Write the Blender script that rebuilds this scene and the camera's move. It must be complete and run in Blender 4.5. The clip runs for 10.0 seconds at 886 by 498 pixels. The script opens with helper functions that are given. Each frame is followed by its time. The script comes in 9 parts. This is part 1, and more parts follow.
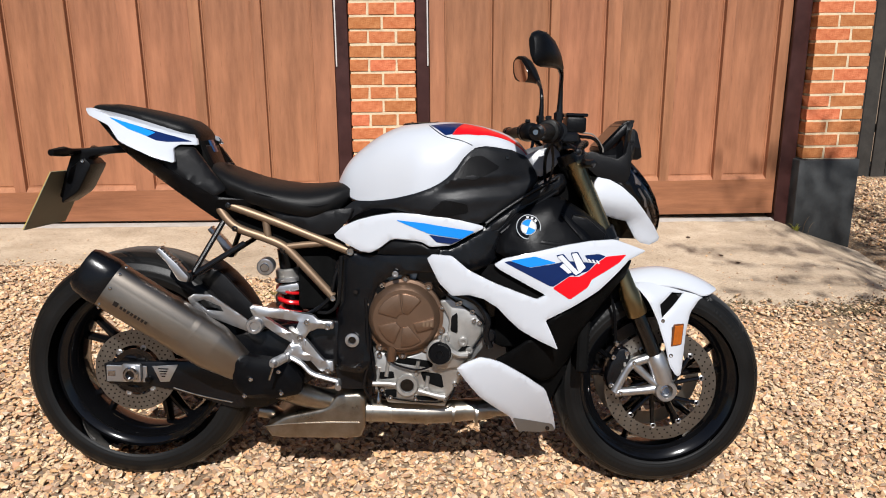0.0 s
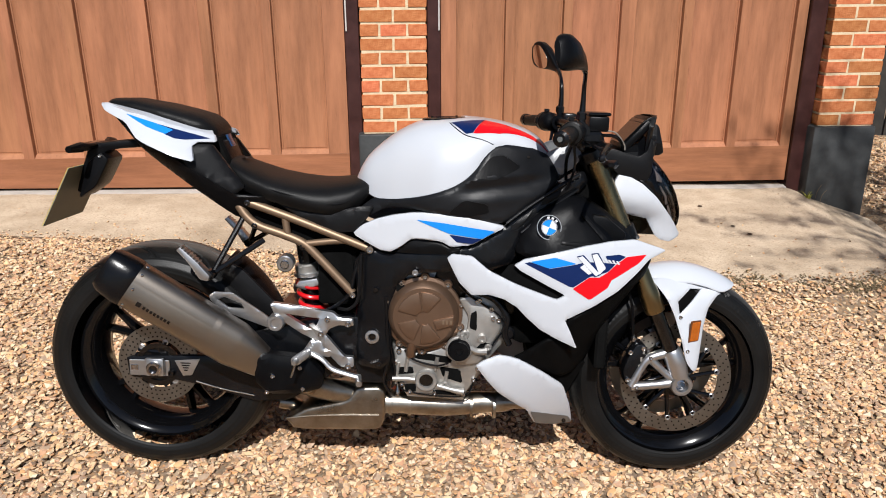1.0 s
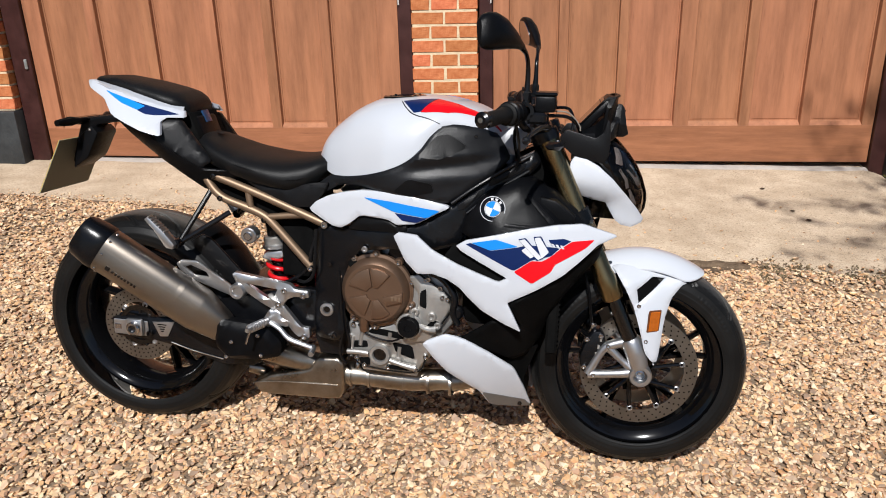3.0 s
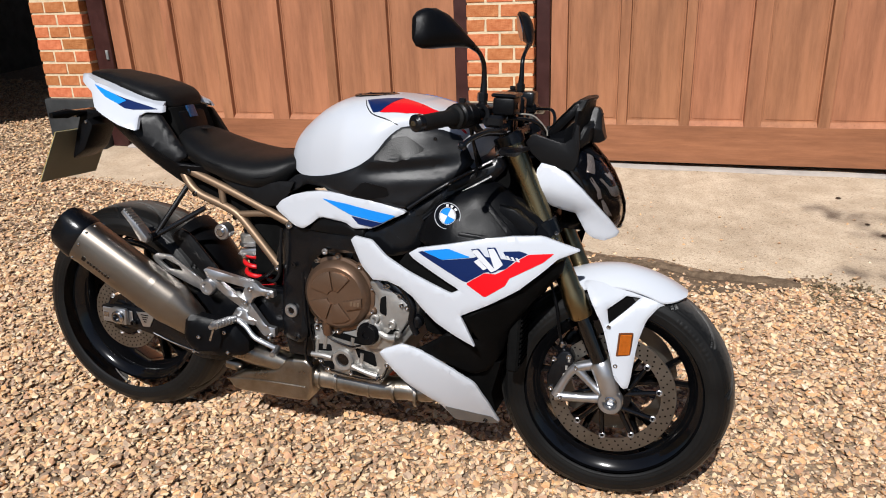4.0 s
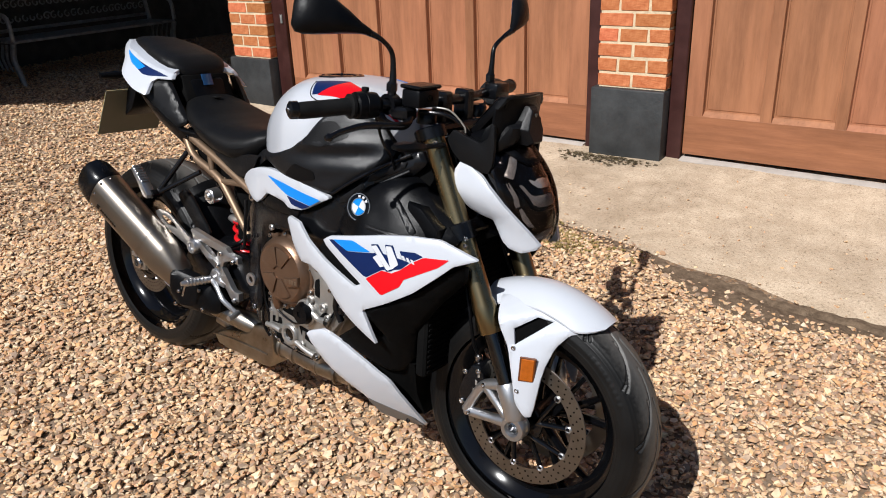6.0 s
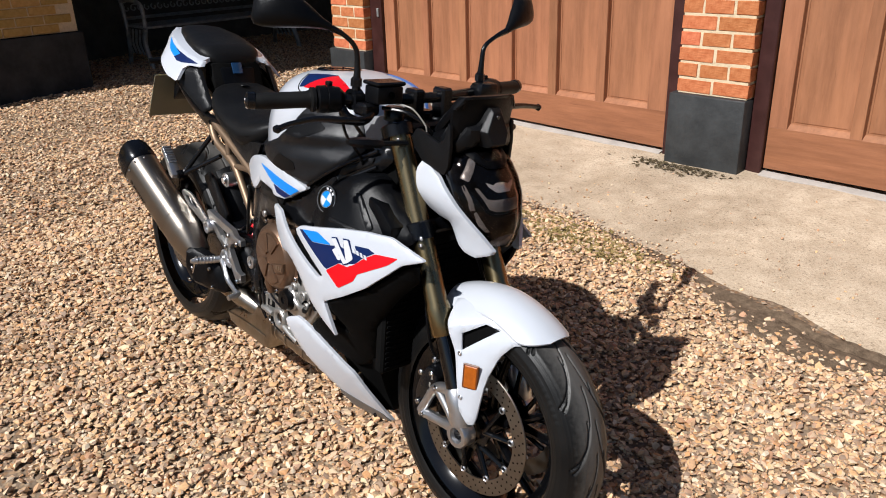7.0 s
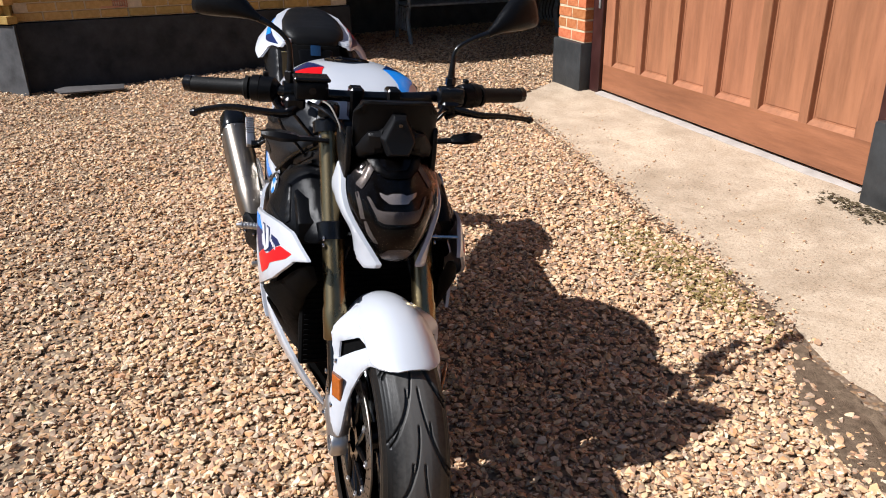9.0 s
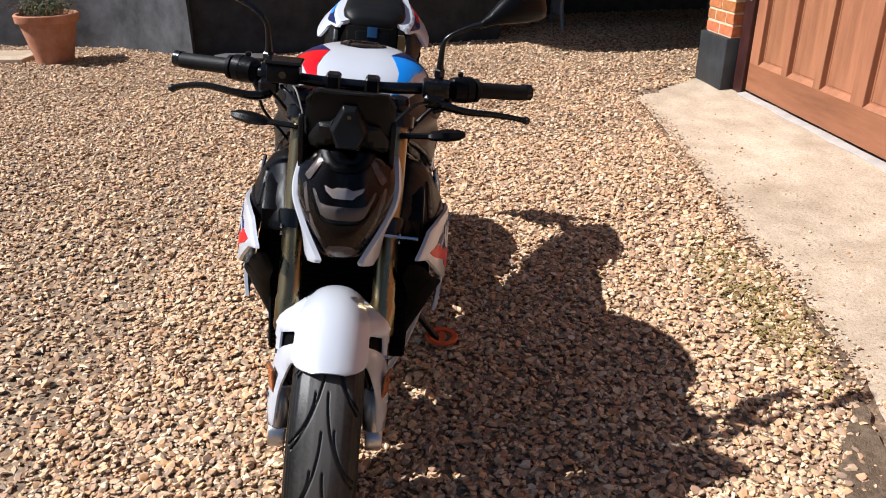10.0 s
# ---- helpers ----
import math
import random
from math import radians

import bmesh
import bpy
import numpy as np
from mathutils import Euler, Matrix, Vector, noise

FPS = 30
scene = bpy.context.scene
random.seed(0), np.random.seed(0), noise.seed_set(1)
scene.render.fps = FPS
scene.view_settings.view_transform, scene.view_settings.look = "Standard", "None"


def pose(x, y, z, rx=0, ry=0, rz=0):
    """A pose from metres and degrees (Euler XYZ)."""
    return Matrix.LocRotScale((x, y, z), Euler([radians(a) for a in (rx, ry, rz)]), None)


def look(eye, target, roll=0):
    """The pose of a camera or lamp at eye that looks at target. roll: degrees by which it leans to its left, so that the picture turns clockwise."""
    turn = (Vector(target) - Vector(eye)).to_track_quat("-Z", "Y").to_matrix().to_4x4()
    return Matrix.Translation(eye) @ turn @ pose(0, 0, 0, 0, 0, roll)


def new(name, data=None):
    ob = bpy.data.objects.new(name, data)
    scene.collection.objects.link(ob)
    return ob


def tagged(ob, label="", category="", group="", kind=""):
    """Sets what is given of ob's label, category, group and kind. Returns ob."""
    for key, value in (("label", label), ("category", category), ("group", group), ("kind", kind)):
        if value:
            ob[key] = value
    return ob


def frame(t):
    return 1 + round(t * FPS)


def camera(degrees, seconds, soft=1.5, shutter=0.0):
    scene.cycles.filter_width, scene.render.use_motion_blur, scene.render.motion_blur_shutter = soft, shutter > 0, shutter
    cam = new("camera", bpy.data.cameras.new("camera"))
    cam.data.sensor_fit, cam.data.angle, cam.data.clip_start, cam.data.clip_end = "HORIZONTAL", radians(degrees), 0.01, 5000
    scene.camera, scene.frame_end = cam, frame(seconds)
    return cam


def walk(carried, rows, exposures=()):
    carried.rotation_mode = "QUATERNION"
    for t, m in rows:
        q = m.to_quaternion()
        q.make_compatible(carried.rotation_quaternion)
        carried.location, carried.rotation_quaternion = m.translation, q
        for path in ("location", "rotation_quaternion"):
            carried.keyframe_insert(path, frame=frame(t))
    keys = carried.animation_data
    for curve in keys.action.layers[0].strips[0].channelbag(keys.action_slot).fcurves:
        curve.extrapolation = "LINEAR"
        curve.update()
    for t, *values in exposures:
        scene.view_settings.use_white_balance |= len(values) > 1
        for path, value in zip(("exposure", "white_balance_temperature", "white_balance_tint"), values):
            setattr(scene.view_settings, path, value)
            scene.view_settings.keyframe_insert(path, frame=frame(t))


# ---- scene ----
cam = camera(60.5, 10.0, soft=1.0)
PATH = [
    (0, (0.078, -0.065, 1.242), (-0.02, 1.865, 0.728), -0.4),
    (0.5, (0.059, -0.058, 1.332), (-0.037, 1.849, 0.736), -0.3),
    (1, (0.033, -0.025, 1.379), (-0.072, 1.862, 0.724), -0.3),
    (1.5, (0.054, -0.007, 1.393), (-0.082, 1.867, 0.706), -0.4),
    (2, (0.166, -0.029, 1.404), (-0.035, 1.834, 0.704), -0.7),
    (2.5, (0.34, -0.038, 1.394), (0.047, 1.808, 0.681), -1.0),
    (2.7, (0.398, -0.022, 1.394), (0.057, 1.814, 0.677), -1.2),
    (3.8, (0.761, 0.209, 1.386), (0.107, 1.955, 0.661), -2.4),
    (4, (0.839, 0.242, 1.385), (0.13, 1.963, 0.654), -2.4),
    (4.5, (1.045, 0.315, 1.383), (0.192, 1.967, 0.645), -2.5),
    (5, (1.187, 0.45, 1.37), (0.198, 2.019, 0.62), -2.6),
    (5.5, (1.301, 0.588, 1.383), (0.187, 2.066, 0.624), -2.6),
    (5.7, (1.355, 0.646, 1.388), (0.195, 2.082, 0.618), -2.4),
    (6.8, (1.679, 0.938, 1.364), (0.259, 2.115, 0.592), -2.3),
    (7, (1.705, 1.013, 1.371), (0.242, 2.136, 0.596), -1.9),
    (7.5, (1.78, 1.183, 1.383), (0.21, 2.149, 0.607), -1.6),
    (8, (1.918, 1.387, 1.384), (0.258, 2.184, 0.605), -1.4),
    (8.5, (2.011, 1.579, 1.387), (0.277, 2.195, 0.605), -1.3),
    (9, (1.993, 1.82, 1.373), (0.205, 2.244, 0.582), -1.1),
    (9.5, (1.956, 2.039, 1.376), (0.137, 2.248, 0.572), -0.8),
    (10, (1.939, 2.284, 1.369), (0.118, 2.262, 0.542), -0.3),
]
walk(cam, [(t, look(eye, target, roll)) for t, eye, target, roll in PATH],
     [(0, 0.48, 6180, 10), (4.5, 0.395, 6120, 10), (7, 0.48, 6080, 10), (8.5, 0.645, 6030, 11), (10, 0.83, 5930, 12)])

# ---- light ----
SUN_EL, SUN_AZ = 47.7, -4.0         # the sun stands behind the first camera, to the south
world = bpy.data.worlds.new("world")
scene.world = world
world.use_nodes = True
wn = world.node_tree.nodes
sky = wn.new("ShaderNodeTexSky")
sky.sky_type = "NISHITA"
sky.sun_disc = False
sky.sun_elevation = radians(SUN_EL)
sky.sun_rotation = radians(180 + SUN_AZ)
sky.ozone_density = 4.0
world.node_tree.links.new(sky.outputs[0], wn["Background"].inputs[0])
wn["Background"].inputs[1].default_value = 0.043
sun = new("sun", bpy.data.lights.new("sun", "SUN"))
sun.data.energy = 4.95
sun.data.angle = radians(0.55)
sun.data.color = (1.0, 0.955, 0.89)
sun.matrix_world = look((-10 * math.sin(radians(SUN_AZ)), -10, 10 * math.tan(radians(SUN_EL))), (0, 0, 0))
scene.view_settings.exposure = 0.0

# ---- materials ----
ALBEDO = 0.75                         # scales every base colour, coat and gloss down, so surfaces bounce less light


def mat(name, col, rough=0.6, metal=0.0, vary=0.12, scale=8.0, bump=0.0, bscale=60.0, coat=0.0, spec=0.5, col2=None, stretch=(1, 1, 1), rvar=0.1, rand=0.0, island=False):
    """A surface with two scales of variation in colour, gloss and relief."""
    m = bpy.data.materials.new(name)
    m.use_nodes = True
    nt = m.node_tree
    b = nt.nodes["Principled BSDF"]
    L = nt.links.new
    tc = nt.nodes.new("ShaderNodeTexCoord")
    mp = nt.nodes.new("ShaderNodeMapping")
    mp.inputs["Scale"].default_value = stretch
    L(tc.outputs["Object"], mp.inputs[0])
    n1 = nt.nodes.new("ShaderNodeTexNoise")
    n1.inputs["Scale"].default_value = scale
    n1.inputs["Detail"].default_value = 8
    n1.inputs["Roughness"].default_value = 0.65
    L(mp.outputs[0], n1.inputs["Vector"])
    ramp = nt.nodes.new("ShaderNodeValToRGB")
    col, col2, coat, spec = tuple(c * ALBEDO for c in col), col2 and tuple(c * ALBEDO for c in col2), coat * ALBEDO, spec * ALBEDO
    c2 = col2 or tuple(min(1, c * (1 + vary) + vary * 0.01) for c in col)
    c1 = tuple(c * (1 - vary) for c in col) if col2 is None else col
    ramp.color_ramp.elements[0].position, ramp.color_ramp.elements[1].position = 0.32, 0.68
    ramp.color_ramp.elements[0].color = (*c1, 1)
    ramp.color_ramp.elements[1].color = (*c2, 1)
    L(n1.outputs["Fac"], ramp.inputs[0])
    out = ramp.outputs[0]
    if rand or island:
        hs = nt.nodes.new("ShaderNodeHueSaturation")
        src = nt.nodes.new("ShaderNodeNewGeometry").outputs["Random Per Island"] if island else nt.nodes.new("ShaderNodeObjectInfo").outputs["Random"]
        mr = nt.nodes.new("ShaderNodeMapRange")
        mr.inputs["To Min"].default_value, mr.inputs["To Max"].default_value = 1 - rand, 1 + rand
        L(src, mr.inputs[0])
        L(mr.outputs[0], hs.inputs["Value"])
        mh = nt.nodes.new("ShaderNodeMapRange")
        mh.inputs["To Min"].default_value, mh.inputs["To Max"].default_value = 0.5 + rand * 0.05, 0.5 - rand * 0.05
        L(src, mh.inputs[0])
        L(mh.outputs[0], hs.inputs["Hue"])
        L(out, hs.inputs["Color"])
        out = hs.outputs[0]
    L(out, b.inputs["Base Color"])
    n2 = nt.nodes.new("ShaderNodeTexNoise")
    n2.inputs["Scale"].default_value = bscale
    n2.inputs["Detail"].default_value = 5
    L(mp.outputs[0], n2.inputs["Vector"])
    rr = nt.nodes.new("ShaderNodeMapRange")
    rr.inputs["To Min"].default_value, rr.inputs["To Max"].default_value = max(0.02, rough - rvar), min(1, rough + rvar)
    L(n1.outputs["Fac"], rr.inputs[0])
    L(rr.outputs[0], b.inputs["Roughness"])
    b.inputs["Metallic"].default_value = metal
    b.inputs["Coat Weight"].default_value = coat
    b.inputs["Coat Roughness"].default_value = 0.06
    b.inputs["Specular IOR Level"].default_value = spec
    if bump:
        bp = nt.nodes.new("ShaderNodeBump")
        bp.inputs["Strength"].default_value = 1.0
        bp.inputs["Distance"].default_value = bump
        L(n2.outputs["Fac"], bp.inputs["Height"])
        L(bp.outputs[0], b.inputs["Normal"])
    return m


def wood_mat(name, dark, light, rand=0.06, axis=2):
    """Stained timber with long grain, darker weather streaks and paler worn patches."""
    m = mat(name, dark, 0.5, 0, scale=3.0, bump=0.0006, bscale=55, col2=light, stretch=(15, 15, 1.0) if axis == 2 else (1.0, 15, 15), rand=rand, rvar=0.12)
    nt = m.node_tree
    b = nt.nodes["Principled BSDF"]
    L = nt.links.new
    base = b.inputs["Base Color"].links[0].from_socket
    tc = nt.nodes.new("ShaderNodeTexCoord")
    mp = nt.nodes.new("ShaderNodeMapping")
    mp.inputs["Scale"].default_value = (4, 4, 0.5) if axis == 2 else (0.5, 4, 4)
    L(tc.outputs["Object"], mp.inputs[0])
    n = nt.nodes.new("ShaderNodeTexNoise")
    n.inputs["Scale"].default_value = 2.2
    n.inputs["Detail"].default_value = 10
    n.inputs["Roughness"].default_value = 0.7
    L(mp.outputs[0], n.inputs["Vector"])
    r = nt.nodes.new("ShaderNodeValToRGB")
    r.color_ramp.elements[0].position, r.color_ramp.elements[1].position = 0.3, 0.72
    r.color_ramp.elements[0].color, r.color_ramp.elements[1].color = (0.52, 0.50, 0.485, 1), (1.12, 1.13, 1.14, 1)
    L(n.outputs["Fac"], r.inputs[0])
    mx = nt.nodes.new("ShaderNodeMix")
    mx.data_type, mx.blend_type = "RGBA", "MULTIPLY"
    mx.inputs["Factor"].default_value = 1.0
    L(base, mx.inputs["A"])
    L(r.outputs[0], mx.inputs["B"])
    # short dark checks along the grain
    mp2 = nt.nodes.new("ShaderNodeMapping")
    mp2.inputs["Scale"].default_value = (60, 60, 5) if axis == 2 else (5, 60, 60)
    L(tc.outputs["Object"], mp2.inputs[0])
    n2 = nt.nodes.new("ShaderNodeTexNoise")
    n2.inputs["Scale"].default_value = 1.6
    n2.inputs["Detail"].default_value = 4
    L(mp2.outputs[0], n2.inputs["Vector"])
    r2 = nt.nodes.new("ShaderNodeValToRGB")
    r2.color_ramp.elements[0].position, r2.color_ramp.elements[1].position = 0.64, 0.74
    r2.color_ramp.elements[0].color, r2.color_ramp.elements[1].color = (1.02, 1.02, 1.02, 1), (0.80, 0.77, 0.75, 1)
    L(n2.outputs["Fac"], r2.inputs[0])
    mx2 = nt.nodes.new("ShaderNodeMix")
    mx2.data_type, mx2.blend_type = "RGBA", "MULTIPLY"
    mx2.inputs["Factor"].default_value = 1.0
    L(mx.outputs["Result"], mx2.inputs["A"])
    L(r2.outputs[0], mx2.inputs["B"])
    L(mx2.outputs["Result"], b.inputs["Base Color"])
    return m


def pebble_mat():
    """Mixed river gravel: each stone has its own colour."""
    m = mat("gravel_stones", (0.86, 0.825, 0.81), 0.75, 0, vary=0.22, scale=45, bump=0.0008, bscale=220)
    nt = m.node_tree
    b = nt.nodes["Principled BSDF"]
    L = nt.links.new
    base = b.inputs["Base Color"].links[0].from_socket
    g = nt.nodes.new("ShaderNodeNewGeometry")
    r = nt.nodes.new("ShaderNodeValToRGB")
    r.color_ramp.interpolation = "CONSTANT"
    cols = [(0.718, 0.450, 0.247), (0.877, 0.608, 0.341), (0.504, 0.316, 0.180), (0.922, 0.724, 0.477), (0.771, 0.425, 0.192), (0.575, 0.425, 0.296), (0.824, 0.557, 0.327), (0.922, 0.783, 0.569), (0.663, 0.382, 0.221), (0.370, 0.261, 0.180), (0.877, 0.549, 0.273), (0.771, 0.557, 0.364), (0.895, 0.650, 0.379), (0.619, 0.391, 0.251), (0.922, 0.742, 0.462), (0.451, 0.324, 0.225)]
    els = r.color_ramp.elements
    while len(els) < len(cols):
        els.new(0.5)
    for k, c in enumerate(cols):
        els[k].position = k / len(cols)
        els[k].color = (*c, 1)
    L(g.outputs["Random Per Island"], r.inputs[0])
    mx = nt.nodes.new("ShaderNodeMix")
    mx.data_type, mx.blend_type = "RGBA", "MULTIPLY"
    mx.inputs["Factor"].default_value = 1.0
    L(r.outputs[0], mx.inputs["A"])
    L(base, mx.inputs["B"])
    L(mx.outputs["Result"], b.inputs["Base Color"])
    return m


GRAVEL = pebble_mat()
SOIL = mat("gravel_bed", (0.11, 0.077, 0.052), 0.95, 0, scale=30, bump=0.006, bscale=70, col2=(0.32, 0.23, 0.155), spec=0.2)


def bed_mat(m):
    """Half-buried stones between and beyond the loose ones."""
    nt = m.node_tree
    b = nt.nodes["Principled BSDF"]
    L = nt.links.new
    base = b.inputs["Base Color"].links[0].from_socket
    tc = nt.nodes.new("ShaderNodeTexCoord")
    vo = nt.nodes.new("ShaderNodeTexVoronoi")
    vo.inputs["Scale"].default_value = 62
    L(tc.outputs["Object"], vo.inputs["Vector"])
    sp = nt.nodes.new("ShaderNodeSeparateColor")
    L(vo.outputs["Color"], sp.inputs[0])
    r = nt.nodes.new("ShaderNodeValToRGB")
    r.color_ramp.interpolation = "CONSTANT"
    cols = [(0.33, 0.20, 0.11), (0.42, 0.29, 0.17), (0.27, 0.16, 0.09), (0.45, 0.34, 0.23), (0.25, 0.18, 0.13), (0.37, 0.24, 0.14)]
    els = r.color_ramp.elements
    while len(els) < len(cols):
        els.new(0.5)
    for k, c in enumerate(cols):
        els[k].position = k / len(cols)
        els[k].color = (*(q * ALBEDO for q in c), 1)
    L(sp.outputs[0], r.inputs[0])
    d = nt.nodes.new("ShaderNodeMapRange")
    d.inputs["From Min"].default_value, d.inputs["From Max"].default_value = 0.62, 0.36
    L(vo.outputs["Distance"], d.inputs[0])
    mx = nt.nodes.new("ShaderNodeMix")
    mx.data_type = "RGBA"
    L(d.outputs[0], mx.inputs["Factor"])
    L(base, mx.inputs["A"])
    L(r.outputs[0], mx.inputs["B"])
    L(mx.outputs["Result"], b.inputs["Base Color"])


bed_mat(SOIL)


def concrete_mat():
    """Old concrete: mottled, pitted with dark specks, stained in patches."""
    m = mat("weathered_concrete", (0.535, 0.422, 0.305), 0.9, 0, scale=2.2, bump=0.004, bscale=60, col2=(0.785, 0.635, 0.472), spec=0.2)
    nt = m.node_tree
    b = nt.nodes["Principled BSDF"]
    L = nt.links.new
    out = b.inputs["Base Color"].links[0].from_socket
    tc = nt.nodes.new("ShaderNodeTexCoord")
    for scale, lo, hi, dark, detail in ((240, 0.34, 0.62, (0.70, 0.68, 0.65, 1), 3), (95, 0.30, 0.46, (0.42, 0.39, 0.35, 1), 4), (9, 0.36, 0.60, (0.85, 0.83, 0.80, 1), 10), (1.7, 0.28, 0.42, (0.84, 0.82, 0.78, 1), 12)):
        n = nt.nodes.new("ShaderNodeTexNoise")
        n.inputs["Scale"].default_value = scale
        n.inputs["Detail"].default_value = detail
        n.inputs["Roughness"].default_value = 0.7
        L(tc.outputs["Object"], n.inputs["Vector"])
        r = nt.nodes.new("ShaderNodeValToRGB")
        r.color_ramp.elements[0].position, r.color_ramp.elements[1].position = lo, hi
        r.color_ramp.elements[0].color, r.color_ramp.elements[1].color = dark, (1, 1, 1, 1)
        L(n.outputs["Fac"], r.inputs[0])
        mx = nt.nodes.new("ShaderNodeMix")
        mx.data_type, mx.blend_type = "RGBA", "MULTIPLY"
        mx.inputs["Factor"].default_value = 1.0
        L(out, mx.inputs["A"])
        L(r.outputs[0], mx.inputs["B"])
        out = mx.outputs["Result"]
    L(out, b.inputs["Base Color"])
    return m


CONCRETE = concrete_mat()
MOSSY = mat("mossy_stones", (0.12, 0.088, 0.050), 0.9, 0, scale=20, bump=0.001, bscale=200, col2=(0.27, 0.205, 0.12), spec=0.2, island=True, rand=0.3)
CEMENT = mat("pale_cement", (0.45, 0.40, 0.355), 0.9, 0, vary=0.14, scale=12, bump=0.002, bscale=80, spec=0.2)
MOSSGREEN = mat("moss_and_dirt", (0.17, 0.125, 0.042), 0.95, 0, scale=18, bump=0.002, bscale=160, col2=(0.42, 0.31, 0.125), spec=0.2, island=True, rand=0.25)
EARTH = mat("damp_earth", (0.105, 0.072, 0.047), 0.95, 0, scale=45, bump=0.006, bscale=220, col2=(0.23, 0.163, 0.108), spec=0.15)
MOSS = mat("damp_dirt", (0.06, 0.045, 0.025), 0.95, 0, scale=14, bump=0.003, bscale=60, col2=(0.15, 0.115, 0.065), spec=0.05)
WOOD = wood_mat("stained_wood", (0.428, 0.181, 0.089), (0.482, 0.208, 0.104))
WOOD_H = wood_mat("stained_wood_rail", (0.345, 0.135, 0.062), (0.435, 0.175, 0.086), axis=0)
JAMB = mat("maroon_paint", (0.045, 0.014, 0.012), 0.4, 0, vary=0.3, scale=9, bump=0.0006, bscale=40)
BRICK = mat("orange_brick", (0.46, 0.125, 0.042), 0.85, 0, scale=26, bump=0.0035, bscale=110, col2=(0.70, 0.27, 0.115), rand=0.2, spec=0.25)
MORTAR = mat("mortar", (0.74, 0.60, 0.40), 0.95, 0, vary=0.15, scale=30, bump=0.003, bscale=120, spec=0.2)
PLINTH = mat("dark_grey_paint", (0.035, 0.037, 0.038), 0.5, 0, vary=0.35, scale=7, bump=0.0015, bscale=45)
STOCK = mat("yellow_stock_brick", (0.42, 0.258, 0.076), 0.9, 0, scale=22, bump=0.003, bscale=90, col2=(0.61, 0.40, 0.14), rand=0.14, spec=0.2)
# lighter copy of the black plinth paint, sunlight put into its colour
LITBLACK = mat("sunlit_black_paint", (0.105, 0.106, 0.109), 0.8, 0, vary=0.4, scale=4, spec=0.15, bump=0.002, bscale=30)
BITUMEN = mat("black_plinth_paint", (0.042, 0.0435, 0.045), 0.8, 0, vary=0.4, scale=4, spec=0.15, bump=0.002, bscale=30)
# dark base carries the shade of the yard end and the vent's back
SHADEDARK = mat("shade_dark", (0.075, 0.069, 0.060), 0.8, 0, vary=0.4, scale=6, bump=0.002, bscale=30)
IRON = mat("grey_cast_iron", (0.30, 0.31, 0.30), 0.55, 0.4, vary=0.3, scale=20, bump=0.001, bscale=60)
TERRACOTTA = mat("terracotta", (0.46, 0.19, 0.10), 0.85, 0, scale=9, bump=0.001, bscale=70, col2=(0.60, 0.30, 0.19), spec=0.2)
SLATE = mat("grey_slate", (0.08, 0.074, 0.072), 0.7, 0, vary=0.25, scale=12, bump=0.001, bscale=50)
ROOFTILE = mat("roof_tile", (0.2, 0.09, 0.055), 0.9, 0, vary=0.3, scale=5, bump=0.004, bscale=25)
LEAF = mat("leaves", (0.035, 0.06, 0.015), 0.6, 0, scale=6, col2=(0.11, 0.15, 0.04), island=True, rand=0.3)
WEED = mat("weed_blades", (0.24, 0.26, 0.035), 0.6, 0, scale=30, col2=(0.42, 0.40, 0.06), spec=0.3)
DRYLEAF = mat("dry_leaf", (0.055, 0.032, 0.018), 0.75, 0, vary=0.4, scale=60, bump=0.001, bscale=200, spec=0.3)
TWIG = mat("twigs", (0.2, 0.14, 0.08), 0.9, 0, vary=0.3, scale=20)

# ---- building helpers ----
def finish(bm, name, material, smooth=True, angle=35):
    me = bpy.data.meshes.new(name)
    bm.to_mesh(me)
    bm.free()
    for m in (material if isinstance(material, (list, tuple)) else [material]):
        me.materials.append(m)
    if smooth:
        me.shade_smooth()
        me.set_sharp_from_angle(angle=radians(angle))
    return me


def thing(name, label, category, group="", kind="", m=None):
    ob = new(name)
    ob.empty_display_size = 0.1
    tagged(ob, label, category, group, kind)
    if m is not None:
        ob.matrix_world = m
    return ob


def part(name, bm, material, parent, label="", smooth=True, angle=35):
    ob = new(name, finish(bm, name, material, smooth, angle))
    ob.parent = parent
    if label:
        ob["label"] = label
    return ob


def solid(name, bm, material, label, category, kind="", m=None, smooth=True, angle=35, group=""):
    ob = new(name, finish(bm, name, material, smooth, angle))
    tagged(ob, label, category, group, kind)
    if m is not None:
        ob.matrix_world = m
    return ob


def box(x0, x1, y0, y1, z0, z1, bevel=0.0, seg=1, bm=None):
    b = bmesh.new()
    vs = [b.verts.new((x, y, z)) for x in (x0, x1) for y in (y0, y1) for z in (z0, z1)]
    for f in ((0, 1, 3, 2), (4, 6, 7, 5), (0, 4, 5, 1), (2, 3, 7, 6), (0, 2, 6, 4), (1, 5, 7, 3)):
        b.faces.new([vs[i] for i in f])
    bmesh.ops.recalc_face_normals(b, faces=b.faces)
    if bevel:
        bmesh.ops.bevel(b, geom=list(b.edges), offset=bevel, segments=seg, affect="EDGES", profile=0.5)
    return b if bm is None else join(bm, b)


def join(a, b, m=None):
    """Adds b to a (moved by m) and returns a."""
    if m is not None:
        b.transform(m)
    me = bpy.data.meshes.new("tmp")
    b.to_mesh(me)
    b.free()
    a.from_mesh(me)
    bpy.data.meshes.remove(me)
    return a


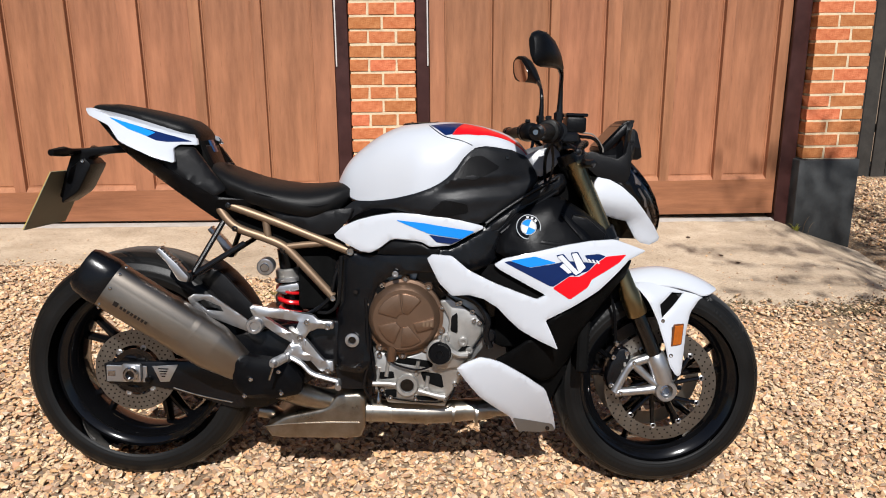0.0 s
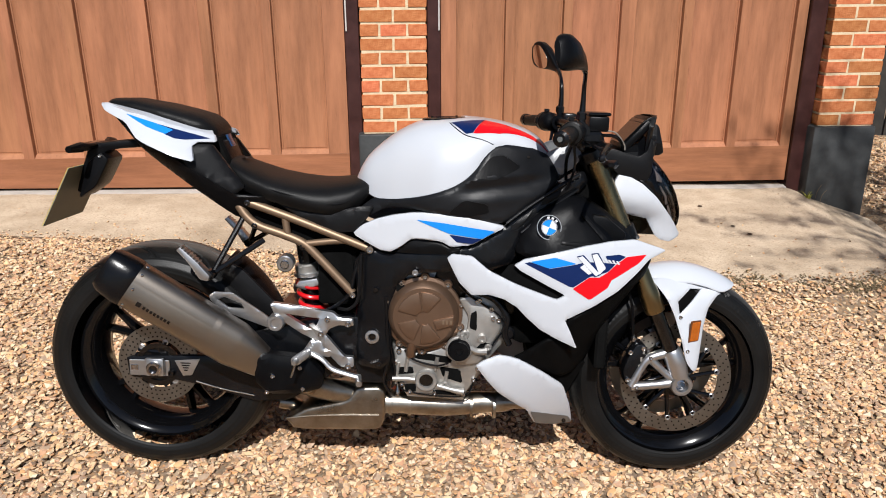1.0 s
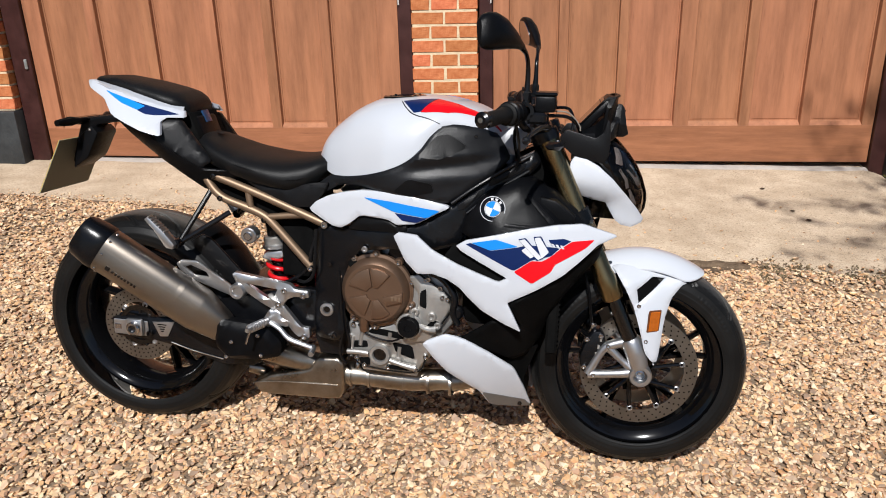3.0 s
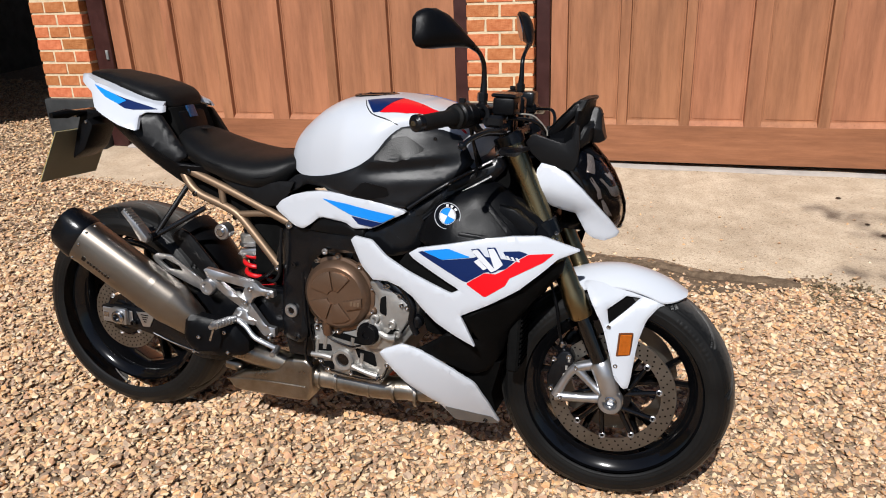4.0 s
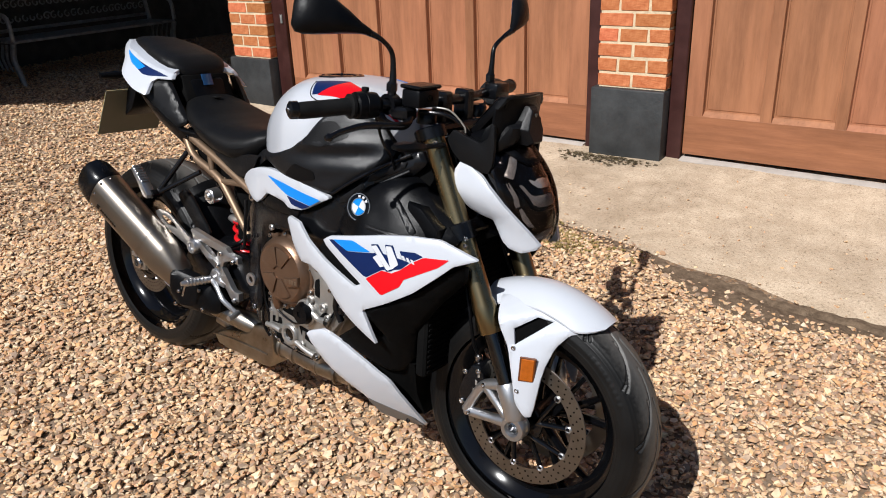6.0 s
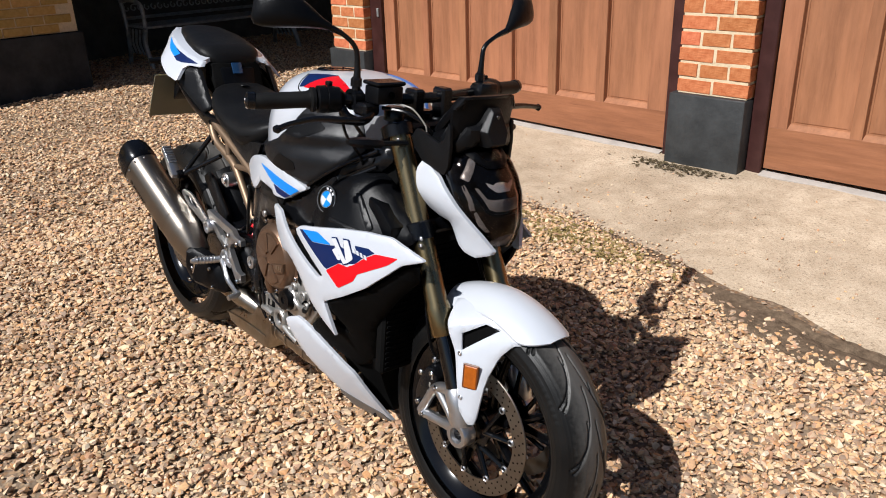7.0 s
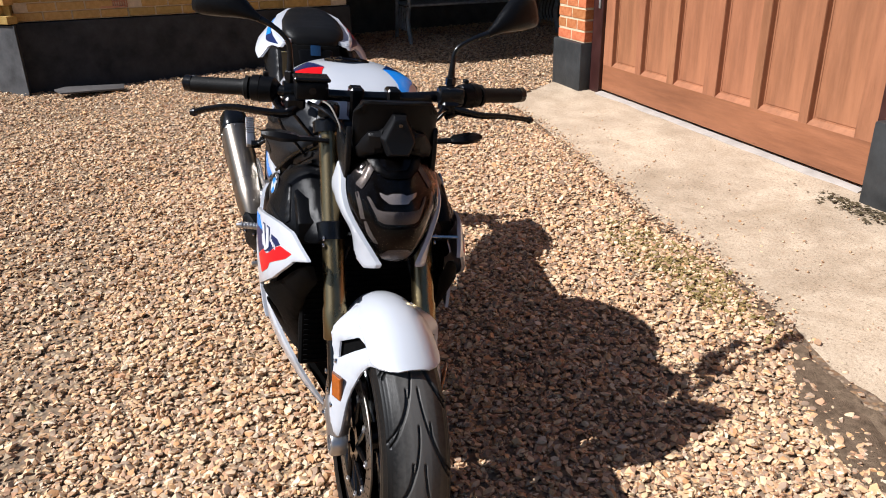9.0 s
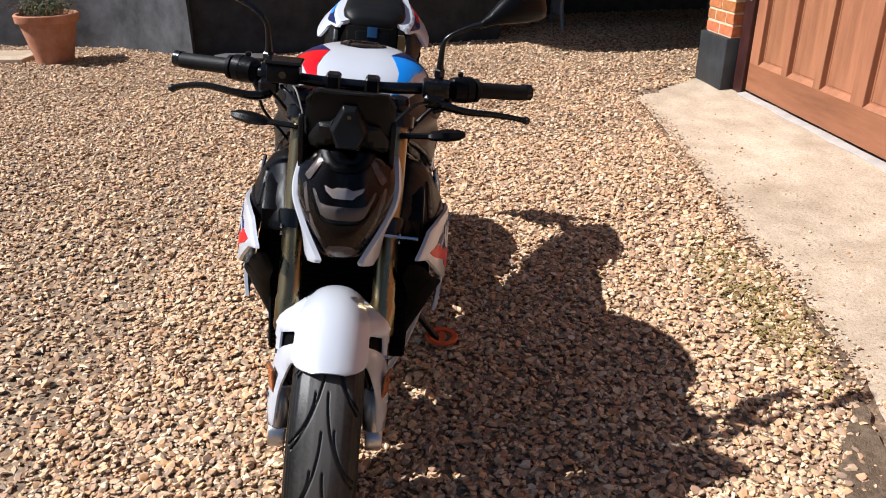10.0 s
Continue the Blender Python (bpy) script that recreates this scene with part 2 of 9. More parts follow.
def rings(rows, closed=True, caps=True):
    """A skin over rows of points, all of one length."""
    b = bmesh.new()
    vv = [[b.verts.new(p) for p in r] for r in rows]
    n = len(rows[0])
    for a, c in zip(vv, vv[1:]):
        for i in range(n if closed else n - 1):
            j = (i + 1) % n
            b.faces.new((a[i], a[j], c[j], c[i]))
    if caps and closed:
        b.faces.new(list(reversed(vv[0])))
        b.faces.new(vv[-1])
    bmesh.ops.recalc_face_normals(b, faces=b.faces)
    return b


def catmull(pts, n=6):
    p = [Vector(q) for q in pts]
    if len(p) < 3:
        return [p[0].lerp(p[1], i / n) for i in range(n + 1)]
    p = [2 * p[0] - p[1], *p, 2 * p[-1] - p[-2]]
    out = []
    for i in range(1, len(p) - 2):
        for k in range(n):
            t = k / n
            out.append(0.5 * ((2 * p[i]) + (p[i + 1] - p[i - 1]) * t + (2 * p[i - 1] - 5 * p[i] + 4 * p[i + 1] - p[i + 2]) * t * t + (3 * p[i] - p[i - 1] - 3 * p[i + 1] + p[i + 2]) * t ** 3))
    return out + [p[-2]]


def tube(pts, r, seg=12, n=6, curve=True, flat=1.0, r1=None):
    """A round bar along pts; r a number or one per point; r1: the radius at its far end."""
    rs = list(r) if isinstance(r, (list, tuple)) else [r] * len(pts)
    if r1 is not None:
        rs = [r + (r1 - r) * i / (len(pts) - 1) for i in range(len(pts))]
    if curve and len(pts) > 2:
        c = catmull(pts, n)
        k = [min(len(pts) - 1, i / n) for i in range(len(c))]
        rr = [rs[int(a)] + (rs[min(len(rs) - 1, int(a) + 1)] - rs[int(a)]) * (a - int(a)) for a in k]
    else:
        c, rr = [Vector(p) for p in pts], rs
    rows, up = [], None
    for i, p in enumerate(c):
        d = (c[min(i + 1, len(c) - 1)] - c[max(i - 1, 0)]).normalized()
        if up is None:
            up = d.orthogonal().normalized()
        up = (up - d * up.dot(d)).normalized()
        s = d.cross(up)
        rows.append([p + rr[i] * (math.cos(2 * math.pi * q / seg) * up + flat * math.sin(2 * math.pi * q / seg) * s) for q in range(seg)])
    return rings(rows)


def lathe(profile, seg=48, centre=(0, 0, 0), axis="Y", closed=False):
    """Turns (radius, along) points round an axis."""
    rows = []
    pr = list(profile) + ([profile[0]] if closed else [])
    for r, a in pr:
        ring = []
        for q in range(seg):
            w = 2 * math.pi * q / seg
            c, s = r * math.cos(w), r * math.sin(w)
            p = {"Y": (c, a, s), "Z": (c, s, a), "X": (a, c, s)}[axis]
            ring.append(Vector(p) + Vector(centre))
        rows.append(ring)
    b = rings(rows, True, not closed)
    bmesh.ops.remove_doubles(b, verts=b.verts, dist=1e-6)
    return b


def rod(a, b_, r, seg=12, r1=None, bevel=0.0):
    """A straight bar from a to b_ with slightly broken edges."""
    a, b_ = Vector(a), Vector(b_)
    r1 = r if r1 is None else r1
    if not bevel:
        return tube([a, b_], [r, r1], seg, curve=False)
    d = (b_ - a).normalized() * bevel
    return tube([a, a + d, b_ - d, b_], [r - bevel, r, r1, r1 - bevel], seg, curve=False)


def chaikin(pts, k=0.2, times=2):
    p = [tuple(q) for q in pts]
    for _ in range(times):
        o = []
        for a, c in zip(p, p[1:] + p[:1]):
            o.append(tuple(u + (v - u) * k for u, v in zip(a, c)))
            o.append(tuple(v + (u - v) * k for u, v in zip(a, c)))
        p, k = o, 0.27
    return p


def edge_gap(P, outline):
    """Distance of each 2D point to the outline."""
    P = np.array(P)
    best = np.full(len(P), 1e9)
    o = np.array(outline)
    for a, c in zip(o, np.roll(o, -1, 0)):
        d = c - a
        t = np.clip(((P - a) @ d) / max(1e-12, d @ d), 0, 1)
        best = np.minimum(best, np.hypot(*(P - a - t[:, None] * d).T))
    return best


def surf(ctrl, ease=None):
    """A smooth field over (x, z) from control rows (x, z, y): a curved sheet of second degree, or, with ease, a thin-plate sheet."""
    c = np.array(ctrl, float)
    n = len(c)
    if ease is None:
        mid = c[:, :2].mean(0)

        def basis(P):
            x, z = (np.array(P) - mid).T
            return np.c_[np.ones(len(x)), x, z, x * x, x * z, z * z]
        B = basis(c[:, :2])
        reg = np.diag([0, 0, 0, 1, 1, 1]) * (3e-3 if n >= 6 else 0.05)
        k = np.linalg.solve(B.T @ B + reg * 0.02 + np.eye(6) * 1e-9, B.T @ c[:, 2])
        return lambda P: basis(P) @ k

    def phi(d):
        return d * d * np.log(d + 1e-9)
    A = np.zeros((n + 3, n + 3))
    A[:n, :n] = phi(np.hypot(c[:, None, 0] - c[None, :, 0], c[:, None, 1] - c[None, :, 1])) + np.eye(n) * ease
    A[:n, n:] = np.c_[np.ones(n), c[:, :2]]
    A[n:, :n] = A[:n, n:].T
    w = np.linalg.lstsq(A, np.r_[c[:, 2], 0, 0, 0], rcond=None)[0]

    def f(P):
        P = np.array(P)
        d = np.hypot(P[:, None, 0] - c[None, :, 0], P[:, None, 1] - c[None, :, 1])
        return phi(d) @ w[:n] + w[n] + P @ w[n + 1:]
    return f


def shell(outline, field, thick=0.006, roll=0.008, step=0.018, side=-1, lift=0.0, holes=(), corner=0.2, times=2):
    """A moulded panel over the (x, z) outline, its outer face at y = side * field(x, z), edges rolled in, with real thickness."""
    o = chaikin(outline, corner, times) if times else [tuple(q) for q in outline]
    b = bmesh.new()
    b.faces.new([b.verts.new((x, 0, z)) for x, z in o])
    if roll:
        bmesh.ops.inset_region(b, faces=list(b.faces), thickness=roll, use_even_offset=True)
    bmesh.ops.triangulate(b, faces=[f for f in b.faces if len(f.verts) > 4])
    xs, zs = [p[0] for p in o], [p[1] for p in o]
    for k in range(1, int((max(xs) - min(xs)) / step) + 1):
        bmesh.ops.bisect_plane(b, geom=list(b.verts) + list(b.edges) + list(b.faces), dist=1e-5, plane_co=(min(xs) + k * step, 0, 0), plane_no=(1, 0, 0))
    for k in range(1, int((max(zs) - min(zs)) / step) + 1):
        bmesh.ops.bisect_plane(b, geom=list(b.verts) + list(b.edges) + list(b.faces), dist=1e-5, plane_co=(0, 0, min(zs) + k * step), plane_no=(0, 0, 1))
    for h in holes:
        cut_hole(b, h)
    vs = list(b.verts)
    P = [(v.co.x, v.co.z) for v in vs]
    y = field(P) + lift
    g = edge_gap(P, o)
    for h in holes:
        g = np.minimum(g, edge_gap(P, h))
    dip = np.clip(roll - g, 0, None)
    for v, yy, dd in zip(vs, y, dip):
        v.co.y = side * (yy - dd)
    faces = list(b.faces)
    rim = [e for e in b.edges if e.is_boundary]
    back = {v: b.verts.new((v.co.x, v.co.y - side * thick, v.co.z)) for v in vs}
    for f in faces:
        b.faces.new([back[v] for v in reversed(f.verts)])
    for e in rim:
        a, c = e.verts
        b.faces.new((a, c, back[c], back[a]))
    bmesh.ops.recalc_face_normals(b, faces=b.faces)
    return b


def cut_hole(b, h):
    """Cuts a convex hole h, a list of (x, z), out of a flat sheet."""
    c = Vector((sum(p[0] for p in h) / len(h), 0, sum(p[1] for p in h) / len(h)))
    for p, q in zip(h, list(h[1:]) + [h[0]]):
        d = Vector((q[0] - p[0], 0, q[1] - p[1])).normalized()
        near = [f for f in b.faces if (f.calc_center_median() - c).length < 0.25]
        geom = set(near) | {e for f in near for e in f.edges} | {v for f in near for v in f.verts}
        bmesh.ops.bisect_plane(b, geom=list(geom), dist=1e-5, plane_co=(p[0], 0, p[1]), plane_no=(-d.z, 0, d.x))

    def inside(m):
        s = [(q[0] - p[0]) * (m.z - p[1]) - (q[1] - p[1]) * (m.x - p[0]) for p, q in zip(h, list(h[1:]) + [h[0]])]
        return all(v > 0 for v in s) or all(v < 0 for v in s)
    bmesh.ops.delete(b, geom=[f for f in b.faces if inside(f.calc_center_median())], context="FACES")


def slab(outline, y0, y1, bevel=0.003, corner=0.0, times=0, seg=2):
    """A solid plate: the (x, z) outline from y0 to y1 with broken edges."""
    o = chaikin(outline, corner, times) if times else outline
    b = bmesh.new()
    lo = [b.verts.new((x, y0, z)) for x, z in o]
    hi = [b.verts.new((x, y1, z)) for x, z in o]
    b.faces.new(lo)
    b.faces.new(list(reversed(hi)))
    for i in range(len(o)):
        j = (i + 1) % len(o)
        b.faces.new((lo[i], hi[i], hi[j], lo[j]))
    bmesh.ops.recalc_face_normals(b, faces=b.faces)
    if bevel:
        es = [e for e in b.edges if len({v.co.y for v in e.verts}) == 1]
        bmesh.ops.bevel(b, geom=es, offset=bevel, segments=seg, affect="EDGES", profile=0.5, clamp_overlap=True)
    return b

# ---- ground ----
WALLM = pose(0, 4.608, 0, 0, 0, 6.63)      # the garage front: u along it, v into it


def ground_z(x, y):
    """The drive falls to the east and rises a little towards the garage."""
    xe = np.where(x < -1.9, -1.9 + 0.15 * (x + 1.9), np.where(x > 2.5, 2.5 + 0.2 * (x - 2.5), x))
    ye = np.clip(y, 0.2, 3.6)
    return -0.0494 * xe + 0.0437 * ye - 0.058 + 0.008 * np.sin(2.1 * x + 0.6) * np.cos(1.7 * y) + 0.005 * np.sin(5.3 * x + 2.9 * y)


def apron_z(u, v):
    return 0.186 + 0.085 * v - 0.012 * u - 0.34 * max(0.0, u - 1.95)


def apron_edge(u):
    """The ragged outer edge of the concrete, which bows out before the second door."""
    return -0.83 - 0.118 * (u + 2.95) + 0.013 * np.sin(7 * u) + 0.008 * np.sin(17 * u + 1) - 0.055 * np.clip((u + 0.25) / 0.5, 0, 1) * np.clip((1.8 - u) / 0.6, 0, 1)


def drive_z(x, y):
    """The gravel's bed, banked up level with the concrete along its edge."""
    g = ground_z(x, y)
    u = x * math.cos(radians(6.63)) + (y - 4.608) * math.sin(radians(6.63))
    v = -x * math.sin(radians(6.63)) + (y - 4.608) * math.cos(radians(6.63))
    e = apron_edge(u)
    rise = 0.186 + 0.085 * np.maximum(v, e) - 0.012 * u - 0.34 * np.maximum(0.0, u - 1.95) - 0.004 - g
    k = np.clip(1 - (e - v) / 0.3, 0, 1) * np.clip((u + 3.7) / 0.3, 0, 1) * (u < 2.3)
    d = e - v
    run = np.clip((u - 0.15) / 0.5, 0, 1) * np.clip((2.2 - u) / 0.2, 0, 1)
    bank = (0.026 * np.clip((u - 0.95) / 0.3, 0, 1) * np.exp(-((d - 0.105) / 0.05) ** 2) - 0.014 * np.exp(-((d - 0.015) / 0.028) ** 2)) * run
    return g + np.maximum(rise, 0) * k * k * (3 - 2 * k) + bank


def axis_lines(lo, hi, step, far):
    a = list(np.arange(lo, hi + 1e-6, step))
    s, left, right = step * 2, [], []
    while s < far:
        left.append(lo - s)
        right.append(hi + s)
        s *= 1.7
    return np.array(left[::-1] + a + right)


gx, gy = axis_lines(-8, 5, 0.1, 600), axis_lines(-4, 7, 0.1, 600)
GX, GY = np.meshgrid(gx, gy, indexing="ij")
GU, GV = GX * math.cos(radians(6.63)) + (GY - 4.608) * math.sin(radians(6.63)), -GX * math.sin(radians(6.63)) + (GY - 4.608) * math.cos(radians(6.63))
# the bed is dug out under the concrete and the garage
GZ = drive_z(GX, GY) - np.where((GU > np.where(GV > -0.75, -3.24 - 0.5 * (GV + 0.79), -3.2)) & (GU < 2.42) & (GV > -0.72 - 0.118 * (GU + 2.95)) & (GV < 5.4), 0.12, 0.0)
me = bpy.data.meshes.new("ground")
nx, ny = len(gx), len(gy)
idx = np.arange(nx * ny).reshape(nx, ny)
quads = np.stack([idx[:-1, :-1], idx[1:, :-1], idx[1:, 1:], idx[:-1, 1:]], -1).reshape(-1, 4)
me.from_pydata(np.stack([GX, GY, GZ], -1).reshape(-1, 3).tolist(), [], quads.tolist())
me.materials.append(SOIL)
me.shade_smooth()
tagged(new("ground", me), "stony brown bed of the gravel drive", "ground", kind="structure")

# concrete apron in front of the garage, with a ragged outer edge
b = bmesh.new()
us = np.linspace(-3.31, 2.62, 96)
rows = []
for u in us:
    v0 = apron_edge(u) if u < 2.3 else apron_edge(u) + (u - 2.3) * 2.2
    vb = 0.12 if u < 2.40 else -0.155
    row = []
    for k in range(16):
        v = v0 + (vb - v0) * k / 15
        row.append((u - 0.5 * (v - v0) * max(0.0, (-2.9 - u) / 0.41) + (0.012 * math.sin(9 * v + 1) if u < -3.28 else 0), v, apron_z(u, v) + 0.003 * math.sin(11 * u + 5 * v) - (0.012 if k == 0 else 0)))
    rows.append(row)
top = [[b.verts.new(p) for p in r] for r in rows]
low = [[b.verts.new((p[0], p[1], p[2] - 0.16)) for p in r] for r in rows]
for i in range(len(rows) - 1):
    for k in range(15):
        b.faces.new((top[i][k], top[i + 1][k], top[i + 1][k + 1], top[i][k + 1]))
    b.faces.new((low[i][0], low[i + 1][0], top[i + 1][0], top[i][0]))
for i in (0, len(rows) - 1):
    for k in range(15):
        b.faces.new((low[i][k], top[i][k], top[i][k + 1], low[i][k + 1]))
bmesh.ops.recalc_face_normals(b, faces=b.faces)
solid("pavement", b, CONCRETE, "weathered pale concrete apron with a crumbling edge", "pavement", "structure", WALLM)


# dirt and moss gathered at the pier foot and the apron's edge
def dirt_flake(b, cu, cv, ru, rv, seed):
    rnd = random.Random(seed)
    lift = 0.0035 + 0.00003 * seed
    ring = []
    for k in range(12):
        a = 2 * math.pi * k / 12
        f = 0.75 + 0.25 * math.sin(3 * a + seed) + rnd.uniform(-0.2, 0.2)
        u, v = cu + ru * f * math.cos(a), cv + rv * f * math.sin(a)
        ring.append(b.verts.new((u, v, apron_z(u, v) + lift)))
    c = b.verts.new((cu, cv, apron_z(cu, cv) + lift + 0.0003))
    for k in range(12):
        b.faces.new((c, ring[k], ring[(k + 1) % 12]))


b = bmesh.new()
for k in range(280):
    q = random.Random(k)
    dirt_flake(b, -0.62 + q.gauss(0, 0.13), -0.165 - abs(q.gauss(0, 0.045)) + 0.10 * min(0, q.gauss(0, 0.3)), q.uniform(0.004, 0.015), q.uniform(0.004, 0.011), k)
bmesh.ops.recalc_face_normals(b, faces=b.faces)
solid("dirt", b, MOSS, "dark mossy dirt on the concrete at the foot of a pier", "dirt", "stuff", WALLM)

# fallen leaves and grit on the concrete
def grit():
    rnd = random.Random(8)
    b = bmesh.new()
    for _ in range(420):
        u = rnd.uniform(-2.8, 2.3)
        v = apron_edge(u) + 0.03 + abs(rnd.gauss(0, 0.35))
        if v > -0.16:
            continue
        s = rnd.uniform(0.003, 0.009)
        z = apron_z(u, v) + s * 0.3
        bb = bmesh.new()
        bmesh.ops.create_icosphere(bb, subdivisions=1, radius=s)
        bb.transform(Matrix.Translation((u, v, z)) @ Euler((rnd.random(), rnd.random(), rnd.random() * 6)).to_matrix().to_4x4() @ Matrix.Diagonal((1, 0.7, 0.5, 1)))
        join(b, bb)
    return b


def fallen_leaf(u, v, size, turn):
    """A curled brown leaf lying on the concrete."""
    b = bmesh.new()
    rows = []
    for i in range(7):
        f = i / 6
        w = 0.42 * math.sin(math.pi * min(1, f * 0.96 + 0.02)) ** 0.8
        rows.append([b.verts.new((size * (f - 0.5), size * w * q, size * (0.10 + 0.22 * abs(q) * w + 0.18 * (f - 0.5) ** 2))) for q in (-1, 0, 1)])
    for i in range(6):
        for k in range(2):
            b.faces.new((rows[i][k], rows[i + 1][k], rows[i + 1][k + 1], rows[i][k + 1]))
    bmesh.ops.recalc_face_normals(b, faces=b.faces)
    bmesh.ops.solidify(b, geom=list(b.faces), thickness=0.0008)
    b.transform(Matrix.Translation((u, v, apron_z(u, v) + 0.001)) @ Matrix.Rotation(turn, 4, "Z"))
    low = min(q.co.z - apron_z(q.co.x, q.co.y) for q in b.verts)
    bmesh.ops.translate(b, vec=(0, 0, 0.001 - low), verts=b.verts)
    solid("fallen_leaf", b, DRYLEAF, "curled dark brown fallen leaf on the concrete", "leaf", "", WALLM)


def weed(u, v):
    """A small tuft of yellow-green blades with dry stalks beside it."""
    rnd = random.Random(6)
    b = bmesh.new()
    for k in range(13):
        a, h = rnd.uniform(0, 2 * math.pi), rnd.uniform(0.025, 0.055)
        lean, wide = rnd.uniform(0.3, 0.8), rnd.uniform(0.003, 0.006)
        p0 = (u + rnd.gauss(0, 0.012), v + rnd.gauss(0, 0.010))
        rows = []
        for i in range(5):
            f = i / 4
            r, w = lean * h * f * f, wide * (1 - f) ** 0.6
            cx, cy = p0[0] + r * math.cos(a), p0[1] + r * math.sin(a)
            z = float(apron_z(*p0)) - 0.002 + h * f * (1 - 0.2 * lean * f)
            rows.append([b.verts.new((cx - w * math.sin(a), cy + w * math.cos(a), z)), b.verts.new((cx + w * math.sin(a), cy - w * math.cos(a), z))])
        for r0, r1 in zip(rows, rows[1:]):
            b.faces.new((r0[0], r0[1], r1[1], r1[0]))
    bmesh.ops.recalc_face_normals(b, faces=b.faces)
    bmesh.ops.solidify(b, geom=list(b.faces), thickness=0.0006)
    t = thing("weed", "small yellow-green weed at the foot of a pier", "weed", m=WALLM)
    part("blades", b, WEED, t)
    for du, h in ((0.05, 0.11), (0.085, 0.085)):
        z = float(apron_z(u + du, v)) - 0.002
        part("stalk", tube([(u + du, v, z), (u + du + 0.012, v + 0.004, z + h * 0.6), (u + du + 0.03, v - 0.004, z + h)], [0.0014, 0.0012, 0.0008], 6, 5), TWIG, t)


weed(2.035, -0.185)
for u, v, size, turn in ((1.275, -0.382, 0.030, 0.4), (1.343, -0.694, 0.026, 2.1), (1.388, -0.811, 0.032, 1.2)):
    fallen_leaf(u, v, size, turn)
solid("grit", grit(), GRAVEL, "loose grit scattered over the concrete apron", "gravel", "stuff", WALLM)


# ---- gravel: real stones over the whole drive ----
def stone_shape(rnd, detail):
    b = bmesh.new()
    if detail:
        bmesh.ops.create_icosphere(b, subdivisions=1, radius=1)
    else:
        up = [b.verts.new((0.72 * math.cos(q), 0.72 * math.sin(q), 0.62)) for q in (0.0, 2.1, 4.2)]
        dn = [b.verts.new((1.1 * math.cos(q), 1.1 * math.sin(q), -0.45)) for q in (1.05, 3.15, 5.25)]
        b.faces.new(up)
        for i in range(3):
            b.faces.new((up[i], dn[i], up[(i + 1) % 3]))
            b.faces.new((dn[i], dn[(i + 1) % 3], up[(i + 1) % 3]))
        bmesh.ops.recalc_face_normals(b, faces=b.faces)
        b.verts.index_update()
    for v in b.verts:
        v.co *= rnd.uniform(0.62, 1.22)
        v.co.x *= 1.3
        v.co.z *= 0.56
    b.verts.ensure_lookup_table()
    v = np.array([q.co[:] for q in b.verts])
    f = np.array([[q.index for q in p.verts] for p in b.faces])
    b.free()
    return v, f


def stones(count, area, size, seed, skip, detail=1, lift=0.0):
    """count stones over an area (x0, x1, y0, y1), as one mesh's arrays."""
    rng = np.random.default_rng(seed)
    rnd = random.Random(seed)
    shapes = [stone_shape(rnd, detail) for _ in range(14)]
    x = rng.uniform(area[0], area[1], count)
    y = rng.uniform(area[2], area[3], count)
    ok = ~skip(x, y)
    x, y = x[ok], y[ok]
    V, F, base = [], [], 0
    which = rng.integers(0, len(shapes), len(x))
    for k, (sv, sf) in enumerate(shapes):
        sel = which == k
        n = int(sel.sum())
        s = size * np.exp(np.clip(rng.normal(0, 0.33, n), -0.7, 0.55))
        a = rng.uniform(0, 2 * np.pi, n)
        t1, t2 = rng.normal(0, 0.36, n), rng.normal(0, 0.36, n)
        p = sv[None] * s[:, None, None]
        p = np.stack([p[..., 0], p[..., 1] * np.cos(t1)[:, None] - p[..., 2] * np.sin(t1)[:, None], p[..., 1] * np.sin(t1)[:, None] + p[..., 2] * np.cos(t1)[:, None]], -1)
        p = np.stack([p[..., 0] * np.cos(t2)[:, None] + p[..., 2] * np.sin(t2)[:, None], p[..., 1], -p[..., 0] * np.sin(t2)[:, None] + p[..., 2] * np.cos(t2)[:, None]], -1)
        p = np.stack([p[..., 0] * np.cos(a)[:, None] - p[..., 1] * np.sin(a)[:, None], p[..., 0] * np.sin(a)[:, None] + p[..., 1] * np.cos(a)[:, None], p[..., 2]], -1)
        z = drive_z(x[sel], y[sel]) + rng.uniform(-0.2, 1.0, n) * s + rng.uniform(0, 0.005, n) + lift
        p += np.stack([x[sel], y[sel], z], -1)[:, None, :]
        V.append(p.reshape(-1, 3))
        m = len(sv)
        F.append((sf[None] + (base + np.arange(n) * m)[:, None, None]).reshape(-1, 3))
        base += n * m
    return np.concatenate(V), np.concatenate(F)


UX, UY = math.cos(radians(6.63)), math.sin(radians(6.63))


def to_wall(x, y):
    dx, dy = x, y - 4.608
    return dx * UX + dy * UY, -dx * UY + dy * UX


def on_apron(x, y):
    u, v = to_wall(x, y)
    e = apron_edge(u)
    e = np.where(u > 2.3, e + (u - 2.3) * 2.2, e)
    r = np.sin(x * 91.7 + y * 57.3) * 437.5
    j = 0.03 * np.sin(31 * u) * np.sin(23 * u + 2) + 0.10 * (r - np.floor(r)) ** 5
    return ((u > -3.29 - 0.5 * (v + 0.79) - 0.3 * j) & (u < 2.6) & (v > e + j)) | ((u > -3.66) & (u < 2.45) & (v > -0.1)) | ((u < -5.72) & (v < -1.2) & (v > -4.13))


